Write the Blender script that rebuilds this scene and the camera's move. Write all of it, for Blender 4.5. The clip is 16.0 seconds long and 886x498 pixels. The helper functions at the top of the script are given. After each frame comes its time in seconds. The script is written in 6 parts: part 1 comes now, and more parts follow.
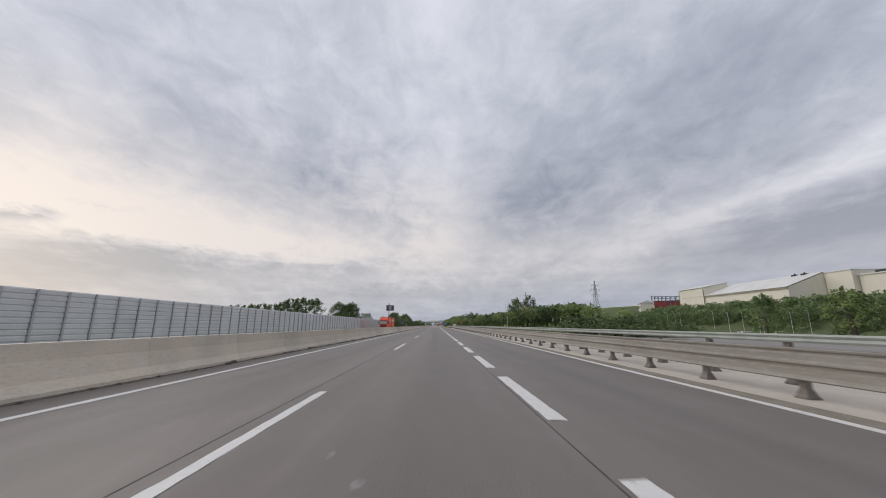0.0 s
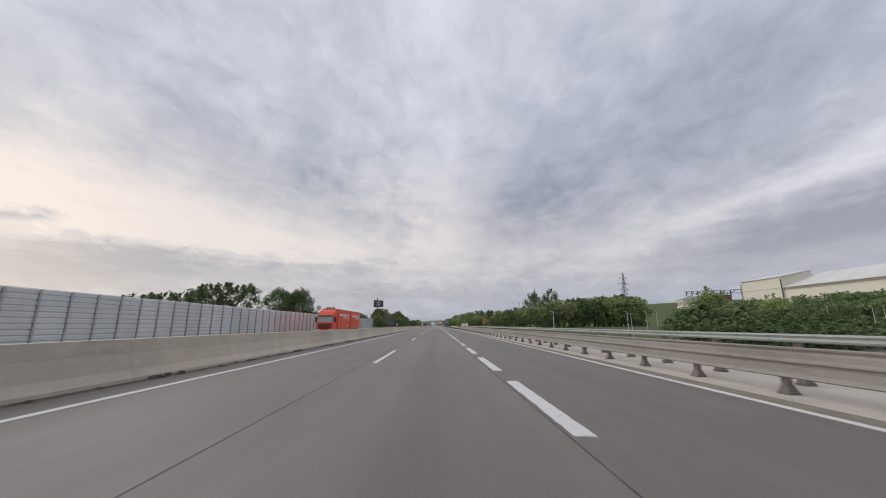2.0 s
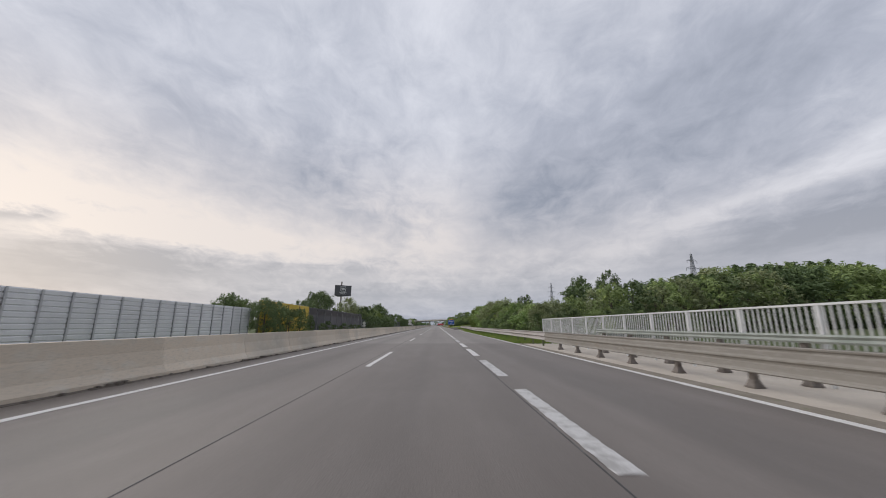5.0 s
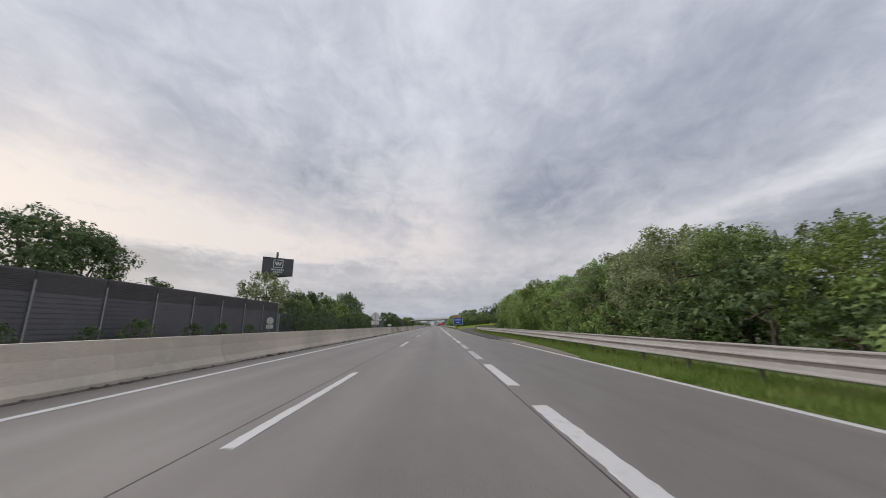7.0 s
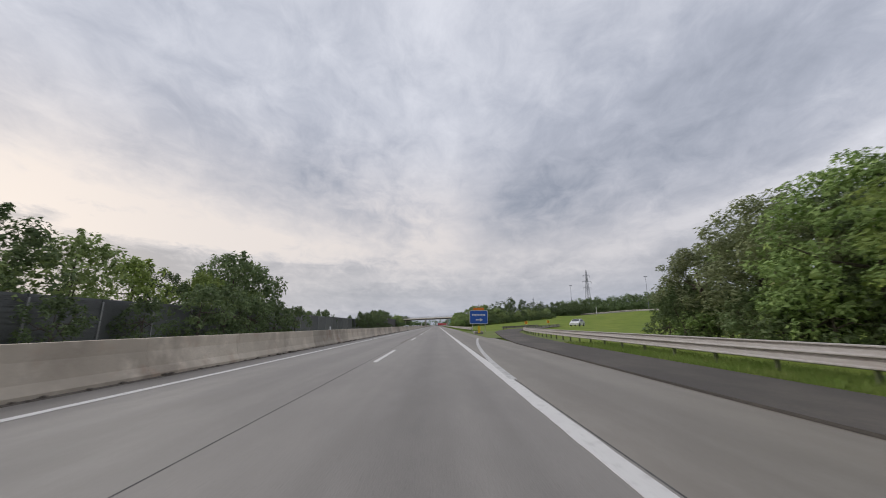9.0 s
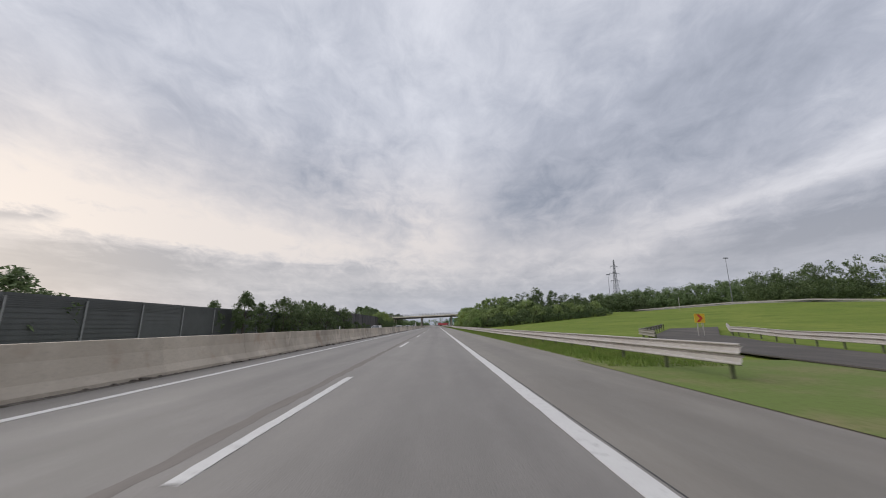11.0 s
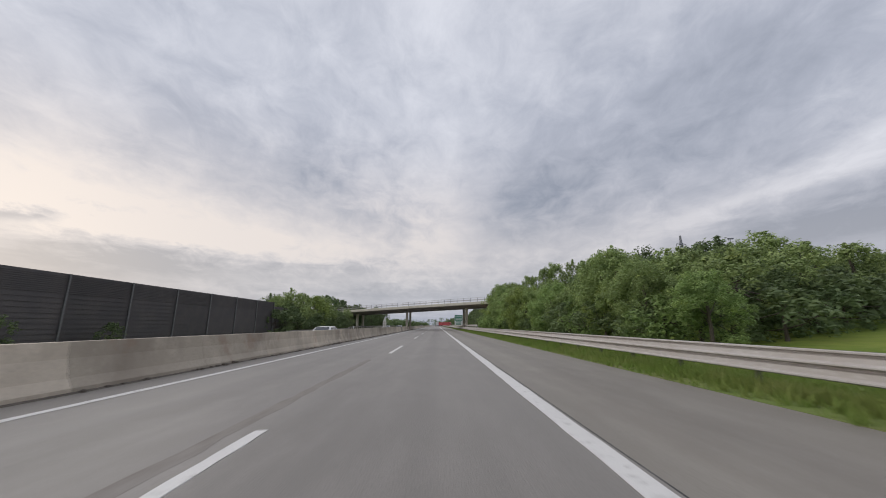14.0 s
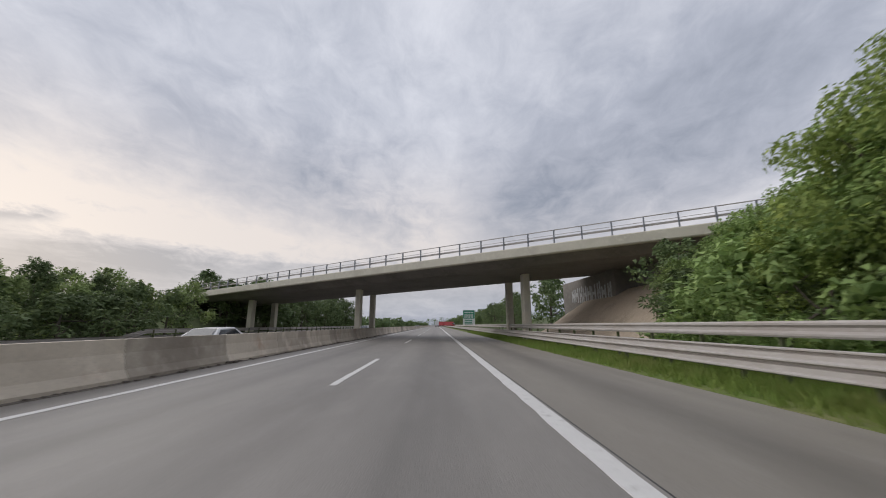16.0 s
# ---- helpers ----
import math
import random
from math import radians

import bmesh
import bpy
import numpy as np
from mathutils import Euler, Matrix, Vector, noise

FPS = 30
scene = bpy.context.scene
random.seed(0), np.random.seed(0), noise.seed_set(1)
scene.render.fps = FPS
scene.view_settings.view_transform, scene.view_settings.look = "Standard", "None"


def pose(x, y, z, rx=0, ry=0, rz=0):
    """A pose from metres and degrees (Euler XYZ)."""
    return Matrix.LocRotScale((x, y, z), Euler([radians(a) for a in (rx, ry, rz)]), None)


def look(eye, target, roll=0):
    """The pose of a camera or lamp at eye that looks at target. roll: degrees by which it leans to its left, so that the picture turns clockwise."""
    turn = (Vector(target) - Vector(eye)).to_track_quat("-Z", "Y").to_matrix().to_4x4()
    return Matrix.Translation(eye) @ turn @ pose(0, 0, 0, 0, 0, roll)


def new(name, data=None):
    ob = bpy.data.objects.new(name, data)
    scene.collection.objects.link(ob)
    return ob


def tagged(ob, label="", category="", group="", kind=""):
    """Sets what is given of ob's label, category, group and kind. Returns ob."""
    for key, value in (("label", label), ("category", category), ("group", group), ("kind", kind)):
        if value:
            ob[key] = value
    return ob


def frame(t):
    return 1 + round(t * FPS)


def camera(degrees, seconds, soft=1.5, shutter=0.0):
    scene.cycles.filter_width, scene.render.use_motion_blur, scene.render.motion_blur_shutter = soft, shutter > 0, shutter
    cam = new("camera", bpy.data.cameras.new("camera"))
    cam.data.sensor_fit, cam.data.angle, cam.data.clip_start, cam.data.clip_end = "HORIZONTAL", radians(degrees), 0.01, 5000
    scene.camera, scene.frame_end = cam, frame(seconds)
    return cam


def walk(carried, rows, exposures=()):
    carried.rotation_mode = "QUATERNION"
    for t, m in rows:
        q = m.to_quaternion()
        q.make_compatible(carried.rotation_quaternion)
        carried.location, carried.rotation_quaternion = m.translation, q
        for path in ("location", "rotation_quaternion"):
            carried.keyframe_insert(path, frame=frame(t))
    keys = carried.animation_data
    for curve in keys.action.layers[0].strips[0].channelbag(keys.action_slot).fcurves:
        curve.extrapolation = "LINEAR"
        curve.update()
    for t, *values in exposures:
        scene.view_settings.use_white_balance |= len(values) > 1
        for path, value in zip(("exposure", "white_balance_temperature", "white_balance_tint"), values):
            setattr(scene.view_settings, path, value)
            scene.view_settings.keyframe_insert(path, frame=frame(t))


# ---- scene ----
# camera and drive -----------------------------------------------------------
cam = camera(102.4, 16.0, soft=1.0, shutter=0.08)
EYE_H, PITCH, YAW = 1.248, 12.05, -0.98
DRIVE = (  # seconds, sideways, along the road
    (0.0, 0.035, -1.27), (0.5, 0.010, 13.79), (1.0, -0.007, 29.21), (1.5, -0.03, 44.30),
    (2.0, -0.05, 59.45), (2.5, -0.04, 74.44), (3.0, -0.025, 89.54), (3.5, -0.02, 104.84),
    (4.0, -0.017, 120.15), (6.5, 0.024, 196.30), (7.0, 0.03, 211.95), (7.5, 0.033, 227.79),
    (8.0, 0.02, 243.0), (8.5, 0.005, 258.6), (9.0, -0.005, 275.2), (11.5, -0.023, 354.5),
    (12.0, -0.05, 370.4), (12.5, -0.08, 386.3), (13.0, -0.10, 402.2), (13.5, -0.06, 417.8),
    (14.0, -0.02, 433.3), (14.5, 0.0, 448.9), (15.0, 0.03, 464.6), (15.5, 0.055, 480.3),
    (16.0, 0.075, 496.0))
walk(cam, [(t, pose(x, y, EYE_H, 90 + PITCH, 0, YAW)) for t, x, y in DRIVE])

# world and sun ----------------------------------------------------------------
world = bpy.data.worlds.new("overcast_sky")
scene.world = world
world.use_nodes = True
SUN_AZ, SUN_EL = radians(-52), radians(14)      # azimuth from +Y towards +X
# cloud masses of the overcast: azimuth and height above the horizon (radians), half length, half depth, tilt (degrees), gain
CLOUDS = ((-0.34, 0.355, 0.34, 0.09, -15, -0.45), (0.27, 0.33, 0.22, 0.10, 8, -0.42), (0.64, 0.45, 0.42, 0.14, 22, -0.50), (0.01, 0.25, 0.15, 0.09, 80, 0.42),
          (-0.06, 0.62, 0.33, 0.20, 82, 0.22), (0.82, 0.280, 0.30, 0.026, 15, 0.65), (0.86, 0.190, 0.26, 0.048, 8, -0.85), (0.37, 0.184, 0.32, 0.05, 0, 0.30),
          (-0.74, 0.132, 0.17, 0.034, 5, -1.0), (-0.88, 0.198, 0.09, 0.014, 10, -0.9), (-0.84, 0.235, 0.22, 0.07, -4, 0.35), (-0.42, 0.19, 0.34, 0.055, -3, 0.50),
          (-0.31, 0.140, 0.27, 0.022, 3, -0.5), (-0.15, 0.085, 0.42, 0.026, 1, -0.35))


def build_sky():
    nt = world.node_tree
    nt.nodes.clear()
    N = lambda kind: node(nt, kind)
    L = nt.links.new
    out = N("ShaderNodeOutputWorld")
    sky = N("ShaderNodeTexSky")
    sky.sky_type, sky.sun_disc, sky.sun_elevation, sky.sun_rotation = "NISHITA", False, SUN_EL, SUN_AZ
    bg_sky = N("ShaderNodeBackground")
    bg_sky.inputs[1].default_value = 0.08
    L(sky.outputs[0], bg_sky.inputs[0])
    tc = N("ShaderNodeTexCoord")
    sep = N("ShaderNodeSeparateXYZ")
    L(tc.outputs["Generated"], sep.inputs[0])

    def math_(op, a, b=None, c=None, clamp=False):
        m = N("ShaderNodeMath")
        m.operation, m.use_clamp = op, clamp
        for i, v in enumerate((a, b, c)):
            if v is None:
                continue
            if isinstance(v, (int, float)):
                m.inputs[i].default_value = v
            else:
                L(v, m.inputs[i])
        return m.outputs[0]

    zc = math_("ADD", math_("MAXIMUM", sep.outputs[2], 0.0), 0.32)
    u = math_("DIVIDE", sep.outputs[0], zc)
    v = math_("DIVIDE", sep.outputs[1], zc)
    comb = N("ShaderNodeCombineXYZ")
    L(u, comb.inputs[0]); L(v, comb.inputs[1])

    def cloud(scale, detail, rough, distort, loc, stretch=(1, 1, 1), turn=0.0):
        mp = N("ShaderNodeMapping")
        mp.inputs["Location"].default_value = loc
        mp.inputs["Scale"].default_value = stretch
        mp.inputs["Rotation"].default_value = (0, 0, turn)
        L(comb.outputs[0], mp.inputs[0])
        n = N("ShaderNodeTexNoise")
        n.inputs["Scale"].default_value = scale
        n.inputs["Detail"].default_value = detail
        n.inputs["Roughness"].default_value = rough
        n.inputs["Distortion"].default_value = distort
        L(mp.outputs[0], n.inputs["Vector"])
        return n.outputs["Fac"]

    mid = cloud(2.6, 6, 0.58, 0.7, (5.3, 1.7, 0), (1.1, 0.8, 1), -0.3)
    fine = cloud(8.0, 8, 0.64, 0.5, (1.3, 7.7, 0), (1.1, 0.85, 1), -0.5)
    az = math_("ARCTAN2", sep.outputs[0], sep.outputs[1])
    el = math_("ARCSINE", sep.outputs[2])
    # thin flat layers low over the horizon
    flat = N("ShaderNodeCombineXYZ")
    L(math_("MULTIPLY", az, 2.2), flat.inputs[0]); L(math_("MULTIPLY", sep.outputs[2], 30.0), flat.inputs[1])
    fl = N("ShaderNodeTexNoise")
    fl.inputs["Scale"].default_value, fl.inputs["Detail"].default_value, fl.inputs["Distortion"].default_value = 1.0, 6, 0.3
    L(flat.outputs[0], fl.inputs["Vector"])
    lowmask = math_("POWER", math_("SUBTRACT", 1.0, math_("MAXIMUM", sep.outputs[2], 0.0), clamp=True), 4.0)
    # large cloud masses and clear streaks, with edges torn by the finer clouds
    torn = N("ShaderNodeCombineXYZ")
    L(math_("ADD", az, math_("ADD", math_("MULTIPLY", math_("SUBTRACT", mid, 0.5), 0.16), math_("MULTIPLY", math_("SUBTRACT", fine, 0.5), 0.10))), torn.inputs[0])
    L(math_("ADD", el, math_("MULTIPLY", math_("ADD", math_("SUBTRACT", fine, 0.5), math_("SUBTRACT", fl.outputs["Fac"], 0.5)), 0.045)), torn.inputs[1])
    s = math_("ADD", math_("MULTIPLY", math_("SUBTRACT", mid, 0.5), 0.55), math_("MULTIPLY", math_("SUBTRACT", fine, 0.5), 0.66))
    s = math_("ADD", s, math_("MULTIPLY", lowmask, math_("MULTIPLY", math_("SUBTRACT", fl.outputs["Fac"], 0.5), 0.9)))
    s = math_("ADD", s, math_("MULTIPLY_ADD", sep.outputs[2], 0.36, 0.475))
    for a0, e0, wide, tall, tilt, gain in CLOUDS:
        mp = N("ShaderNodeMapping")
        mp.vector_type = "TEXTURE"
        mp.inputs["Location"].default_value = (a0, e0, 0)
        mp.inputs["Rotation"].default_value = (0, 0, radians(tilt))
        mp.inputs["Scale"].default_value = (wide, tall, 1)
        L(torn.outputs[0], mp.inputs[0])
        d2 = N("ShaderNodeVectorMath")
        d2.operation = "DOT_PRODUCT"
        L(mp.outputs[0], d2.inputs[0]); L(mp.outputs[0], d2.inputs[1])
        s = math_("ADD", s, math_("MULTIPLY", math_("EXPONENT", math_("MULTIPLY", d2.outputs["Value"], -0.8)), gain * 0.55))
    azf = math_("POWER", math_("MULTIPLY_ADD", math_("COSINE", math_("SUBTRACT", az, SUN_AZ)), 0.5, 0.5), 2.0)
    up = math_("DIVIDE", math_("SUBTRACT", sep.outputs[2], 0.22), 0.17)
    band = math_("EXPONENT", math_("MULTIPLY", math_("MULTIPLY", up, up), -1.0))
    glow = math_("MULTIPLY", azf, band)
    ramp = N("ShaderNodeValToRGB")
    cr = ramp.color_ramp
    cr.elements[0].position, cr.elements[0].color = 0.10, (0.300, 0.330, 0.406, 1)
    cr.elements[1].position, cr.elements[1].color = 0.95, (0.745, 0.765, 0.845, 1)
    e = cr.elements.new(0.50); e.color = (0.462, 0.492, 0.582, 1)
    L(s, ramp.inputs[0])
    warm = mix_node(nt)
    warm.inputs["B"].default_value = (0.850, 0.776, 0.738, 1)
    L(ramp.outputs[0], warm.inputs["A"])
    fac = math_("MULTIPLY", math_("MULTIPLY", glow, 1.15), math_("MULTIPLY_ADD", s, 1.7, -0.28, clamp=True), clamp=True)
    L(fac, warm.inputs["Factor"])
    # the lower clouds take a warm grey from the evening light
    grey = mix_node(nt)
    grey.inputs["B"].default_value = (0.555, 0.522, 0.515, 1)
    L(warm.outputs["Result"], grey.inputs["A"])
    low = math_("DIVIDE", math_("SUBTRACT", sep.outputs[2], 0.14), 0.12)
    low = math_("EXPONENT", math_("MULTIPLY", math_("MULTIPLY", low, low), -1.0))
    L(math_("MULTIPLY", low, math_("MULTIPLY", math_("MULTIPLY_ADD", azf, 0.30, 0.26), math_("SUBTRACT", 1.1, fac, clamp=True)), clamp=True), grey.inputs["Factor"])
    # dull blue bank along the horizon
    bank = mix_node(nt)
    bank.inputs["B"].default_value = (0.235, 0.305, 0.445, 1)
    L(grey.outputs["Result"], bank.inputs["A"])
    hz = math_("POWER", math_("SUBTRACT", 1.0, math_("MAXIMUM", sep.outputs[2], 0.0), clamp=True), 18.0)
    L(math_("MULTIPLY", hz, math_("MULTIPLY_ADD", azf, -0.85, 1.0, clamp=True), clamp=True), bank.inputs["Factor"])
    bg = N("ShaderNodeBackground")
    bg.inputs[1].default_value = 1.0
    L(bank.outputs["Result"], bg.inputs[0])
    mix = N("ShaderNodeMixShader")
    mix.inputs[0].default_value = 0.94
    L(bg_sky.outputs[0], mix.inputs[1]); L(bg.outputs[0], mix.inputs[2])
    L(mix.outputs[0], out.inputs[0])


def node(nt, kind):
    return nt.nodes.new(kind)


def mix_node(nt):
    n = nt.nodes.new("ShaderNodeMix")
    n.data_type = "RGBA"
    return n


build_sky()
sun = new("sun", bpy.data.lights.new("sun", "SUN"))
sun.data.energy, sun.data.angle, sun.data.color = 1.5, radians(75), (1.0, 0.95, 0.90)
LIGHT_AZ, LIGHT_EL = radians(-72), radians(29)
sun.matrix_world = look((0, 0, 60), (-math.sin(LIGHT_AZ) * 60, -math.cos(LIGHT_AZ) * 60, 60 - 60 * math.tan(LIGHT_EL)))
scene.view_settings.exposure = 0.0

# materials --------------------------------------------------------------------


def material(name, colour, rough=0.7, metal=0.0, grain=(), bump=0.0, bump_scale=40.0, vary=0.0, stretch=(1, 1, 1), spec=0.5, translucent=0.0):
    """A procedural surface. grain: (scale, second colour, lower edge, upper edge) layers; vary: change of value from piece to piece."""
    m = bpy.data.materials.new(name)
    m.use_nodes = True
    nt = m.node_tree
    b = nt.nodes["Principled BSDF"]
    b.inputs["Roughness"].default_value, b.inputs["Metallic"].default_value = rough, metal
    b.inputs["Specular IOR Level"].default_value = spec
    L = nt.links.new
    geo = node(nt, "ShaderNodeNewGeometry")
    mp = node(nt, "ShaderNodeMapping")
    mp.inputs["Scale"].default_value = stretch
    L(geo.outputs["Position"], mp.inputs[0])
    rgb = node(nt, "ShaderNodeRGB")
    rgb.outputs[0].default_value = (*colour, 1)
    last = rgb.outputs[0]
    for scale, other, lo, hi in grain:
        n = node(nt, "ShaderNodeTexNoise")
        n.inputs["Scale"].default_value, n.inputs["Detail"].default_value, n.inputs["Roughness"].default_value = scale, 5, 0.6
        L(mp.outputs[0], n.inputs["Vector"])
        r = node(nt, "ShaderNodeMapRange")
        r.inputs["From Min"].default_value, r.inputs["From Max"].default_value = lo, hi
        L(n.outputs["Fac"], r.inputs["Value"])
        mx = mix_node(nt)
        mx.inputs["B"].default_value = (*other, 1)
        L(r.outputs[0], mx.inputs["Factor"])
        L(last, mx.inputs["A"])
        last = mx.outputs["Result"]
    if vary:
        oi = node(nt, "ShaderNodeObjectInfo")
        r = node(nt, "ShaderNodeMapRange")
        r.inputs["To Min"].default_value, r.inputs["To Max"].default_value = 1 - vary, 1 + vary
        L(oi.outputs["Random"], r.inputs["Value"])
        hs = node(nt, "ShaderNodeHueSaturation")
        L(r.outputs[0], hs.inputs["Value"])
        L(last, hs.inputs["Color"])
        last = hs.outputs[0]
    L(last, b.inputs["Base Color"])
    if bump:
        n = node(nt, "ShaderNodeTexNoise")
        n.inputs["Scale"].default_value, n.inputs["Detail"].default_value = bump_scale, 4
        L(mp.outputs[0], n.inputs["Vector"])
        bp = node(nt, "ShaderNodeBump")
        bp.inputs["Strength"].default_value, bp.inputs["Distance"].default_value = bump, 0.02
        L(n.outputs["Fac"], bp.inputs["Height"])
        L(bp.outputs[0], b.inputs["Normal"])
    if translucent:
        t = node(nt, "ShaderNodeBsdfTranslucent")
        L(last, t.inputs[0])
        mix = node(nt, "ShaderNodeMixShader")
        mix.inputs[0].default_value = translucent
        L(b.outputs[0], mix.inputs[1])
        L(t.outputs[0], mix.inputs[2])
        L(mix.outputs[0], nt.nodes["Material Output"].inputs[0])
    return m


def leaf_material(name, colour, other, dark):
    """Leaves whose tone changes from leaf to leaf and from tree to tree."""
    # dark blotches paint in shaded gaps between sprays, yellowish ones their lit tips
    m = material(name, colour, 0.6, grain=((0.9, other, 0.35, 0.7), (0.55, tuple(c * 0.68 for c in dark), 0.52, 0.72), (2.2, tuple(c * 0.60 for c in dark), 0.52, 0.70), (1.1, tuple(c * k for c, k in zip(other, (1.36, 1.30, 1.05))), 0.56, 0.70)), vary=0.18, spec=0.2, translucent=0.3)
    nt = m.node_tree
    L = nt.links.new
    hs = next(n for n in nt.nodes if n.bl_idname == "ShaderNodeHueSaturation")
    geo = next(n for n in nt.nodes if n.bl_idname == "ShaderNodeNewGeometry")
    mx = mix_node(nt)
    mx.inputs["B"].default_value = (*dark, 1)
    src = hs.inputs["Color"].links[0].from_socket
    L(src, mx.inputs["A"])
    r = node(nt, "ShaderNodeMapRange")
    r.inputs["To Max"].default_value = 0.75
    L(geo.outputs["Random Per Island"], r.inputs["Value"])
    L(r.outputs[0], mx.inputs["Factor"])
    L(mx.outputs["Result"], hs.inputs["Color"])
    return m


M = {}
def paving(name, mid, low, high):
    m = material(name, mid, 0.58, grain=((0.22, low, 0.42, 0.66), (1.6, high, 0.45, 0.75), (45, tuple(c * 0.78 for c in mid), 0.5, 0.8)), bump=0.25, bump_scale=60, stretch=(1, 0.3, 1), spec=0.5)
    # worn wheel tracks: long dark and pale bands along the road
    nt = m.node_tree
    L = nt.links.new
    geo = next(n for n in nt.nodes if n.bl_idname == "ShaderNodeNewGeometry")
    mp = node(nt, "ShaderNodeMapping")
    mp.inputs["Scale"].default_value = (1.0, 0.012, 1.0)
    L(geo.outputs["Position"], mp.inputs[0])
    n = node(nt, "ShaderNodeTexNoise")
    n.inputs["Scale"].default_value, n.inputs["Detail"].default_value = 0.9, 3
    L(mp.outputs[0], n.inputs["Vector"])
    r = node(nt, "ShaderNodeMapRange")
    for k, v in (("From Min", 0.3), ("From Max", 0.7), ("To Min", 0.84), ("To Max", 1.12)):
        r.inputs[k].default_value = v
    L(n.outputs["Fac"], r.inputs["Value"])
    # oil strip along the middle of each lane
    sep = node(nt, "ShaderNodeSeparateXYZ")
    L(geo.outputs["Position"], sep.inputs[0])

    def math_(op, a, c):
        k = node(nt, "ShaderNodeMath")
        k.operation = op
        for i, v in enumerate((a, c)):
            if isinstance(v, (int, float)):
                k.inputs[i].default_value = v
            else:
                L(v, k.inputs[i])
        return k.outputs[0]
    wave = math_("COSINE", math_("MULTIPLY", math_("ADD", sep.outputs[0], 0.24), math.tau / 3.76), 0)
    strip_ = math_("POWER", math_("MAXIMUM", wave, 0.0), 3.0)
    tone = math_("MULTIPLY", r.outputs[0], math_("SUBTRACT", 1.02, math_("MULTIPLY", strip_, 0.13)))
    hs = node(nt, "ShaderNodeHueSaturation")
    b = nt.nodes["Principled BSDF"]
    L(b.inputs["Base Color"].links[0].from_socket, hs.inputs["Color"])
    L(tone, hs.inputs["Value"])
    L(hs.outputs[0], b.inputs["Base Color"])
    return m


M["pavement"] = paving("road_concrete", (0.226, 0.209, 0.189), (0.192, 0.176, 0.159), (0.250, 0.229, 0.208))
M["shoulder"] = paving("brownish_shoulder_concrete", (0.223, 0.201, 0.170), (0.188, 0.166, 0.141), (0.250, 0.227, 0.194))
M["tar_band"] = material("old_joint_filling", (0.192, 0.169, 0.149), 0.75, grain=((0.25, (0.220, 0.202, 0.182), 0.45, 0.62), (6, (0.165, 0.142, 0.124), 0.45, 0.7)), stretch=(1, 0.2, 1), bump=0.2)
M["pavement_old"] = paving("aged_road_concrete", (0.158, 0.136, 0.119), (0.137, 0.116, 0.101), (0.175, 0.152, 0.135))
M["pavement_mid"] = paving("worn_road_concrete", (0.209, 0.186, 0.166), (0.178, 0.156, 0.139), (0.229, 0.205, 0.184))
M["asphalt"] = material("dark_asphalt", (0.088, 0.079, 0.07), 0.85, grain=((0.35, (0.15, 0.132, 0.112), 0.46, 0.7), (45, (0.065, 0.06, 0.058), 0.45, 0.75)), bump=0.3, bump_scale=70, stretch=(1, 0.4, 1), spec=0.3)
M["paint"] = material("road_paint", (0.66, 0.645, 0.62), 0.6, grain=((7, (0.46, 0.44, 0.42), 0.55, 0.68), (1.3, (0.62, 0.60, 0.58), 0.45, 0.7), (60, (0.58, 0.57, 0.55), 0.5, 0.68)), bump=0.1)
M["scuff"] = material("dried_cement", (0.26, 0.245, 0.23), 0.8, grain=((5, (0.17, 0.155, 0.145), 0.42, 0.62),), bump=0.2)
M["paint_worn"] = material("worn_road_paint", (0.56, 0.55, 0.535), 0.65, grain=((4, (0.33, 0.315, 0.30), 0.48, 0.62), (40, (0.4, 0.39, 0.375), 0.45, 0.7)), bump=0.1)
M["joint"] = material("joint_sealant", (0.045, 0.043, 0.042), 0.7, grain=((3, (0.12, 0.115, 0.11), 0.5, 0.7),))
M["concrete"] = material("barrier_concrete", (0.655, 0.562, 0.450), 0.85, grain=((0.5, (0.476, 0.432, 0.365), 0.45, 0.68), (4, (0.659, 0.606, 0.519), 0.5, 0.75), (30, (0.403, 0.372, 0.319), 0.5, 0.8)), bump=0.2, bump_scale=30, vary=0.10, stretch=(1, 0.6, 1))
M["stone_strip"] = material("beige_verge_concrete", (0.55, 0.49, 0.415), 0.9, grain=((0.8, (0.45, 0.395, 0.335), 0.45, 0.7), (22, (0.46, 0.42, 0.37), 0.45, 0.75)), bump=0.3, bump_scale=40)
M["grit"] = material("brown_gritty_edge", (0.235, 0.205, 0.165), 0.95, grain=((1.2, (0.18, 0.155, 0.12), 0.42, 0.68), (3, (0.16, 0.18, 0.08), 0.6, 0.75), (30, (0.30, 0.27, 0.225), 0.5, 0.8)), bump=0.4, bump_scale=40)
M["debris"] = material("verge_dirt", (0.10, 0.085, 0.07), 0.95, grain=((6, (0.17, 0.15, 0.125), 0.4, 0.7),), bump=0.5, bump_scale=25)
M["galv"] = material("galvanised_steel", (0.446, 0.415, 0.391), 0.6, 0.15, grain=((1.2, (0.384, 0.341, 0.310), 0.42, 0.7), (14, (0.533, 0.508, 0.484), 0.5, 0.8)), bump=0.05, stretch=(1, 0.3, 1))
M["galv_dark"] = material("weathered_post_steel", (0.20, 0.175, 0.155), 0.65, 0.25, grain=((6, (0.13, 0.11, 0.095), 0.45, 0.7),), bump=0.1)
M["post_dark"] = material("mossy_post_steel", (0.15, 0.165, 0.085), 0.7, 0.1, grain=((6, (0.10, 0.12, 0.055), 0.45, 0.7),), bump=0.1)
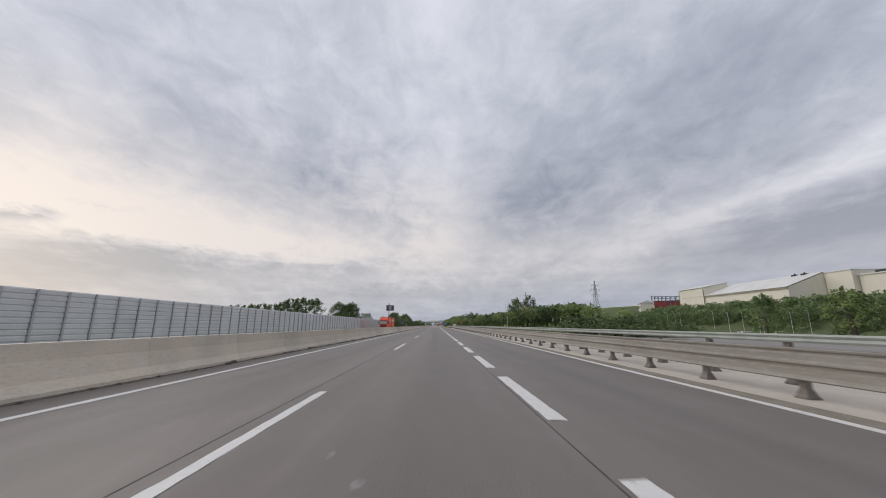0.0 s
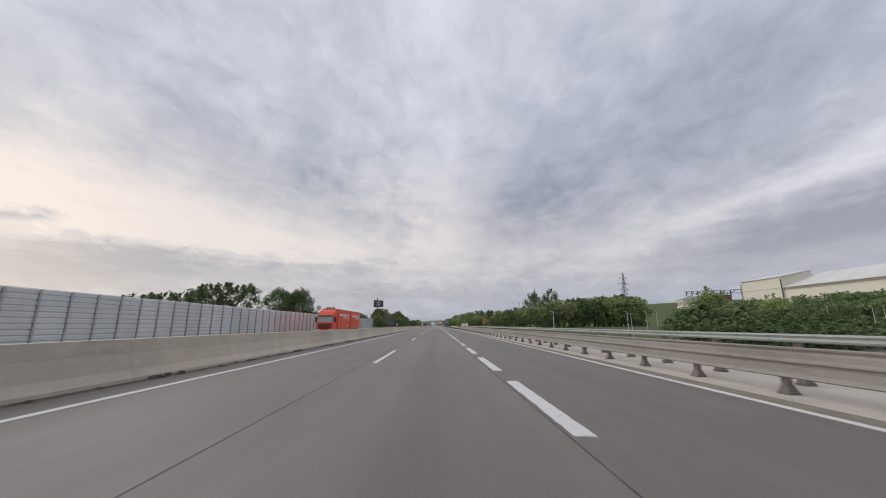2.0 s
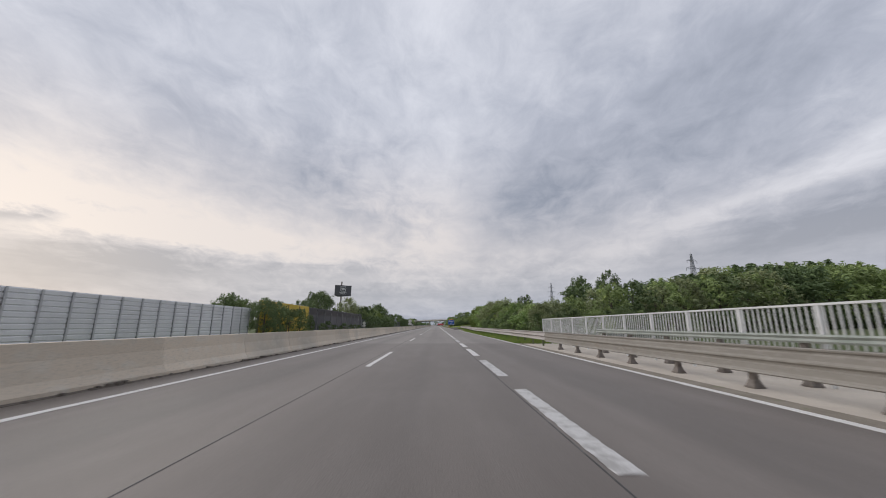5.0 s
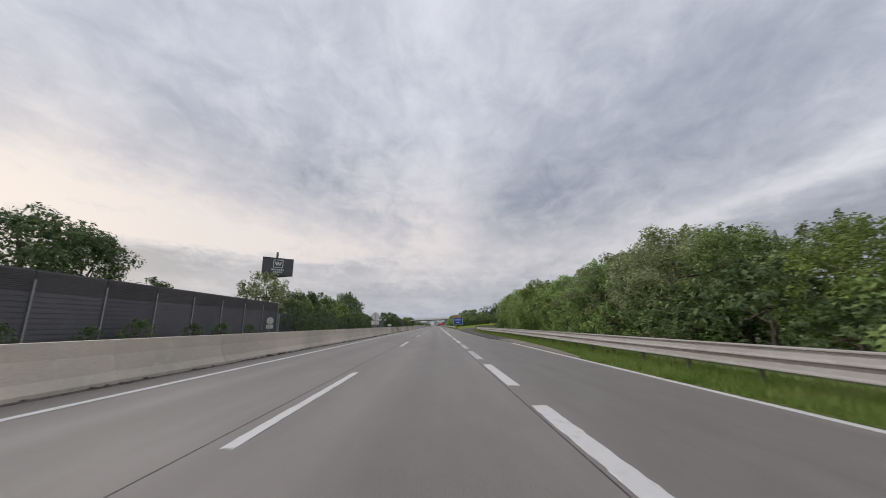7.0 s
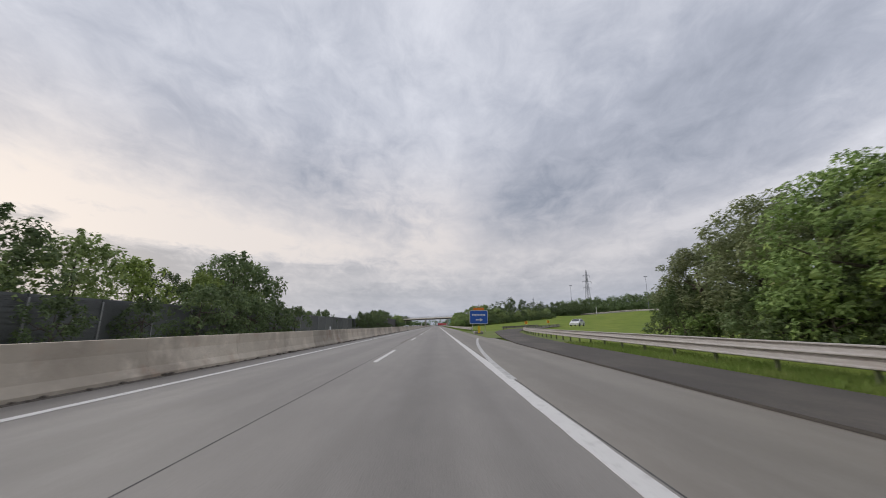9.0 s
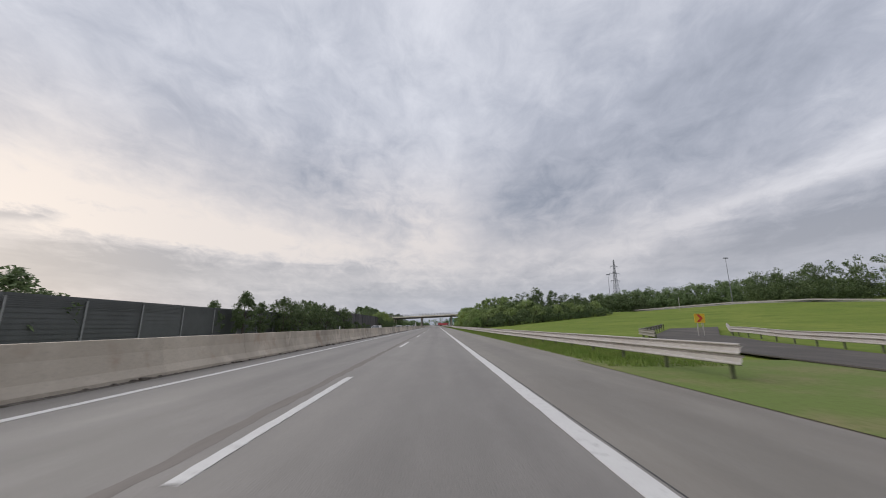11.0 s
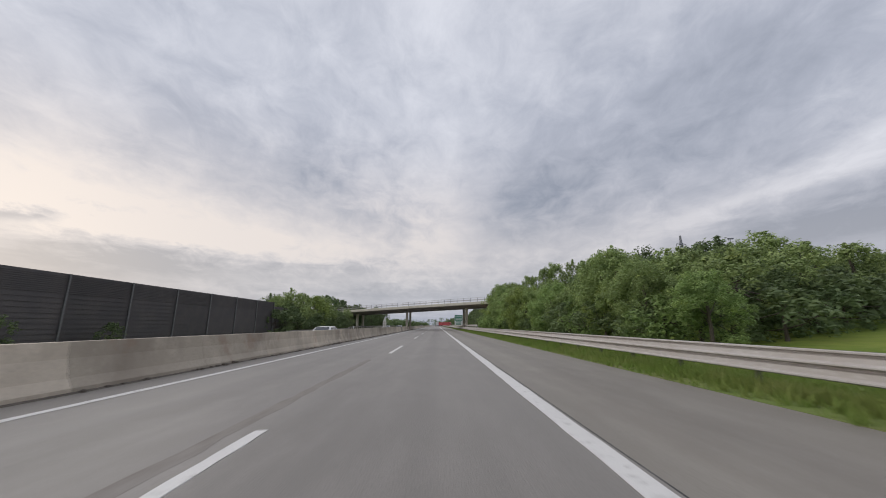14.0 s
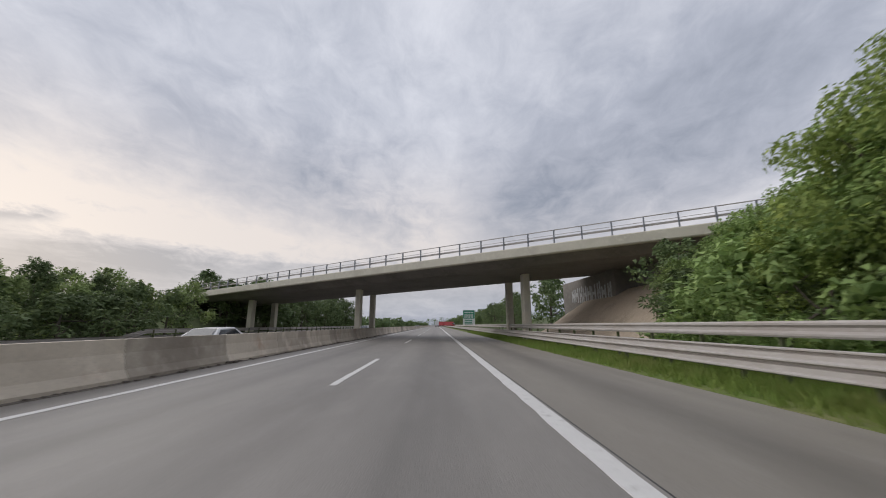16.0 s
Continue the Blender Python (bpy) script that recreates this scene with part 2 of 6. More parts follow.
M["rail_green"] = material("weathered_rail", (0.34, 0.36, 0.33), 0.6, 0.3, grain=((2, (0.26, 0.29, 0.255), 0.45, 0.7),))
M["panel_light"] = material("light_grey_panel", (0.70, 0.705, 0.72), 0.45, 0.0, grain=((0.5, (0.62, 0.625, 0.64), 0.4, 0.7), (9, (0.74, 0.745, 0.76), 0.5, 0.8)), vary=0.05)
M["panel_post"] = material("grey_post", (0.50, 0.505, 0.52), 0.55, 0.2, grain=((5, (0.43, 0.435, 0.45), 0.45, 0.7),))
M["panel_dark"] = material("dark_brown_panel", (0.082, 0.076, 0.077), 0.7, grain=((0.7, (0.108, 0.096, 0.092), 0.4, 0.7), (12, (0.062, 0.058, 0.060), 0.45, 0.75)), bump=0.3, bump_scale=18, vary=0.2)
M["panel_slate"] = material("slate_grey_panel", (0.118, 0.112, 0.122), 0.65, grain=((0.7, (0.140, 0.132, 0.140), 0.4, 0.7), (0.3, (0.098, 0.098, 0.112), 0.45, 0.65), (12, (0.092, 0.088, 0.094), 0.45, 0.75)), bump=0.3, bump_scale=18, vary=0.18)
M["post_pale"] = material("pale_post", (0.34, 0.34, 0.335), 0.6, 0.2, grain=((5, (0.26, 0.26, 0.255), 0.45, 0.7),))
M["yellow"] = material("yellow_panel", (0.62, 0.44, 0.045), 0.55, grain=((0.8, (0.54, 0.38, 0.04), 0.4, 0.7),), vary=0.06)
M["grass"] = material("meadow_grass", (0.160, 0.218, 0.040), 0.95, grain=((0.05, (0.222, 0.262, 0.056), 0.4, 0.60), (0.14, (0.105, 0.165, 0.032), 0.46, 0.66), (0.7, (0.128, 0.186, 0.036), 0.42, 0.68), (2.2, (0.205, 0.225, 0.062), 0.5, 0.7), (9, (0.19, 0.235, 0.06), 0.5, 0.8)), bump=0.4, bump_scale=14, spec=0.05)
M["grass_dry"] = material("verge_grass", (0.15, 0.20, 0.055), 0.95, grain=((0.5, (0.225, 0.205, 0.10), 0.45, 0.7), (7, (0.125, 0.16, 0.045), 0.45, 0.75)), spec=0.15)
M["blade"] = material("grass_blades", (0.224, 0.302, 0.073), 0.7, grain=((0.4, (0.280, 0.302, 0.101), 0.45, 0.7), (1.5, (0.157, 0.252, 0.050), 0.45, 0.7)), spec=0.2, translucent=0.3)
M["bark"] = material("bark", (0.085, 0.068, 0.052), 0.9, grain=((9, (0.14, 0.12, 0.1), 0.45, 0.7),), bump=0.6, bump_scale=18, stretch=(1, 1, 0.25))
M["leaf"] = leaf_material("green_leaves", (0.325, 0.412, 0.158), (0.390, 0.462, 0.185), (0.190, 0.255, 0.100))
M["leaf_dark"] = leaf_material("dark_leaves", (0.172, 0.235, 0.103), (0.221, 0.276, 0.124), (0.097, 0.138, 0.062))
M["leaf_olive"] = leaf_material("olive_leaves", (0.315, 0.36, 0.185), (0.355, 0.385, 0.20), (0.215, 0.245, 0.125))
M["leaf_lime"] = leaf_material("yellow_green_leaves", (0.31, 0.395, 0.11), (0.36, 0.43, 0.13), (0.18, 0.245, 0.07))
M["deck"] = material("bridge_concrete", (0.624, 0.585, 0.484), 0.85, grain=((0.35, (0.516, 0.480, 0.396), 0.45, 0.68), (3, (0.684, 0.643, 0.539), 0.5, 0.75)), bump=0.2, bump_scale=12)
# patchy bridge concrete, its colour darkened for the shade under the deck
M["soffit"] = material("shade_toned_soffit_concrete", (0.24, 0.22, 0.20), 0.9, grain=((0.4, (0.18, 0.165, 0.15), 0.42, 0.68), (3, (0.27, 0.25, 0.225), 0.5, 0.75)), bump=0.2, bump_scale=12)
M["white"] = material("white_metal", (0.72, 0.72, 0.71), 0.45, grain=((2, (0.64, 0.64, 0.63), 0.45, 0.7),))
M["grey_sign"] = material("sign_back_grey", (0.70, 0.685, 0.63), 0.5, 0.0, grain=((2, (0.63, 0.615, 0.57), 0.45, 0.7),))
M["cream"] = material("cream_cladding", (0.70, 0.66, 0.56), 0.6, grain=((0.06, (0.63, 0.59, 0.50), 0.4, 0.7), (0.6, (0.73, 0.69, 0.59), 0.5, 0.8)), stretch=(1, 1, 0.3))
M["cream_dark"] = material("tan_trim", (0.36, 0.31, 0.24), 0.6, grain=((0.5, (0.3, 0.26, 0.2), 0.4, 0.7),))
M["roof"] = material("pale_roof_sheet", (0.66, 0.655, 0.62), 0.5, grain=((0.1, (0.57, 0.56, 0.53), 0.4, 0.7),))
M["steel_blue"] = material("blue_grey_steel", (0.10, 0.13, 0.19), 0.5, 0.3, grain=((1, (0.07, 0.09, 0.13), 0.4, 0.7),))
M["lattice"] = material("galvanised_lattice", (0.24, 0.25, 0.27), 0.5, 0.4, grain=((1, (0.2, 0.21, 0.23), 0.4, 0.7),))
M["red_clad"] = material("red_cladding", (0.30, 0.05, 0.045), 0.6, grain=((0.3, (0.22, 0.04, 0.038), 0.4, 0.7),))
M["truck_red"] = material("orange_red_tarpaulin", (0.82, 0.10, 0.034), 0.5, grain=((0.5, (0.72, 0.082, 0.03), 0.4, 0.7), (5, (0.84, 0.13, 0.052), 0.5, 0.8)))
M["truck_white"] = material("white_print", (0.78, 0.72, 0.70), 0.5, grain=((3, (0.7, 0.62, 0.6), 0.45, 0.7),))
M["rubber"] = material("tyre_rubber", (0.022, 0.022, 0.023), 0.8, grain=((8, (0.035, 0.034, 0.033), 0.45, 0.7),))
M["dark"] = material("dark_plastic", (0.03, 0.031, 0.034), 0.55, grain=((6, (0.045, 0.045, 0.048), 0.45, 0.7),))
M["chrome"] = material("wheel_metal", (0.45, 0.45, 0.46), 0.35, 0.8, grain=((6, (0.38, 0.38, 0.39), 0.45, 0.7),))
# pale base colour stands for the sky reflected in the lorry's windscreen
M["pale_glass"] = material("sky_toned_glass", (0.36, 0.37, 0.38), 0.12, 0.0, grain=((0.8, (0.25, 0.26, 0.27), 0.4, 0.7),), spec=0.8)
M["glass"] = material("dark_glazing", (0.03, 0.036, 0.042), 0.08, 0.0, grain=((0.5, (0.04, 0.046, 0.052), 0.4, 0.7),), spec=0.9)
M["lamp_red"] = material("red_lens", (0.4, 0.02, 0.015), 0.2, grain=((9, (0.3, 0.015, 0.012), 0.4, 0.7),))
M["sign_blue"] = material("blue_sign_sheet", (0.015, 0.085, 0.40), 0.4, grain=((2, (0.02, 0.10, 0.44), 0.4, 0.7),))
M["sign_green"] = material("green_sign_sheet", (0.03, 0.22, 0.13), 0.4, grain=((2, (0.035, 0.25, 0.15), 0.4, 0.7),))
M["sign_orange"] = material("orange_sign_sheet", (0.75, 0.20, 0.02), 0.45, grain=((3, (0.68, 0.17, 0.02), 0.4, 0.7),))
M["sign_yellow"] = material("yellow_sheet", (0.70, 0.46, 0.03), 0.5, grain=((3, (0.62, 0.40, 0.03), 0.4, 0.7),))
M["sign_red"] = material("red_sign_sheet", (0.55, 0.05, 0.02), 0.45, grain=((3, (0.48, 0.04, 0.02), 0.4, 0.7),))
M["board_grey"] = material("dark_grey_board", (0.085, 0.085, 0.092), 0.5, grain=((0.6, (0.10, 0.10, 0.108), 0.4, 0.7),))
M["car_white"] = material("white_car_paint", (0.70, 0.70, 0.70), 0.25, grain=((1, (0.66, 0.66, 0.66), 0.4, 0.7),))
M["car_silver"] = material("silver_car_paint", (0.42, 0.43, 0.44), 0.28, 0.4, grain=((1, (0.38, 0.39, 0.40), 0.4, 0.7),))
M["graffiti"] = material("pale_painted_patch", (0.55, 0.56, 0.57), 0.7, grain=((5, (0.36, 0.36, 0.37), 0.42, 0.62),))
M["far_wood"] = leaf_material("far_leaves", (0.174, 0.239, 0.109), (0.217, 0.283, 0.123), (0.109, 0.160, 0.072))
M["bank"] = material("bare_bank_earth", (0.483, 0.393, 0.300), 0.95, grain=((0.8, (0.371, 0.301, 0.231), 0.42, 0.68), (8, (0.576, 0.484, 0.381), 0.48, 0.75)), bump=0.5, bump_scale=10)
M["rough_grass"] = material("rough_grass", (0.095, 0.118, 0.055), 0.95, grain=((0.08, (0.125, 0.14, 0.07), 0.4, 0.65), (0.8, (0.068, 0.09, 0.038), 0.42, 0.7), (8, (0.15, 0.17, 0.08), 0.5, 0.8)), bump=0.5, bump_scale=9, spec=0.15)
M["panel_grey"] = material("grey_wall_panel", (0.125, 0.13, 0.128), 0.7, grain=((0.7, (0.10, 0.105, 0.10), 0.4, 0.7), (12, (0.15, 0.155, 0.15), 0.45, 0.75)), bump=0.3, bump_scale=18, vary=0.15)
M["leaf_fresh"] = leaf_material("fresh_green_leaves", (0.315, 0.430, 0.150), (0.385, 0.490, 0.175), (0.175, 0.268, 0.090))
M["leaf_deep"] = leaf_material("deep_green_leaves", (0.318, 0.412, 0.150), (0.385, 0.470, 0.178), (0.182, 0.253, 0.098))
M["galv_old"] = material("weathered_steel", (0.29, 0.268, 0.235), 0.6, 0.1, grain=((1.0, (0.22, 0.20, 0.172), 0.42, 0.7), (14, (0.34, 0.318, 0.285), 0.5, 0.8), (3, (0.25, 0.20, 0.15), 0.6, 0.8)), bump=0.05, stretch=(1, 0.3, 1))
M["concrete_dirty"] = material("stained_barrier_concrete", (0.511, 0.446, 0.363), 0.9, grain=((0.35, (0.319, 0.270, 0.218), 0.42, 0.64), (1.6, (0.600, 0.526, 0.435), 0.5, 0.7), (1.1, (0.370, 0.263, 0.193), 0.58, 0.74), (25, (0.396, 0.345, 0.284), 0.5, 0.8)), bump=0.3, bump_scale=20, vary=0.25, stretch=(1, 0.8, 0.7))
M["post_dim"] = material("dim_grey_post", (0.18, 0.18, 0.18), 0.6, 0.1, grain=((5, (0.14, 0.14, 0.14), 0.45, 0.7),))

M["column_pale"] = material("pale_column_concrete", (0.74, 0.69, 0.58), 0.85, grain=((0.8, (0.62, 0.58, 0.48), 0.45, 0.7), (9, (0.70, 0.65, 0.55), 0.5, 0.75)), bump=0.15)
M["truck_crimson"] = material("crimson_tarpaulin", (0.40, 0.05, 0.06), 0.5, grain=((0.5, (0.33, 0.04, 0.05), 0.4, 0.7),))

# building helpers -------------------------------------------------------------


def mesh_of(name, bm, mat, smooth=False):
    me = bpy.data.meshes.new(name)
    bm.normal_update()
    bm.to_mesh(me)
    bm.free()
    for m in (mat if isinstance(mat, (list, tuple)) else (mat,)):
        me.materials.append(m)
    if smooth:
        for p in me.polygons:
            p.use_smooth = True
    return me


def part(name, bm, mat, parent=None, label="", smooth=False):
    ob = new(name, mesh_of(name, bm, mat, smooth))
    ob.parent = parent
    return tagged(ob, label)


def shared(name, me, parent, m):
    """One more piece on a mesh that others use too."""
    ob = new(name, me)
    ob.parent = parent
    ob.matrix_basis = m
    return ob


def thing(name, m, label, category, group="", kind=""):
    ob = new(name)
    ob.empty_display_size = 0.3
    ob.matrix_basis = m
    return tagged(ob, label, category, group, kind)


def box(bm, x0, x1, y0, y1, z0, z1, bevel=0.0, m=None):
    r = bmesh.ops.create_cube(bm, size=1.0)
    vs = r["verts"]
    for v in vs:
        v.co = Vector((x0 + (v.co.x + 0.5) * (x1 - x0), y0 + (v.co.y + 0.5) * (y1 - y0), z0 + (v.co.z + 0.5) * (z1 - z0)))
    if bevel:
        es = list({e for v in vs for e in v.link_edges})
        r2 = bmesh.ops.bevel(bm, geom=es, offset=bevel, segments=1, affect="EDGES")
        vs = list({v for f in r2["faces"] for v in f.verts} | {v for v in vs if v.is_valid})
    if m is not None:
        bmesh.ops.transform(bm, matrix=m, verts=vs)
    return vs


def rod(bm, a, b, r0, r1=None, n=8, cap=True):
    """A round bar from a to b."""
    a, b = Vector(a), Vector(b)
    r1 = r0 if r1 is None else r1
    d = (b - a)
    q = d.to_track_quat("Z", "Y").to_matrix().to_4x4()
    res = bmesh.ops.create_cone(bm, cap_ends=cap, segments=n, radius1=r0, radius2=r1, depth=d.length)
    bmesh.ops.transform(bm, matrix=Matrix.Translation((a + b) / 2) @ q, verts=res["verts"])


def strut(bm, a, b, w):
    """A thin square bar from a to b."""
    a, b = Vector(a), Vector(b)
    d = b - a
    q = d.to_track_quat("Z", "Y").to_matrix().to_4x4()
    box(bm, -w / 2, w / 2, -w / 2, w / 2, 0, d.length, m=Matrix.Translation(a) @ q)


def sweep(bm, profile, path, closed=True, caps=True):
    """A profile of (sideways to the right, up) pairs led along a path of (x, y, z)."""
    rings = []
    pts = [Vector(p) for p in path]
    for i, p in enumerate(pts):
        d = (pts[min(i + 1, len(pts) - 1)] - pts[max(i - 1, 0)])
        d.z = 0
        d.normalize()
        side = Vector((d.y, -d.x, 0))
        rings.append([bm.verts.new(p + side * s + Vector((0, 0, h))) for s, h in profile])
    n = len(profile)
    for a, b in zip(rings, rings[1:]):
        for i in range(n if closed else n - 1):
            j = (i + 1) % n
            bm.faces.new((a[i], a[j], b[j], b[i]))
    if caps and closed:
        bm.faces.new(rings[0][::-1])
        bm.faces.new(rings[-1])
    bmesh.ops.recalc_face_normals(bm, faces=bm.faces[:])


def thicken(bm, t):
    bm.normal_update()
    bmesh.ops.solidify(bm, geom=bm.faces[:], thickness=t)


def smoothstep(a, b, v):
    t = min(1.0, max(0.0, (v - a) / (b - a)))
    return t * t * (3 - 2 * t)


def steps(a, b, n):
    return [a + (b - a) * i / n for i in range(n + 1)]


# ground -----------------------------------------------------------------------
DECK_AT, DECK_TURN = Vector((5.0, 521.0)), -0.58       # front edge of the overbridge: y falls by 0.58 for each metre in x


def deck_front(x):
    return DECK_AT.y + DECK_TURN * (x - DECK_AT.x)


EXIT_Y = (214, 226, 231, 237, 243, 246, 254, 272, 281, 300, 309, 320, 338, 355, 372, 390)
EXIT_L = (5.40, 5.47, 5.47, 5.47, 5.40, 4.93, 4.93, 4.93, 4.98, 5.40, 6.2, 7.6, 10.0, 13.4, 19.5, 33.0)
EXIT_R = (5.42, 5.52, 6.1, 6.4, 6.65, 6.72, 6.76, 6.9, 7.5, 8.7, 9.7, 11.1, 14.1, 18.6, 26.0, 40.0)
RAIL_OUT = (6.45, 6.95, 7.28, 7.62, 7.8, 7.85, 8.12, 8.25, 8.6, 9.95, 10.8, 12.0, 15.0, 19.6, 27.2, 41.2)


def along(table, y):
    return float(np.interp(y, EXIT_Y, table))


def height(x, y):
    z = -0.10
    if x < -7:
        z = -0.42
    if x > 9:
        near = 1 - smoothstep(165, 205, y)
        wood = smoothstep(165, 205, y) * (1 - smoothstep(300, 345, y))
        mead = smoothstep(300, 345, y)
        z += near * (-2.6 * smoothstep(9.4, 16, x) + 16.1 * smoothstep(162, 196, x))
        z += wood * (0.01 * (x - 9) - 2.4 * smoothstep(100, 130, x) + 14.5 * smoothstep(162, 196, x))
        z += mead * (min(0.088 * (x - 9), 9.5) * smoothstep(335, 475, y) + 10 * smoothstep(150, 400, x) + 13 * smoothstep(140, 215, x) * (1 - smoothstep(440, 520, y)))
        # abutment bank of the overbridge
        f = deck_front(x)
        rise = smoothstep(f - 13, f - 2, y) * (1 - smoothstep(f + 14, f + 26, y))
        if rise > 0:
            z = max(z, rise * (4.3 * smoothstep(9.4, 16.0, x) + 2.2 * smoothstep(16.5, 24, x)) - 0.1)
    if x < -24:
        z += 1.0 * smoothstep(26, 60, -x)
        f = deck_front(x)
        rise = smoothstep(f - 16, f - 2, y) * (1 - smoothstep(f + 14, f + 28, y))
        z = max(z, rise * 5.0 * smoothstep(24, 36, -x) - 0.42)
    z += 0.12 * noise.noise(Vector((x * 0.11, y * 0.11, 0))) * smoothstep(10, 24, abs(x))
    return z


def build_ground():
    xs = [-3500, -1500, -600, -300, -160, -100, -70] + list(range(-56, -24, 4)) + [-24, -22, -7.2, -6.9, 9, 10, 11, 12, 13] + list(range(14, 40, 2)) + list(range(40, 80, 5)) + list(range(80, 240, 10)) + [300, 420, 700, 1500, 3500]
    ys = [-1500, -600, -200, -80, -40] + list(range(-20, 640, 5)) + [660, 700, 760, 850, 1000, 1300, 1800, 2600, 4200]
    vs = [(x, y, height(x, y) if -80 < y < 1000 and abs(x) < 500 else (-0.1 if x < 0 else height(min(x, 420), min(max(y, -60), 900)))) for y in ys for x in xs]
    w = len(xs)
    fs = [(j * w + i, j * w + i + 1, (j + 1) * w + i + 1, (j + 1) * w + i) for j in range(len(ys) - 1) for i in range(w - 1)]
    me = bpy.data.meshes.new("ground")
    me.from_pydata(vs, [], fs)
    me.materials.append(M["grass"])
    me.materials.append(M["rough_grass"])
    for p in me.polygons:
        p.use_smooth = True
        edge = 296 + 16 * noise.noise(Vector((p.center.x * 0.03, p.center.y * 0.02, 1))) - 0.1 * max(0, p.center.x - 20)
        p.material_index = int(p.center.x < 0 or p.center.x > 150 and p.center.y < 430 or p.center.y < edge or p.center.y > 520)
    tagged(new("ground", me), "green meadow and rough grass beside the motorway", "ground", kind="structure")


build_ground()


def strip(name, x0, x1, y0, y1, z, mat, label, category, thick=0.06, n=1):
    bm = bmesh.new()
    path = [(0, y, z) for y in steps(y0, y1, n)]
    sweep(bm, [(x0, -thick), (x0, 0), (x1, 0), (x1, -thick)], path)
    return tagged(part(name, bm, mat), label, category, kind="structure")


ROAD_L, ROAD_R = -6.75, 5.62
ROAD_END = 1900
road = strip("road", ROAD_L, ROAD_R, -60, 176, 0.0, M["pavement_old"], "brown-grey aged concrete motorway carriageway with joints", "road", n=10)
strip("road_middle", ROAD_L, ROAD_R, 176.002, 256, 0.0, M["pavement_mid"], "grey worn concrete motorway carriageway with joints", "road", n=10)
strip("road_ahead", ROAD_L, 1.838, 256.002, ROAD_END, 0.0, M["pavement"], "light grey concrete motorway lanes with joints", "road", n=40)
strip("shoulder", 1.842, ROAD_R, 256.002, ROAD_END, 0.0, M["shoulder"], "brownish grey concrete hard shoulder", "road", n=40)
strip("road_opposite", -21.3, -7.75, -60, ROAD_END, -0.3, M["pavement"], "grey concrete carriageway for oncoming traffic", "road", n=40)
strip("road_median", -7.748, -6.752, -60, ROAD_END, -0.004, M["debris"], "dirty narrow median strip under the barrier", "median", thick=0.45, n=10)
strip("verge", 5.622, 9.4, -60, 176, -0.015, M["stone_strip"], "beige concrete verge under the guardrails", "verge", n=10)
strip("verge_edge", 5.47, 5.868, -60, 176, 0.006, M["grit"], "brown gritty edge between line and verge slab", "verge", n=10, thick=0.03)
strip("verge_left", -24.4, -21.302, -60, ROAD_END, -0.34, M["grass_dry"], "rough grass strip before the noise wall", "verge", n=10)

# exit road: dark asphalt that leaves to the right
bm = bmesh.new()
rows = []
for y in steps(226, 390, 82):
    left, right = along(EXIT_L, y), along(EXIT_R, y)
    zl, zr = (0.004 if left < ROAD_R + 0.05 else max(0.006, height(left, y) + 0.12)), max(0.006, height(right, y) + 0.12)
    rows.append((bm.verts.new((left, y, zl)), bm.verts.new((right, y, zr))))
for a, b in zip(rows, rows[1:]):
    bm.faces.new((a[0], a[1], b[1], b[0]))
thicken(bm, -0.05)
for f in bm.faces:
    f.material_index = int(f.calc_center_median().y < 243)
tagged(part("exit_road", bm, (M["asphalt"], M["grit"])), "dark asphalt exit lane curving away to the right", "road", kind="structure")


# joints between the slabs: a long open seam beside each lane line and cross joints
bm = bmesh.new()
for x, y0, y1 in ((-2.42, -20, 300), (1.47, -20, 262), (1.84, 262, 620)):
    box(bm, x - 0.009, x + 0.009, y0, y1, -0.02, 0.0025)
part("seam", bm, M["joint"], road)
bm = bmesh.new()
sweep(bm, [(-0.10, -0.01), (-0.10, 0.0022), (0.10, 0.0022), (0.10, -0.01)], [(-2.50, y, 0) for y in steps(300.5, 447, 300)])
rnd = random.Random(5)
for v in bm.verts:
    v.co.x += rnd.uniform(-0.04, 0.04)
part("joint_band", bm, M["tar_band"], road, "brown filling over an old lengthwise joint")
bm = bmesh.new()
for y in (120.0,):
    box(bm, ROAD_L + 0.1, ROAD_R, y - 0.03, y + 0.03, -0.02, 0.003)
part("expansion_joint", bm, M["joint"], road)
bm = bmesh.new()
box(bm, -5.6, ROAD_R - 0.2, 120.25, 120.42, -0.02, 0.003)
part("joint_cover", bm, M["stone_strip"], road)
bm = bmesh.new()
box(bm, 5.87, 5.91, -60, 176, -0.03, -0.006)
tagged(part("gutter_joint", bm, M["joint"]), "dark joint along the verge slab", "joint", kind="structure")


def scuff(x, y, w, l, seed):
    """A thin irregular splash of dried cement on the slab."""
    rnd = random.Random(seed)
    bm = bmesh.new()
    n = 14
    pts = [(math.cos(math.tau * i / n) * w * rnd.uniform(0.35, 1.0), math.sin(math.tau * i / n) * l * rnd.uniform(0.45, 1.0)) for i in range(n)]
    lo, hi = [bm.verts.new((x + u, y + v, -0.01)) for u, v in pts], [bm.verts.new((x + u, y + v, 0.0025)) for u, v in pts]
    bm.faces.new(hi)
    for i in range(n):
        bm.faces.new((lo[i], lo[(i + 1) % n], hi[(i + 1) % n], hi[i]))
    part("cement_splash", bm, M["scuff"], road)


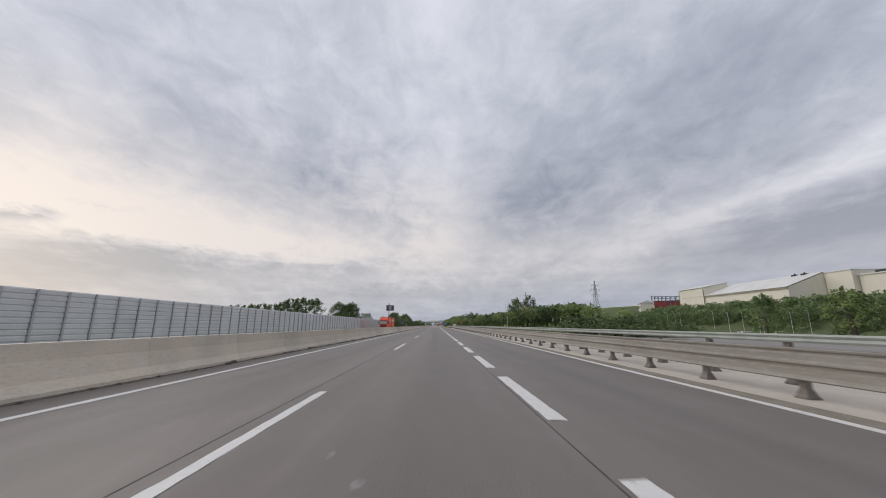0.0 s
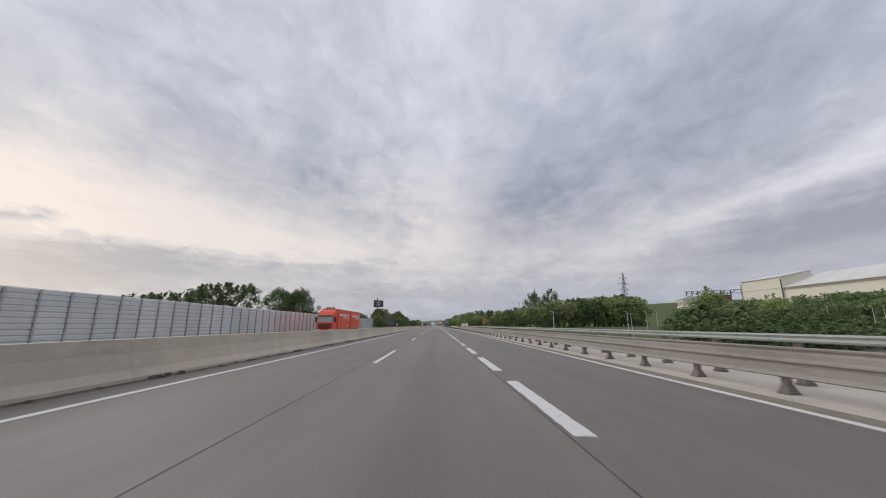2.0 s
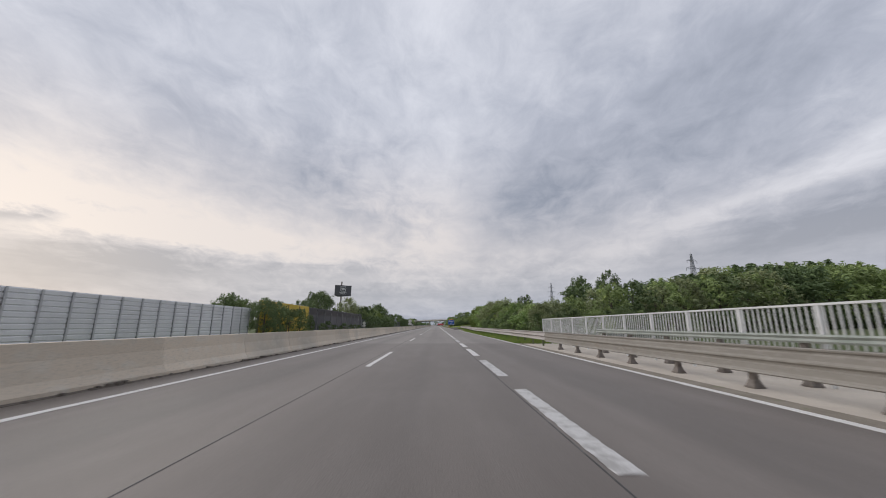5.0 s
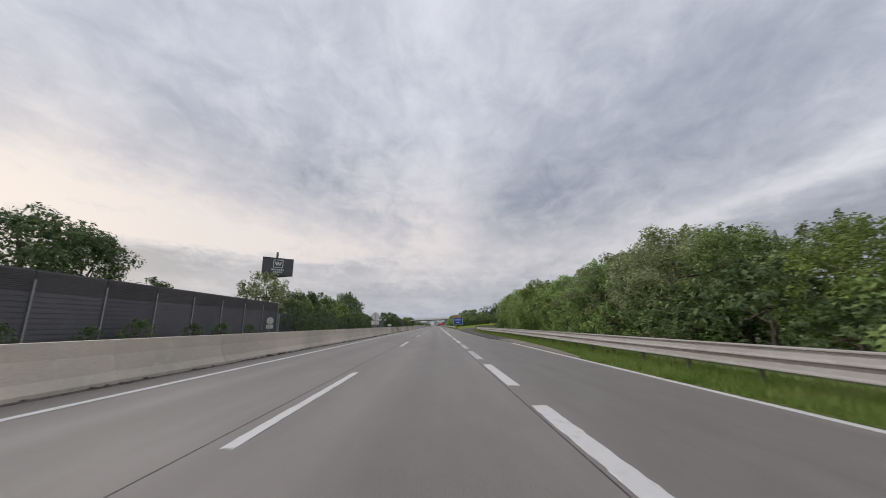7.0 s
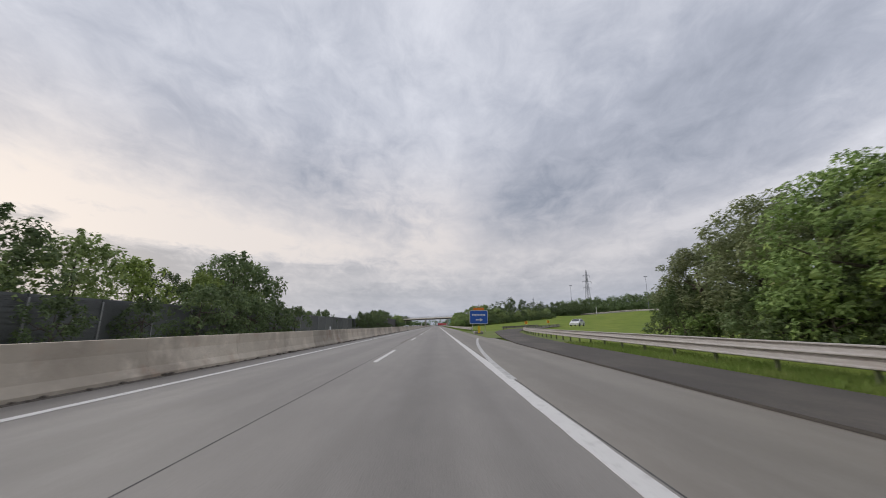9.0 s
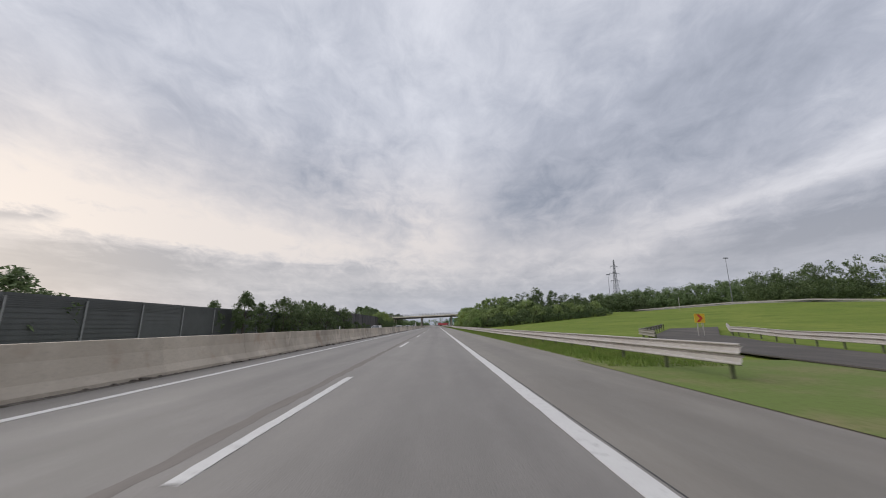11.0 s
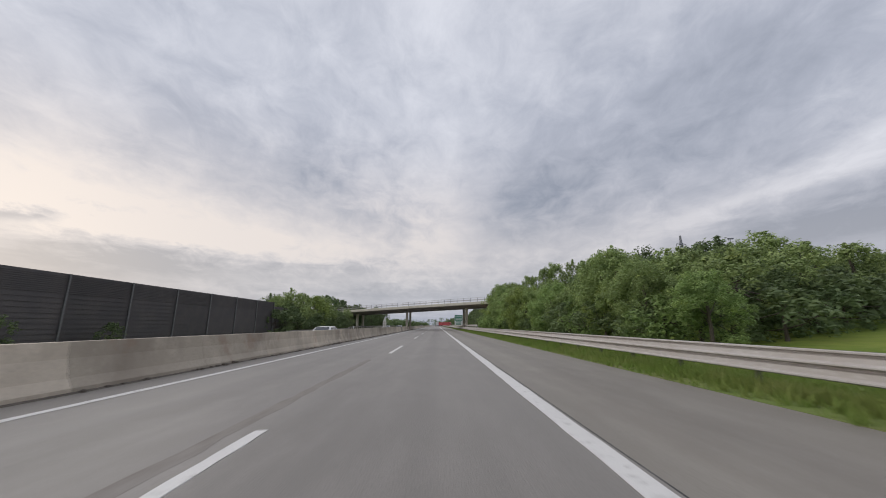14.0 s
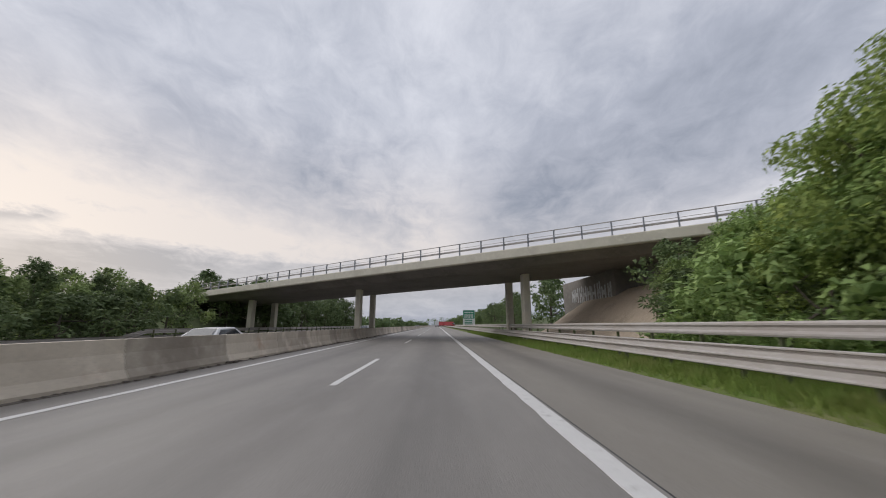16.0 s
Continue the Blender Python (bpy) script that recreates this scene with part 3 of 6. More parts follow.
for k, (x, y, w, l) in enumerate(((-1.25, 92.7, 0.10, 0.22), (-1.1, 93.4, 0.08, 0.30), (-0.45, 94.0, 0.07, 0.9), (-0.75, 85.5, 0.20, 0.35), (-0.1, 86.3, 0.12, 0.22), (-0.6, 1.9, 0.08, 0.15), (-1.0, 2.6, 0.05, 0.15), (0.4, 52.0, 0.10, 0.6), (-0.9, 38.0, 0.08, 0.5), (2.9, 20.0, 0.12, 0.7))):
    scuff(x, y, w, l, k)

# lane markings: each stroke is a piece of the road
def ragged(bm, w, seed):
    """Uneven edges of old paint."""
    rnd = random.Random(seed)
    for v in bm.verts:
        v.co.x += rnd.uniform(-0.06, 0.06) * w
        v.co.y += rnd.uniform(-0.02, 0.02)


def stroke(w, l, wear):
    bm = bmesh.new()
    sweep(bm, [(-w / 2, -0.006), (-w / 2, 0.002), (w / 2, 0.002), (w / 2, -0.006)], [(0, y, 0) for y in steps(0, l, 30)])
    ragged(bm, w, 17)
    return mesh_of("stroke", bm, M["paint_worn" if wear else "paint"])


lane_stroke, exit_stroke, exit_worn = stroke(0.15, 6.0, False), stroke(0.25, 4.1, False), stroke(0.25, 4.1, True)
for i in range(-1, 36):
    shared("lane_dash", lane_stroke, road, Matrix.Translation((-2.13, 18.0 * i, 0.004)))
for i in range(-1, 42):
    y = 6.0 * i + 3.85
    if y < 251:
        shared("exit_dash", exit_worn if i % 4 in (1, 2) and i > 10 else exit_stroke, road, Matrix.Translation((1.66, y, 0.004)))


def line(name, x, w, y0, y1, mat):
    bm = bmesh.new()
    n = int((y1 - y0) / 0.6)
    sweep(bm, [(x - w / 2, -0.01), (x - w / 2, 0.005), (x + w / 2, 0.005), (x + w / 2, -0.01)], [(0, y, 0) for y in steps(y0, y1, n)])
    ragged(bm, w * 0.8, n)
    part(name, bm, M[mat], road)


line("edge_line", -5.79, 0.16, -30, 760, "paint")
line("edge_line", 5.37, 0.16, -30, 238, "paint")
line("edge_line", 1.66, 0.26, 255, 760, "paint")
# painted fork where the exit lane splits off
bm = bmesh.new()
sweep(bm, [(-0.09, -0.01), (-0.09, 0.006), (0.09, 0.006), (0.09, -0.01)],
      [(1.80 + 2.1 * ((y - 284) / 26) ** 1.6, y, 0) for y in steps(284, 311, 12)])
part("fork_line", bm, M["paint_worn"], road)
bm = bmesh.new()
sweep(bm, [(-0.035, -0.01), (-0.035, 0.006), (0.035, 0.006), (0.035, -0.01)],
      [(along(EXIT_R, y) - 0.12, y, max(0.006, height(along(EXIT_R, y), y) + 0.12) + 0.002) for y in steps(250, 318, 30)])
part("exit_edge_line", bm, M["paint_worn"], road)
# grass between the main line and the exit road
bm = bmesh.new()
rows = []
for y in steps(311, 352, 12):
    left, right = 5.0, max(5.2, along(EXIT_L, y) - 0.05)
    rows.append((bm.verts.new((left, y, 0.012)), bm.verts.new((right, y, max(0.012, height(right, y) + 0.08)))))
for a, b in zip(rows, rows[1:]):
    bm.faces.new((a[0], a[1], b[1], b[0]))
tagged(part("gore", bm, M["grass_dry"]), "grass wedge where the exit road leaves the motorway", "grass", kind="structure")
strip("verge_grass", 5.33, 9.4, 352, 900, 0.008, M["grass_dry"], "mown grass verge beside the paved shoulder", "verge", n=30)
bm = bmesh.new()
rows = [(bm.verts.new((5.47 if y < 226 else max(5.63, along(EXIT_R, y) - 0.06), y, 0.008)), bm.verts.new((9.4 if y < 262 else max(9.4, along(RAIL_OUT, y) + 1.2), y, -0.05))) for y in steps(176.01, 352, 88)]
for a, b in zip(rows, rows[1:]):
    bm.faces.new((a[0], a[1], b[1], b[0]))
tagged(part("verge_grass", bm, M["grass_dry"]), "mown grass verge beside the exit lane", "verge", kind="structure")

# median barrier -----------------------------------------------------------------
barrier = thing("median_barrier", Matrix.Identity(4), "weathered precast concrete step barrier along the median", "barrier", kind="structure")
PROFILE = [(-0.33, 0), (-0.33, 0.08), (-0.22, 0.26), (-0.13, 0.62), (-0.11, 0.93), (0.11, 0.93), (0.13, 0.62), (0.22, 0.26), (0.33, 0.08), (0.33, 0)]
bm = bmesh.new()
sweep(bm, PROFILE, [(0, 0, 0), (0, 0.06, 0), (0, 3.94, 0), (0, 4.0, 0)])
for v in bm.verts:                      # rounded ends at the joints
    if v.co.y < 0.01 or v.co.y > 3.99:
        v.co.x *= 0.95
        v.co.z *= 0.985
old_bm = bm.copy()
segment = mesh_of("barrier_segment", bm, M["concrete"])
old_segment = mesh_of("barrier_segment", old_bm, M["concrete_dirty"])
for i in range(-10, 240):
    shared("barrier_segment", segment if i < 67 else old_segment, barrier, Matrix.Translation((-7.22, 4.005 * i, 0)))
bm = bmesh.new()
sweep(bm, PROFILE, [(-7.22, 961.5, 0), (-7.22, ROAD_END, 0)])
part("far_run", bm, M["concrete"], barrier)
# dirt and weeds at the foot of the barrier
bm = bmesh.new()
rnd = random.Random(5)
for _ in range(2600):
    y = rnd.uniform(-20, 620)
    s = rnd.uniform(0.010, 0.042) * (1.6 if noise.noise(Vector((y * 0.3, 0, 3))) > 0.15 else 1)
    box(bm, -s, s, -s * 1.2, s * 1.2, -0.01, s * 1.1, m=pose(rnd.uniform(-6.86, -6.70), y, 0.0, 0, 0, rnd.uniform(0, 90)))
tagged(part("verge_dirt", bm, M["debris"]), "dark leaf litter and dirt along the barrier foot", "dirt", kind="stuff")
strip("litter_band", -6.90, -6.72, -60, 900, 0.008, M["debris"], "dark dirt band along the barrier foot", "dirt", n=20)

# guardrails -------------------------------------------------------------------
BEAM = [(0.0, 0.86), (-0.075, 0.86), (-0.10, 0.845), (-0.10, 0.82), (-0.03, 0.80), (-0.025, 0.78), (-0.08, 0.755), (-0.09, 0.68), (-0.125, 0.645), (-0.125, 0.622), (-0.025, 0.59), (-0.015, 0.56),
        (-0.08, 0.54), (-0.09, 0.45), (-0.125, 0.415), (-0.125, 0.392), (-0.06, 0.368), (0.0, 0.365)]
BEAM += [(s + 0.014, h) for s, h in BEAM[-2:0:-1]]


def post_mesh(foot=True):
    """C-post, with or without a spread foot plate."""
    bm = bmesh.new()
    sweep(bm, [(-0.05, -0.07), (0.05, -0.07), (0.05, -0.05), (-0.035, -0.05), (-0.035, 0.05), (0.05, 0.05), (0.05, 0.07), (-0.05, 0.07)], [(0, 0, 0), (0, 0.78, 0)])
    bmesh.ops.rotate(bm, verts=bm.verts[:], cent=(0, 0, 0), matrix=Matrix.Rotation(radians(90), 3, "X"))
    if not foot:
        return mesh_of("post", bm, M["post_dark"])
    a = [bm.verts.new(p) for p in ((-0.11, -0.11, 0.02), (0.11, -0.11, 0.02), (0.11, 0.11, 0.02), (-0.11, 0.11, 0.02))]
    b = [bm.verts.new(p) for p in ((-0.055, -0.075, 0.15), (0.055, -0.075, 0.15), (0.055, 0.075, 0.15), (-0.055, 0.075, 0.15))]
    for i in range(4):
        bm.faces.new((a[i], a[(i + 1) % 4], b[(i + 1) % 4], b[i]))
    box(bm, -0.12, 0.12, -0.125, 0.125, -0.02, 0.022)
    return mesh_of("post", bm, M["galv_dark"])


rail_post, driven_post = post_mesh(), post_mesh(False)


def guardrail(path, y0, gap, label, beam=BEAM, lift=0.0, mat="galv", posts=True, group="", tall=1.0, post=None):
    g = thing("guardrail", Matrix.Identity(4), label, "guardrail", group, kind="structure")
    bm = bmesh.new()
    sweep(bm, [(s, h + lift) for s, h in beam], path)
    part("beam", bm, M[mat], g, smooth=False)
    if posts:
        y, pts = y0, [Vector(p) for p in path]
        while y < pts[-1].y:
            for a, b in zip(pts, pts[1:]):
                if a.y <= y < b.y:
                    p = a.lerp(b, (y - a.y) / (b.y - a.y))
                    shared("post", post or driven_post, g, pose(p.x + 0.09, p.y, p.z, 0, 0, 0) @ Matrix.Diagonal((1, 1 if post else 0.4, tall, 1)))
            y += gap
    return g


RAIL_X = 6.45
FLAT_BEAM = [(-0.09 + (s + 0.09) * 0.4 if 0.40 < h < 0.84 else s, 0.86 - (0.86 - h) * 1.14) for s, h in BEAM[:18]]
FLAT_BEAM += [(s + 0.014, h) for s, h in FLAT_BEAM[-2:0:-1]]
guardrail([(RAIL_X, -40, 0), (RAIL_X, 60, 0), (RAIL_X, 172, 0)], -8.85, 2.352, "weathered steel guardrail with shallow waved beam", FLAT_BEAM, mat="galv_old", group="guardrails", post=rail_post)
exit_rail = [(RAIL_X, 172.004, 0)] + [(along(RAIL_OUT, y), y, max(0.0, height(along(RAIL_OUT, y), y) + 0.06)) for y in steps(214, 385, 58)]
guardrail(exit_rail, 173.0, 2.33, "galvanised steel guardrail with deep waved beam", group="guardrails")
SINGLE = [(0.0, 1.06), (-0.04, 1.06), (-0.06, 1.02), (-0.03, 0.97), (-0.06, 0.92), (-0.04, 0.88), (0.0, 0.88), (0.0, 0.90), (-0.035, 0.90), (-0.045, 0.92), (-0.015, 0.97), (-0.045, 1.02), (-0.035, 1.04), (0, 1.04)]
guardrail([(7.75, -40, 0), (7.75, 168, 0)], -7.2, 2.33, "weathered steel guardrail at the outer edge", SINGLE, 0.0, "rail_green", group="guardrails", tall=1.3, post=rail_post)


def bridge_railing(x, y0, y1, base, top):
    """White steel railing of upright bars between posts, in bays of two metres."""
    g = thing("railing", pose(x, y0, 0), "white steel bar railing behind the guardrail", "railing", kind="structure")
    bm = bmesh.new()
    for i in range(13):
        box(bm, -0.012, 0.012, 0.15 * i - 0.012 + 0.1, 0.15 * i + 0.012 + 0.1, base + 0.1, top - 0.05)
    bay = mesh_of("bar_bay", bm, M["white"])
    bm = bmesh.new()
    box(bm, -0.035, 0.035, -0.035, 0.035, -0.1, top, bevel=0.006)
    upright = mesh_of("post", bm, M["white"])
    n = round((y1 - y0) / 2)
    for i in range(n + 1):
        shared("post", upright, g, Matrix.Translation((0, 2.0 * i, 0)))
        if i < n:
            shared("bar_bay", bay, g, Matrix.Translation((0, 2.0 * i, 0)))
    for z, nm in ((top - 0.05, "top_rail"), (base + 0.06, "bottom_rail")):
        bm = bmesh.new()
        box(bm, -0.03, 0.03, -0.04, 2.0 * n + 0.04, z, z + 0.05, bevel=0.006)
        part(nm, bm, M["white"], g)


bridge_railing(8.05, 154.0, 178.0, 0.55, 1.70)
main_rail = [(6.9, 347, -0.02), (6.55, 356, 0), (6.35, 372, 0), (6.3, 900, 0)]
guardrail(main_rail, 347.5, 2.33, "galvanised steel guardrail beside the shoulder", group="guardrails")
UPPER = [(0.0, 1.33), (-0.07, 1.33), (-0.09, 1.29), (-0.09, 1.25), (-0.04, 1.20), (-0.04, 1.13), (-0.09, 1.08), (-0.09, 1.04), (-0.07, 1.0), (0.0, 1.0), (0.0, 1.015), (-0.06, 1.015), (-0.075, 1.045), (-0.075, 1.075), (-0.025, 1.125), (-0.025, 1.205), (-0.075, 1.255), (-0.075, 1.285), (-0.06, 1.315), (0.0, 1.315)]
guardrail([(6.9, 495.2, -0.55), (7.15, 497.5, -0.05), (7.3, 499.5, 0), (7.3, 640, 0)], 499, 2.33, "upper guardrail in front of the bridge pier", UPPER, 0.0, "galv", group="guardrails", tall=1.62)

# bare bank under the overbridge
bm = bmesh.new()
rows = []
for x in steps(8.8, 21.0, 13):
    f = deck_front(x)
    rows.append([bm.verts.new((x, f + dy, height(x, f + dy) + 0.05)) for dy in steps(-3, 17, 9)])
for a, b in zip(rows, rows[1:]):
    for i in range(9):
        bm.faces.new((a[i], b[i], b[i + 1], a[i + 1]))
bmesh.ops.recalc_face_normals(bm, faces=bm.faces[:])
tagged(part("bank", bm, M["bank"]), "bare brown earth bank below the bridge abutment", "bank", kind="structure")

# noise walls ---------------------------------------------------------------------
WALL_X = -24.2


def light_panel(w, h):
    """Pale panel with proud horizontal ribs."""
    bm = bmesh.new()
    prof = [(0.0, 0.0)]
    n = 11
    for i in range(n):
        z0, z1 = h * i / n, h * (i + 1) / n
        prof += [(0.0, z0 + 0.02), (0.05, z0 + 0.06), (0.05, z1 - 0.06), (0.0, z1 - 0.02)]
    prof += [(0.0, h), (-0.06, h), (-0.06, 0.0)]
    sweep(bm, prof, [(0, 0.05, 0), (0, w - 0.05, 0)])
    return mesh_of("panel", bm, M["panel_light"])


def h_post(h, w, mat):
    bm = bmesh.new()
    for s in (-1, 1):
        box(bm, s * 0.09 - 0.012, s * 0.09 + 0.012, -w / 2, w / 2, 0, h)
    box(bm, -0.09, 0.09, -0.012, 0.012, 0, h)
    return mesh_of("post", bm, mat)


def dark_panel(w, h, mat="panel_dark", band=None):
    """Dark board panel with a slatted upper field."""
    bm = bmesh.new()
    box(bm, -0.08, 0.0, 0.04, w - 0.04, 0, h)
    z = 0.15
    while z < h - 0.1:
        fine = z > h * 0.72
        step = 0.12 if fine else 0.32
        box(bm, 0.0, 0.045 if fine else 0.03, 0.05, w - 0.05, z, z + step * 0.72)
        z += step
    if band:                                # the slatted top is of darker boards
        for f in bm.faces:
            f.material_index = int(f.calc_center_median().z > h * 0.72)
        return mesh_of("panel", bm, (M[mat], M[band]))
    return mesh_of("panel", bm, M[mat])


def noise_wall(y0, y1, base, gap, panel, post, label):
    wall = thing("noise_wall", pose(WALL_X, y0, base), label, "noise wall", kind="structure")
    n = round((y1 - y0) / gap)
    for i in range(n + 1):
        shared("post", post, wall, Matrix.Translation((0.03, i * gap, 0)))
        if i < n:
            shared("panel", panel, wall, Matrix.Translation((0, i * gap, 0)))
    return wall


noise_wall(-40.0, 197.9, -0.42, 1.9, light_panel(1.9, 3.82), h_post(3.79, 0.13, M["panel_post"]), "pale grey noise wall of ribbed panels and posts")
yellow_bm = bmesh.new()
box(yellow_bm, -0.08, 0.0, 0.04, 4.76, 0, 5.05)
for i in range(10):
    box(yellow_bm, 0.0, 0.03, 0.05, 4.75, 0.05 + i * 0.47, 0.05 + i * 0.47 + 0.42)
noise_wall(200.0, 219.2, -0.42, 4.8, mesh_of("panel", yellow_bm, M["yellow"]), h_post(4.8, 0.14, M["galv_dark"]), "bright yellow painted noise wall section behind bushes")
noise_wall(219.3, 267.3, -0.42, 4.8, dark_panel(4.8, 4.95, "panel_slate", "panel_dark"), h_post(4.35, 0.12, M["post_pale"]), "dark purplish-grey noise wall with slatted top and pale posts")
noise_wall(268.0, 421.6, -0.42, 4.8, dark_panel(4.8, 3.5, "panel_grey"), h_post(3.3, 0.12, M["post_pale"]), "lower grey noise wall with slatted boards and pale posts")
noise_wall(422.0, 487.0, -0.42, 5.0, dark_panel(5.0, 4.95), h_post(4.95, 0.12, M["post_dim"]), "tall dark brown noise wall of slatted boards")
noise_wall(487.2, 492.0, -0.42, 4.8, dark_panel(4.8, 4.35), h_post(4.35, 0.12, M["post_dim"]), "last lower panel of the dark brown noise wall")

# guardrails at the far edge of the other carriageway
for path, beam, tall in (([(-21.5, 486, -0.36), (-21.5, 620, -0.36)], BEAM, 1.0), ([(-21.4, 521.0, -0.9), (-21.4, 523.5, -0.36), (-21.4, 620, -0.36)], UPPER, 1.62)):
    guardrail(path, 524, 2.33, "galvanised guardrail at the far edge of the other carriageway", beam, 0.0, "galv", group="guardrails", tall=tall)

# overbridge -----------------------------------------------------------------------


def build_bridge():
    ang = math.degrees(math.atan(DECK_TURN))
    br = thing("overbridge", pose(DECK_AT.x, DECK_AT.y, 0, 0, 0, ang), "concrete road bridge over the motorway with steel railing", "bridge", kind="structure")
    rise = 0.031
    u0, u1, width = -75.0, 60.0, 12.8

    def z_at(u):
        return 5.90 + rise * u * math.cos(math.radians(ang)) - 0.00012 * u * u

    us = steps(u0, u1, 54)
    # sweep leads along +u; its right-hand side is -v, so sideways is negated
    def led(profile, mat, name, seg=None):
        bm = bmesh.new()
        sweep(bm, [(-v, h) for v, h in profile], [(u, 0, z_at(u)) for u in (seg or us)])
        return part(name, bm, mat, br)
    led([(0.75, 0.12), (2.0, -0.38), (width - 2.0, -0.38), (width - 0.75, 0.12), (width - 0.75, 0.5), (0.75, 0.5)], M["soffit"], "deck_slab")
    led([(0.0, 0.0), (0.30, -0.02), (0.752, 0.125), (0.752, 0.66), (0.0, 0.66), (-0.04, 0.60), (-0.04, 0.06)], M["deck"], "fascia")
    led([(width, 0.0), (width - 0.30, -0.02), (width - 0.752, 0.125), (width - 0.752, 0.66), (width, 0.66), (width + 0.04, 0.60), (width + 0.04, 0.06)], M["deck"], "fascia")
    led([(0.76, 0.501), (width - 0.76, 0.501), (width - 0.76, 0.53), (0.76, 0.53)], M["asphalt"], "roadway")
    # railings: posts each 1.8 metres, hand rail, guard beam
    bm = bmesh.new()
    box(bm, -0.045, 0.045, -0.05, 0.05, 0.62, 1.62, bevel=0.008)
    box(bm, -0.11, 0.11, -0.09, 0.09, 0.655, 0.685)
    rail_p = mesh_of("railing_post", bm, M["lattice"])
    for v in (0.25, width - 0.25):
        for i in range(int((u1 - u0) / 1.8)):
            u = u0 + 1 + 1.8 * i
            shared("railing_post", rail_p, br, Matrix.Translation((u, v, z_at(u))))
    for v in (0.25, width - 0.25):
        led([(v - 0.03, 1.60), (v + 0.03, 1.60), (v + 0.03, 1.65), (v - 0.03, 1.65)], M["galv"], "hand_rail")
        led([(v - 0.012, 1.27), (v + 0.012, 1.27), (v + 0.012, 1.295), (v - 0.012, 1.295)], M["galv"], "middle_rail")
        w = v + (0.14 if v < 5 else -0.14)
        led([(w - 0.03, 1.04), (w + 0.03, 1.04), (w + 0.04, 1.1), (w + 0.03, 1.17), (w - 0.03, 1.17), (w - 0.04, 1.1)], M["galv"], "guard_beam")
    # piers in world directions, two columns each
    inv = br.matrix_basis.inverted()
    for x, base, dy in ((-24.0, -0.4, 5.6), (-23.4, -0.4, 11.2), (-8.35, -0.3, 6.3), (-7.85, -0.3, 12.2), (7.65, -0.1, 7.0), (7.4, -0.1, 12.6), (15.8, 3.0, 3.4), (15.4, 3.5, 10.6), (-36.0, 2.5, 6.6), (-36.0, 2.5, 11.6)):
        y = deck_front(x) + dy
        loc = inv @ Vector((x, y, 0))
        top = z_at(loc.x) - 0.2
        bm = bmesh.new()
        hx, hy = (0.30, 0.50) if base < 0 else (0.18, 0.25)
        box(bm, x - hx, x + hx, y - hy, y + hy, base, top, bevel=0.06)
        box(bm, x - hx - 0.12, x + hx + 0.12, y - hy - 0.12, y + hy + 0.12, base - 0.2, base + 0.16, bevel=0.03)
        bmesh.ops.transform(bm, matrix=inv, verts=bm.verts[:])
        part("column", bm, M["column_pale" if dy < 10 else "deck"], br, "pale concrete column")
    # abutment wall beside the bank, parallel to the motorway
    # this wall and the next take the shade-darkened concrete, for shadow below the deck
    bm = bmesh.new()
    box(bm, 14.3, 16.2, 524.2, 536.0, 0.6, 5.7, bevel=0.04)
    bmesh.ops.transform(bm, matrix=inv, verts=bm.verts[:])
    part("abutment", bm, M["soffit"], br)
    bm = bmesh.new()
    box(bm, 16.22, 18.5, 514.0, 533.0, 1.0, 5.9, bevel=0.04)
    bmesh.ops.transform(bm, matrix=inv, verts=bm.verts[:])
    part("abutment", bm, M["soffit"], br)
    # abutments
    for u, w in ((20.5, 3.0), (-50.0, 3.0)):
        bm = bmesh.new()
        box(bm, u, u + w, 0.4, width - 0.4, 1.0, z_at(u) + 0.1, bevel=0.05)
        part("abutment", bm, M["deck"], br)
    bm = bmesh.new()
    rnd = random.Random(3)
    for i in range(9):
        a = 524.8 + i * 0.98
        w, z0, z1 = rnd.uniform(0.55, 0.95), 3.25 + rnd.uniform(0, 0.2), 4.9 + rnd.uniform(-0.3, 0.1)
        box(bm, 14.27, 14.297, a, a + 0.22, z0, z1)
        box(bm, 14.27, 14.297, a + w - 0.2, a + w, z0 + 0.1, z1 - 0.1)
        box(bm, 14.272, 14.297, a + 0.1, a + w - 0.1, (z0 + z1) / 2 - 0.15, (z0 + z1) / 2 + rnd.uniform(0.05, 0.3))
    bmesh.ops.transform(bm, matrix=inv, verts=bm.verts[:])
    part("painted_patch", bm, M["graffiti"], br, "pale sprayed paint marks")
    return br


build_bridge()

# trees ---------------------------------------------------------------------------


ICO = bmesh.new()
bmesh.ops.create_icosphere(ICO, subdivisions=1, radius=1.0)
ICO_V, ICO_F = [v.co.copy() for v in ICO.verts], [tuple(v.index for v in f.verts) for f in ICO.faces]
ICO.free()


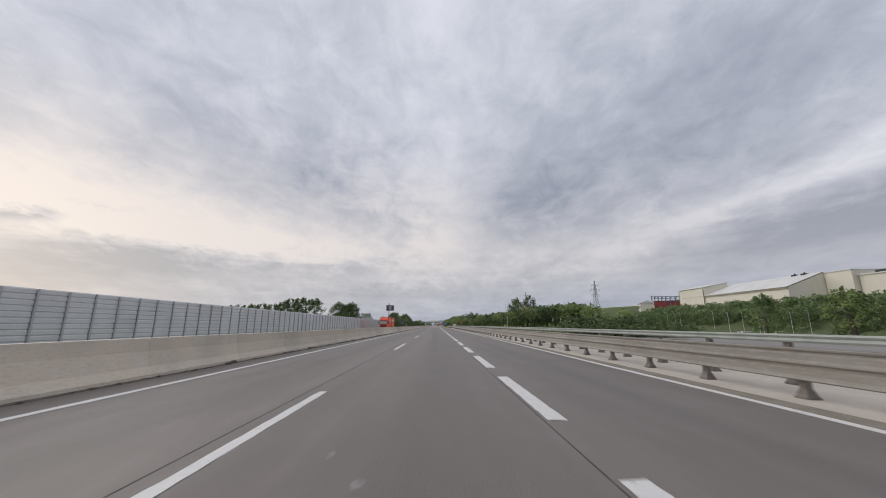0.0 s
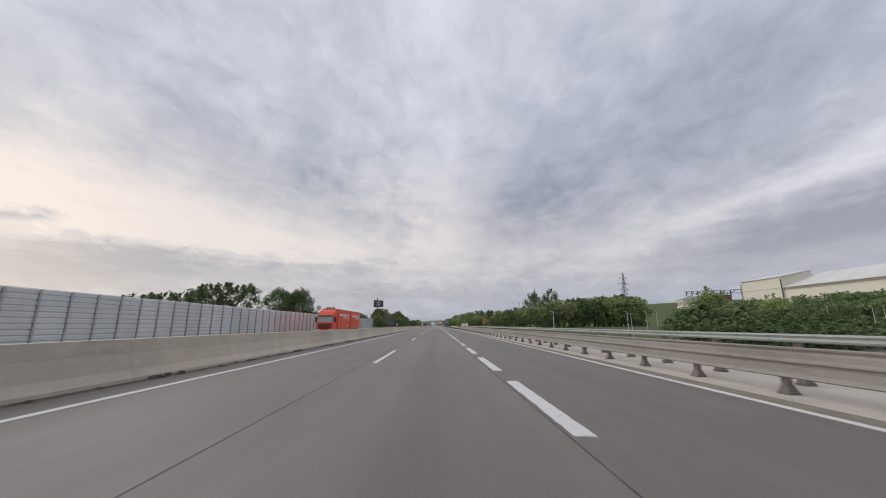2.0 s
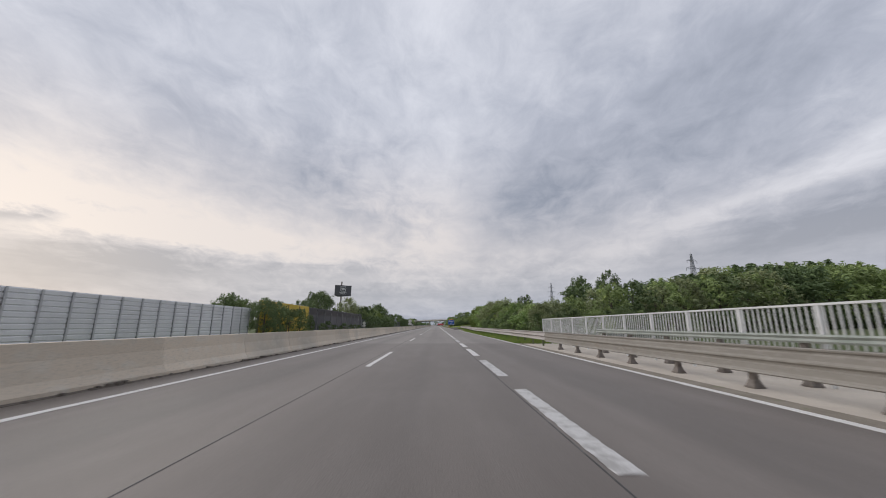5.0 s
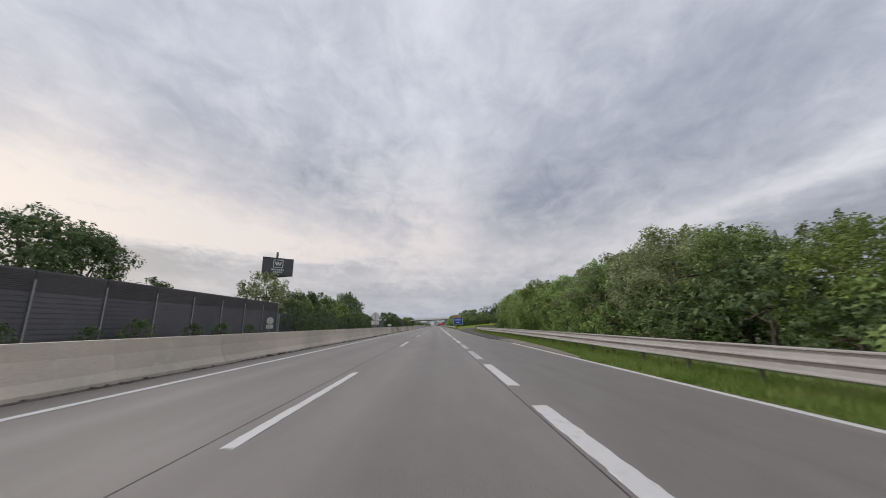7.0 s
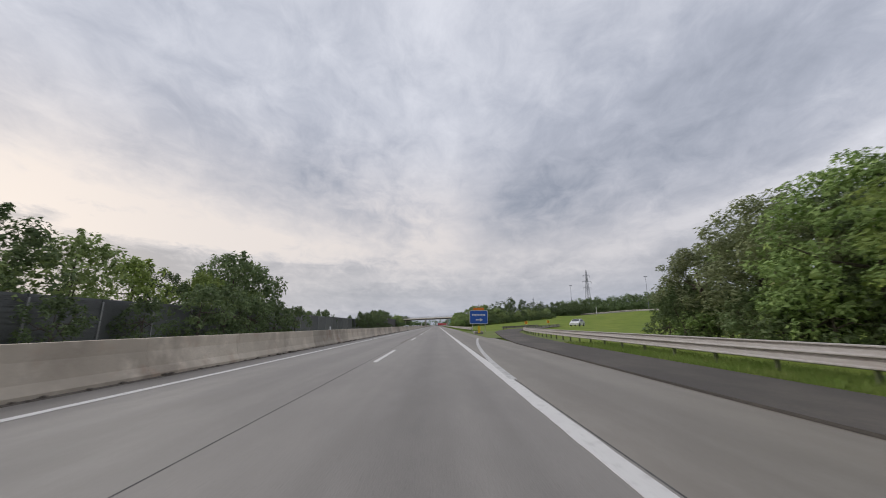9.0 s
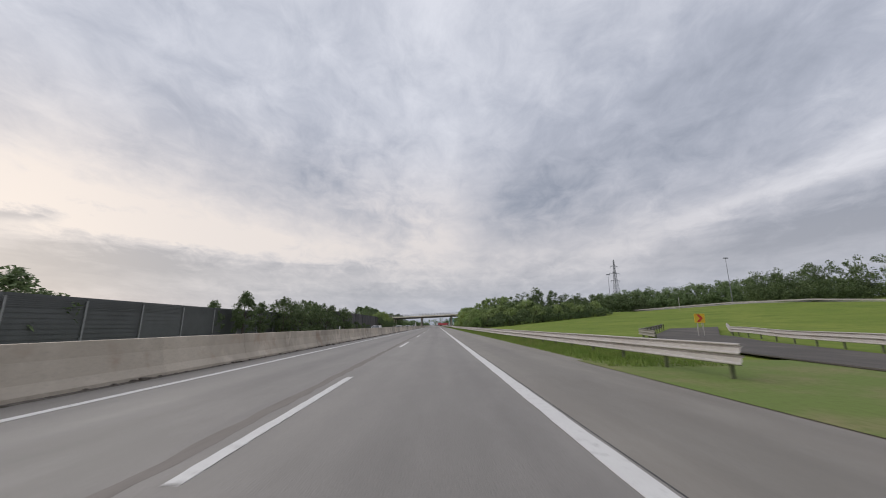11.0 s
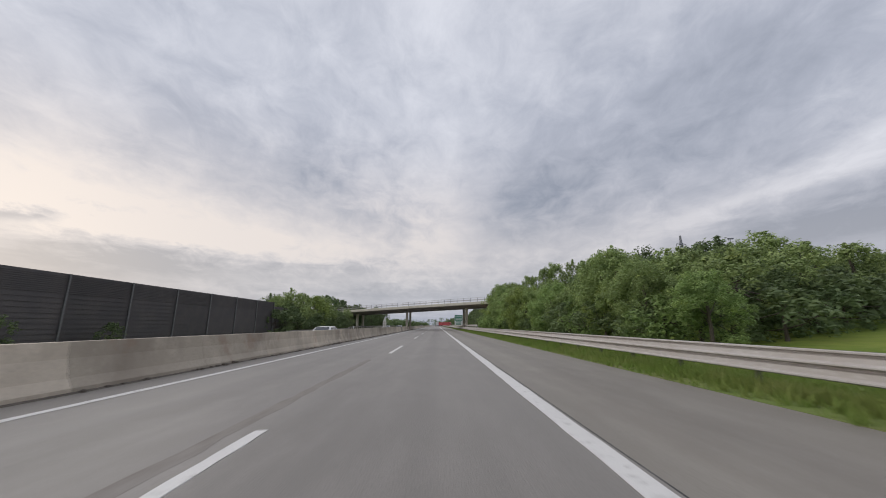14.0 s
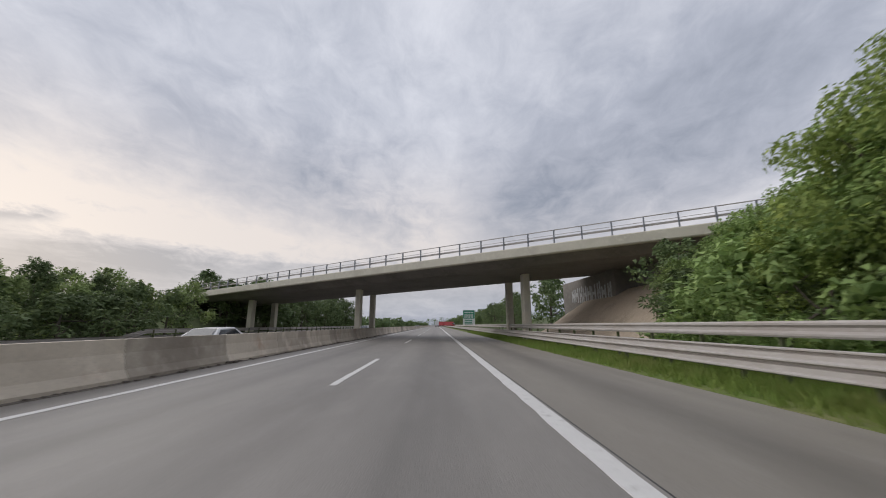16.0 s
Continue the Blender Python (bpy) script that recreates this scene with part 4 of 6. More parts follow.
def crown_mesh(rnd, clumps, leaves, size, mat):
    """Leaves scattered over the shells of many clumps, with ragged inner masses of foliage; each leaf is a small pointed blade."""
    vs, fs = [], []
    for c, r in clumps:
        if r > 0.5:
            i = len(vs)
            vs += [c + v * r * rnd.uniform(0.18, 0.42) for v in ICO_V]
            fs += [tuple(i + k for k in f) for f in ICO_F]
        for _ in range(max(14, int(leaves * r * r))):
            d = Vector((rnd.gauss(0, 1), rnd.gauss(0, 1), rnd.gauss(0.15, 0.9)))
            d.normalize()
            p = c + d * r * rnd.uniform(0.55, 1.0) ** 0.7 * rnd.choice((1, 1, 1, 1.15))
            n = (d * 0.9 + Vector((rnd.gauss(0, 0.5), rnd.gauss(0, 0.5), 0.3 + rnd.gauss(0, 0.5)))).normalized()
            side = n.cross(Vector((rnd.uniform(-1, 1), rnd.uniform(-1, 1), rnd.uniform(-1, 1))))
            if side.length < 0.1:
                continue
            side.normalize()
            ax = n.cross(side)
            ax = ax if ax.z < 0.3 else -ax
            s = size * rnd.uniform(0.6, 1.4)
            i = len(vs)
            vs += [p - side * s * 0.5, p + side * s * 0.5, p + ax * s * 1.7]
            fs.append((i, i + 1, i + 2))
    me = bpy.data.meshes.new("crown")
    me.from_pydata([tuple(v) for v in vs], [], fs)
    me.materials.append(mat)
    return me


def trunk_mesh(rnd, h, r, limbs):
    bm = bmesh.new()
    p, pts = Vector((0, 0, -0.3)), []
    for i in range(6):
        pts.append(p.copy())
        p += Vector((rnd.uniform(-0.07, 0.07) * h * 0.2, rnd.uniform(-0.07, 0.07) * h * 0.2, h / 5))
    for i in range(5):
        rod(bm, pts[i], pts[i + 1], r * (1 - i * 0.17), r * (1 - (i + 1) * 0.17), 6, cap=False)
    for q in limbs:
        a = pts[rnd.randint(2, 4)]
        mid = a.lerp(q, 0.55) + Vector((0, 0, -0.08 * (q - a).length))
        rod(bm, a, mid, r * 0.38, r * 0.22, 4, cap=False)
        rod(bm, mid, q, r * 0.22, r * 0.06, 4, cap=False)
    return mesh_of("trunk", bm, M["bark"])


def make_tree(seed, h, spread, low, mat, leaf=0.165, clump_n=34, dens=150, lump=1.0):
    """Meshes of one tree: low is where the crown begins, as a share of the height."""
    rnd = random.Random(seed)
    clumps = []
    for i in range(clump_n):
        t = rnd.random() ** 0.8
        z = h * (low + (0.95 - low) * t)
        wide = spread * (math.sin(math.pi * min(1, 0.16 + 0.80 * t)) ** 0.7)
        a, d = rnd.uniform(0, math.tau), rnd.random() ** 0.38 * wide
        r = spread * rnd.uniform(0.16, 0.33) * lump
        clumps.append((Vector((math.cos(a) * d, math.sin(a) * d, z)), r))
    for i in range(clump_n // 2):         # loose sprays at the outline
        a, t = rnd.uniform(0, math.tau), rnd.uniform(0.35, 1.0)
        z = h * (low + (1.02 - low) * t)
        wide = spread * (math.sin(math.pi * min(1, 0.16 + 0.80 * t)) ** 0.7) * rnd.uniform(0.9, 1.2)
        clumps.append((Vector((math.cos(a) * wide, math.sin(a) * wide, z)), spread * rnd.uniform(0.10, 0.18)))
    for i in range(clump_n // 4):         # young shoots that stand up from the top
        a, d = rnd.uniform(0, math.tau), spread * 0.85 * math.sqrt(rnd.random())
        z = h * (low + (0.98 - low) * math.cos(0.5 * math.pi * d / spread) ** 0.6)
        lean = Vector((rnd.uniform(-0.2, 0.2), rnd.uniform(-0.2, 0.2), 1)) * spread * rnd.uniform(0.06, 0.10)
        for k in range(4):
            clumps.append((Vector((math.cos(a) * d, math.sin(a) * d, z)) + lean * k, spread * (0.085 - 0.014 * k)))
    limbs = [c for c, r in clumps[:6]]
    return trunk_mesh(rnd, h * 0.8, 0.028 * h + 0.02, limbs), crown_mesh(rnd, clumps, dens, leaf, mat)


def fine_tree(seed, h, spread, low, mat):
    return make_tree(seed, h, spread, low, mat, 0.087, 62, 600, 0.78)


KINDS = {
    "tree_near": [fine_tree(121, 7.0, 2.6, 0.12, M["leaf"]), fine_tree(122, 7.0, 2.9, 0.10, M["leaf_fresh"])],
    "olive_near": [fine_tree(141, 7.0, 2.6, 0.10, M["leaf_olive"]), fine_tree(142, 7.0, 2.8, 0.10, M["leaf_olive"])],
    "lime_near": [fine_tree(151, 7.0, 2.7, 0.12, M["leaf_lime"])],
    "fresh_near": [fine_tree(161, 7.0, 2.7, 0.08, M["leaf_fresh"]), fine_tree(162, 7.0, 2.5, 0.10, M["leaf_fresh"])],
    "dark_near": [fine_tree(171, 7.0, 2.7, 0.08, M["leaf_deep"]), fine_tree(172, 7.0, 2.5, 0.08, M["leaf_deep"])],
    "deep": [make_tree(181, 7.0, 2.7, 0.06, M["leaf_deep"], 0.13, 52, 260, 0.8), make_tree(182, 7.0, 2.5, 0.06, M["leaf"], 0.13, 52, 260, 0.8)],
    "tree": [make_tree(21, 7.0, 2.6, 0.22, M["leaf"]), make_tree(22, 7.6, 2.9, 0.18, M["leaf"]), make_tree(23, 6.6, 2.5, 0.15, M["leaf"])],
    "dark": [make_tree(31, 7.0, 3.0, 0.2, M["leaf_dark"]), make_tree(32, 7.4, 2.7, 0.16, M["leaf_dark"])],
    "olive": [make_tree(41, 7.2, 2.6, 0.14, M["leaf_olive"], 0.125), make_tree(42, 6.8, 2.8, 0.12, M["leaf_olive"], 0.125)],
    "lime": [make_tree(51, 7.0, 2.7, 0.2, M["leaf_lime"])],
    "open": [make_tree(61, 7.2, 3.0, 0.35, M["leaf_dark"], 0.15, 22, 150)],
    "airy": [make_tree(64, 7.2, 2.9, 0.22, M["leaf_lime"], 0.13, 30, 120), make_tree(65, 7.2, 2.6, 0.25, M["leaf_olive"], 0.13, 28, 120)],
    "leafy": [make_tree(91, 7.2, 3.0, 0.15, M["leaf_dark"], 0.10, 48, 330)],
    "far_bush": [make_tree(73, 3.0, 1.9, 0.06, M["far_wood"], 0.17, 20, 120), make_tree(74, 3.2, 1.7, 0.05, M["leaf_dark"], 0.17, 20, 120)],
    "far_tree": [make_tree(103, 7.2, 2.8, 0.1, M["leaf"], 0.22, 28, 70), make_tree(104, 7.2, 2.7, 0.12, M["leaf"], 0.22, 28, 70)],
    "far_olive": [make_tree(105, 7.2, 2.7, 0.1, M["leaf_olive"], 0.2, 28, 74)],
    "far": [make_tree(101, 7.2, 3.0, 0.1, M["leaf_dark"], 0.24, 26, 62), make_tree(102, 7.2, 2.8, 0.1, M["far_wood"], 0.24, 26, 62)],
    "bush": [make_tree(71, 3.0, 1.9, 0.08, M["leaf_fresh"], 0.11, 22, 330), make_tree(72, 3.2, 1.7, 0.06, M["leaf_dark"], 0.11, 22, 330)],
    "conifer": [make_tree(81, 7.5, 1.7, 0.02, M["leaf_dark"], 0.11, 70, 520)],
}
LABELS = {"tree": "green leafy roadside tree with a full crown", "dark": "dark green leafy tree with a rounded crown", "olive": "grey-green willow-like tree with a dense crown",
          "lime": "yellow-green leafy tree with a loose crown", "open": "dark tree with an open, airy crown", "leafy": "broad dark green leafy tree behind the wall", "far": "dark green tree in the far hedge", "far_tree": "green leafy tree in the far row", "far_bush": "dense green bush in the lower yard", "far_olive": "grey-green tree in the far row", "airy": "light green tree with a thin airy crown", "bush": "dense green roadside bush", "conifer": "narrow dark green tree beside the wall"}
for near, far in (("tree_near", "tree"), ("olive_near", "olive"), ("lime_near", "lime"), ("fresh_near", "tree"), ("dark_near", "dark"), ("deep", "tree")):
    LABELS[near] = LABELS[far]
tree_rnd = random.Random(77)


def plant(kind, x, y, h, group="", which=None, wide=1.0):
    opts = KINDS[kind]
    pick = tree_rnd.randrange(len(opts))
    # left-hand bushes take the dark leaves: their backlit shade is put into the colour
    if kind == "bush" and x < 0:
        pick = 1
    trunk, crown = opts[pick if which is None else which]
    base = {"tree": 7.0, "dark": 7.0, "olive": 7.0, "lime": 7.0, "open": 7.2, "airy": 7.2, "far": 7.2, "far_tree": 7.2, "far_olive": 7.2, "leafy": 7.2, "bush": 3.1, "far_bush": 3.1, "conifer": 7.5}.get(kind, 7.0)
    s = h / base
    t = thing("bush" if "bush" in kind else "tree", pose(x, y, height(x, y), 0, 0, tree_rnd.uniform(0, 360)) @ Matrix.Diagonal((s * wide, s * wide, s, 1)), LABELS[kind], "bush" if "bush" in kind else "tree", group)
    for nm, me in (("trunk", trunk), ("crown", crown)):
        o = new(nm, me)
        o.parent = t
    return t


R = tree_rnd.uniform
# left, behind the pale wall
for x, y, h, k in ((-57, 168, 12.2, "far"), (-62, 166, 13.0, "far"), (-67, 165, 12.4, "far"), (-71, 168, 11.0, "far"), (-76, 168, 10.2, "far"), (-82, 170, 10.4, "far"), (-88, 172, 10.0, "far"), (-94, 174, 10.2, "far"), (-100, 176, 9.6, "far"), (-107, 178, 9.6, "far"),
                   (-37.5, 158.5, 10.6, "leafy"), (-42.5, 157, 10.4, "leafy"), (-40, 161, 9.6, "leafy"), (-34, 161, 5.2, "dark"), (-33, 171, 6.9, "open"), (-30, 203, 6.0, "dark"), (-31, 209, 5.4, "dark"), (-28, 200, 5.0, "bush")):
    plant(k, x, y, h)
# left, round the yellow and dark walls
for x, y, h, k in ((-22.3, 206, 3.6, "bush"), (-22.6, 211, 3.9, "bush"), (-22.4, 215.5, 3.2, "conifer"), (-28, 227, 6.8, "open"), (-28, 236, 9.3, "open"), (-29, 241, 9.3, "leafy"), (-27, 247, 5.6, "dark"),
                   (-22.5, 226, 2.2, "bush"), (-22.6, 240, 2.0, "bush"), (-22.4, 250.5, 1.7, "bush"), (-22.4, 256, 1.6, "bush")):
    plant(k, x, y, h)
for x, y, h, k in ((-31, 274.5, 10.4, "airy"), (-31.5, 279, 10.8, "airy"), (-31, 283.5, 10.0, "airy"), (-30, 288.5, 8.4, "open"), (-29.5, 289, 8.6, "tree"), (-28, 292.5, 8.8, "conifer"), (-28, 297.5, 8.4, "dark"), (-27.5, 302.5, 8.4, "tree"), (-27.5, 308, 7.4, "lime"), (-27, 285, 6.4, "tree"), (-27, 279, 6.0, "dark"),
                   (-29, 314, 6.8, "dark"), (-27.5, 318, 7.4, "lime"), (-28.5, 325, 11.2, "dark"), (-29, 331, 10.8, "dark"), (-22.4, 310, 5.0, "bush"), (-22.5, 314, 5.4, "bush"), (-22.3, 318, 4.8, "bush"), (-22.5, 297, 3.2, "bush"), (-22.5, 303.5, 3.4, "bush"), (-22.5, 323, 4.4, "bush"), (-26.5, 327, 6.0, "tree"), (-27, 296, 6.4, "tree")):
    plant(k, x, y, h)
for x, y, h, k in ((-22.3, 270, 4.0, "bush"), (-22.4, 274.5, 4.4, "bush"), (-22.3, 279, 3.8, "bush"), (-22.4, 285, 4.4, "bush"), (-22.4, 290, 3.8, "bush"), (-22.3, 319, 4.2, "bush"), (-22.5, 326, 4.6, "bush"), (-22.3, 333, 4.2, "bush")):
    plant(k, x, y, h)
# hedge before and behind the lower wall
for i in range(7):
    plant("bush" if i % 3 else "dark", -26 - R(0, 4), 338 + i * 4.4 + R(-1, 1), R(3.8, 4.8), wide=1.25)
for x, y, h, k in ((-24.9, 379.5, 4.3, "conifer"), (-22.4, 381.4, 5.5, "conifer"), (-22.3, 385, 4.5, "conifer"), (-22.8, 393, 5.5, "dark"), (-22.3, 396, 4.4, "bush"), (-22.4, 400.5, 5.4, "dark"), (-22.2, 403.5, 5.4, "dark"), (-22.4, 409, 5.2, "dark"), (-22.4, 397, 3.6, "bush"), (-22.3, 412.5, 4.2, "bush"), (-22.5, 416.5, 5.7, "conifer"), (-22.6, 427, 5.5, "dark"), (-26.5, 417, 5.8, "dark")):
    plant(k, x, y, h)
for x, y, h, k in ((-22.5, 424, 2.4, "bush"), (-22.5, 428, 2.0, "bush"), (-22.5, 432, 2.2, "bush"), (-22.5, 436.5, 1.8, "bush"), (-22.5, 441, 2.4, "bush"), (-22.5, 445, 1.7, "bush"), (-22.5, 452, 2.0, "bush"), (-22.5, 459, 1.6, "bush"), (-22.6, 198.6, 5.0, "dark"), (-22.6, 202.0, 4.6, "dark"), (-22.4, 222, 1.8, "bush"), (-22.4, 231, 1.6, "bush"), (-22.4, 236, 1.5, "bush"), (-22.4, 246, 1.6, "bush")):
    plant(k, x, y, h)
for x, y, h, k in ((-26, 492.5, 5.6, "tree"), (-24.8, 491, 4.2, "bush"), (-24.8, 494, 4.6, "bush"), (-24.8, 498.5, 4.4, "bush"), (-25, 495.8, 7.4, "tree"), (-25.5, 502.5, 6.6, "tree"), (-25, 507.5, 7.2, "lime"), (-25, 511.5, 7.0, "tree"), (-25.4, 516, 4.8, "tree"), (-25.4, 521.5, 4.8, "tree"), (-25.4, 514, 5.6, "conifer"), (-25.4, 519, 5.7, "conifer"), (-25.4, 523.5, 5.4, "conifer"), (-28, 527, 5.6, "tree"), (-24.8, 526, 4.6, "bush"), (-24.8, 530, 4.4, "bush"), (-25.4, 527, 5.6, "tree"), (-24.5, 532, 5.2, "tree")):
    plant(k, x, y, h)
for x, y, h, k in ((-30, 500, 7.0, "dark"), (-31, 508, 6.4, "dark"), (-31, 516, 5.6, "tree"), (-30, 523, 5.6, "tree"), (-24.8, 503, 3.8, "bush"), (-24.8, 510, 4.0, "bush"), (-24.8, 516, 3.8, "bush"), (-24.8, 521.5, 3.6, "bush"),
                   (-35, 530, 6.0, "tree"), (-38, 512, 6.4, "tree"), (-37, 497, 5.0, "dark")):
    plant(k, x, y, h)
for i in range(9):                         # low thicket before those trees
    plant("bush", -23.6 + R(-0.3, 0.3), 487.5 + i * 4.4 + R(-1, 1), R(2.6, 3.6), wide=1.5)
# right, beyond the verge at the beginning
for i in range(24):
    x, y = 14.5 + 3.5 * i, 197 + 1.25 * i
    top = 4.4 + 7.2 * (i / 23) ** 0.75 + 1.6 * smoothstep(7, 12, i)
    plant("far" if 13 <= i <= 16 else "far_tree" if i > 16 else ("far_olive", "far_tree", "far_olive", "far_tree", "far")[i % 5], x + R(-1, 1), y + R(-1, 1), top + R(-1.0, 0.8), wide=1.2)
    if i > 1:
        plant(("far_tree", "far", "far", "far_olive")[i % 4], x + R(-1.5, 1.5), y + 6 + R(-1, 2), top + R(0.2, 1.6), wide=1.15)
        plant("far_bush", x + R(-1.5, 1.5), y - 2.2 + R(-0.6, 0.6), R(2.4, 3.6), wide=1.4)
for x, y, h, k in ((15.0, 297, 3.6, "dark"), (16.4, 299, 3.4, "dark"), (18.2, 300, 3.6, "dark"), ):
    plant(k, x, y, h)
for x, y, h in ((74, 334, 25.0), (84, 324, 25.0)):
    plant("dark", x, y, h, wide=0.72)
for x, y, h, k in ((60.5, 138, 11.6, "tree"), (62, 146, 5.6, "lime"), (58, 143, 5.0, "lime"), (66, 137, 8.0, "tree"), (70, 133, 9.8, "tree"), (110, 118, 13.6, "far_tree"), (104, 112, 12.6, "far"), (122, 104, 14.6, "far_tree"), (127, 107, 14.2, "far")):
    plant(k, x, y, h)
for i in range(16):
    plant("far_bush", 46 + i * 2.4 + R(-1, 1), 127 + R(-3, 5), R(4.4, 7.4), wide=R(1.2, 1.6), which=1 if i % 3 else 0)
    plant("far_bush", 44 + i * 2.6 + R(-1, 1), 119 + R(-3, 3), R(3.4, 4.6), wide=R(1.3, 1.7), which=0)
# wood beside the exit lane: the tops rise to the middle and fall to its end
WOOD_Y = (190, 205, 215, 222, 225, 228, 232, 237, 243, 251, 265, 280, 287, 290, 294, 299)
WOOD_TOP = (3.9, 4.5, 4.8, 5.2, 5.7, 6.2, 6.7, 7.0, 7.1, 6.7, 7.2, 7.7, 8.0, 8.0, 7.7, 6.6)
for i in range(25):
    y = 192 + i * 4.35 + R(-1, 1)
    x = 12.4 + 3.6 * smoothstep(225, 300, y)
    top = float(np.interp(y, WOOD_Y, WOOD_TOP))
    plant("olive_near" if i > 22 else ("olive_near", "olive_near", "tree_near", "olive_near", "tree_near", "olive_near", "olive_near", "lime_near", "tree_near")[i % 9] if i < 14 else ("tree_near", "fresh_near", "tree_near", "lime_near", "fresh_near", "tree_near")[i % 6], x + R(0, 1.2), y, top * 0.93 + R(-0.7, 0.4), wide=1.25)
    plant(("tree", "dark", "olive")[i % 3], x + R(3.6, 5.6), y + R(-2, 2), top + R(-0.9, 0.5), wide=1.2)
    if i % 3 == 1 or i > 21:
        plant("dark", x + R(8, 12), y + R(-2, 2), top + R(-0.5, 0.8))
    plant("bush", x - 0.9 + R(-0.3, 0.4), y + R(-2, 2), R(1.8, 3.0), wide=1.3, which=1 if y < 236 or y > 285 else 0)
    plant("bush", x - 0.2 + R(-0.3, 0.4), y + R(-2, 2), R(2.4, 3.6), wide=1.2, which=i % 2)
    plant("bush", x + 1.6 + R(-0.4, 0.4), y + R(-1, 1), R(2.6, 3.6), wide=1.5, which=1)
plant("lime_near", 12.3, 253.6, 6.4, wide=1.2)
# wood on the bank before the bridge


def rooted(kind, x, y, top, wide=1.15):
    plant(kind, x, y, max(1.4, top - height(x, y)), wide=wide, which=0 if kind == "bush" else None)


for i in range(7):                         # low growth behind the rails before the bridge
    rooted("bush", 9.3 + R(-0.2, 0.3), 496 + i * 2.4, 1.5, 1.5)


for i in range(20):
    y = 450 + i * 3.3
    e = 11.6 + R(0, 0.8)
    top = float(np.interp(y, (450, 457, 463, 467, 470, 473, 476, 478, 481, 486, 490, 494, 496.5, 500, 503.5, 506, 508, 511), (4.3, 4.6, 4.4, 4.7, 5.0, 5.2, 5.6, 6.0, 6.4, 6.9, 6.2, 6.5, 7.9, 8.4, 7.6, 6.2, 5.8, 5.4)))
    lift = 0.8 * smoothstep(463, 470, y) * (1 - smoothstep(488, 492, y))     # taller behind
    if y < deck_front(e) - 4:
        rooted(("fresh_near", "dark_near", "lime_near", "tree_near", "fresh_near", "dark_near", "tree_near")[i % 7], e, y + R(-1, 1), top + R(-0.8, 0.3) - 1.2 * smoothstep(503.5, 505.5, y), R(1.1, 1.45) - 0.35 * smoothstep(488, 496, y))
        plant("bush", e - 0.8, y + R(-1.5, 1.5), R(1.8, 3.0), wide=1.3, which=0 if i % 3 == 0 else 1)
        plant("bush", e + 0.9, y + 1.6 + R(-0.6, 0.6), R(2.4, 3.4), wide=1.2, which=1)
    if y < deck_front(e + 5) - 3 and i > 1:
        rooted("deep", e + R(4, 6), y + R(-1, 1), top + lift + R(-0.9, 0.2))
    if y < deck_front(e + 11) - 3 and i > 3:
        rooted("deep", e + R(9, 12), y + R(-1, 1), top + 2 * lift + R(-1.0, 0.3))
for x, y, top, k in ((9.6, 501, 2.6, "bush"), (10.2, 505, 3.4, "bush"), (10.9, 508, 3.6, "bush"), (11.8, 506.5, 4.8, "lime_near"), (12.8, 508.5, 5.0, "bush"), (13.8, 504, 7.3, "dark_near"), (14.2, 511.2, 6.3, "dark_near"), (13.2, 512.0, 5.2, "bush"), (12.6, 458.4, 6.5, "dark_near"), (12.9, 459.9, 6.5, "dark_near"), (12.4, 455.0, 5.0, "dark_near"), (13.4, 500.5, 8.7, "fresh_near"), (13.6, 497.5, 8.2, "tree_near"), (14.8, 507.5, 5.8, "bush"), (10.4, 497.5, 3.4, "bush"), (12.4, 502.5, 6.3, "fresh_near"), (13.1, 503.8, 7.6, "fresh_near"), (11.7, 511.4, 3.3, "bush"), (13.5, 511.5, 4.5, "bush"), (14.8, 510.5, 5.2, "bush"), (12.2, 510, 4.2, "bush"), (9.7, 510, 1.6, "bush"), (11.4, 511, 3.0, "bush"), (16.5, 505, 8.8, "tree_near"),
                     (12.8, 510.4, 5.6, "fresh_near"), (13.2, 508.2, 6.1, "fresh_near"), (13.6, 503.8, 6.9, "tree_near"), (13.6, 515.6, 3.9, "bush"), (12.4, 513.4, 3.2, "bush"), (15.0, 514.0, 5.2, "bush")):
    rooted(k, x, y, top)
for i in range(22):
    x = 16 + i * 2.25
    plant(("tree", "bush", "dark", "tree")[i % 4], x, 451 + (x - 11) * 0.47 + R(-1, 1.5), R(3.8, 5.2) if i % 4 != 1 else R(2.5, 3.4), wide=1.2)
    plant(("tree", "tree", "dark")[i % 3], x + R(-1, 1), 458 + (x - 11) * 0.46 + R(0, 3), R(5.6, 7.4) - 1.3 * (1 - smoothstep(17, 28, x)) + 0.6 * (1 - smoothstep(24, 44, x)) - 1.4 * smoothstep(36, 50, x), wide=1.15)
    plant("far_bush", x + R(-0.6, 0.6), 448.6 + (x - 11) * 0.47 + R(-0.6, 0.6), R(2.0, 3.0), wide=1.4)
    if i % 2:
        plant("far", x + R(-1, 1), 470 + (x - 11) * 0.4 + R(0, 6), R(6.8, 8.8) - 2.6 * smoothstep(34, 48, x), wide=1.15)
# trees beyond the bridge
for i in range(14):
    plant("far", 13 + R(0, 5) + i * 0.6, 545 + i * 9, R(6, 9))
for x, y, h in ((-41, 560, 6.0), (-44, 566, 6.4), (-50, 600, 13.5), (-55, 610, 14.0), (-46, 606, 12.5), (-60, 622, 14.0)):
    plant("far", x, y, h, wide=1.2)
for i in range(10):
    plant("far_bush", -27 - R(0, 4), 548 + i * 8, R(3.6, 4.8), wide=1.7)
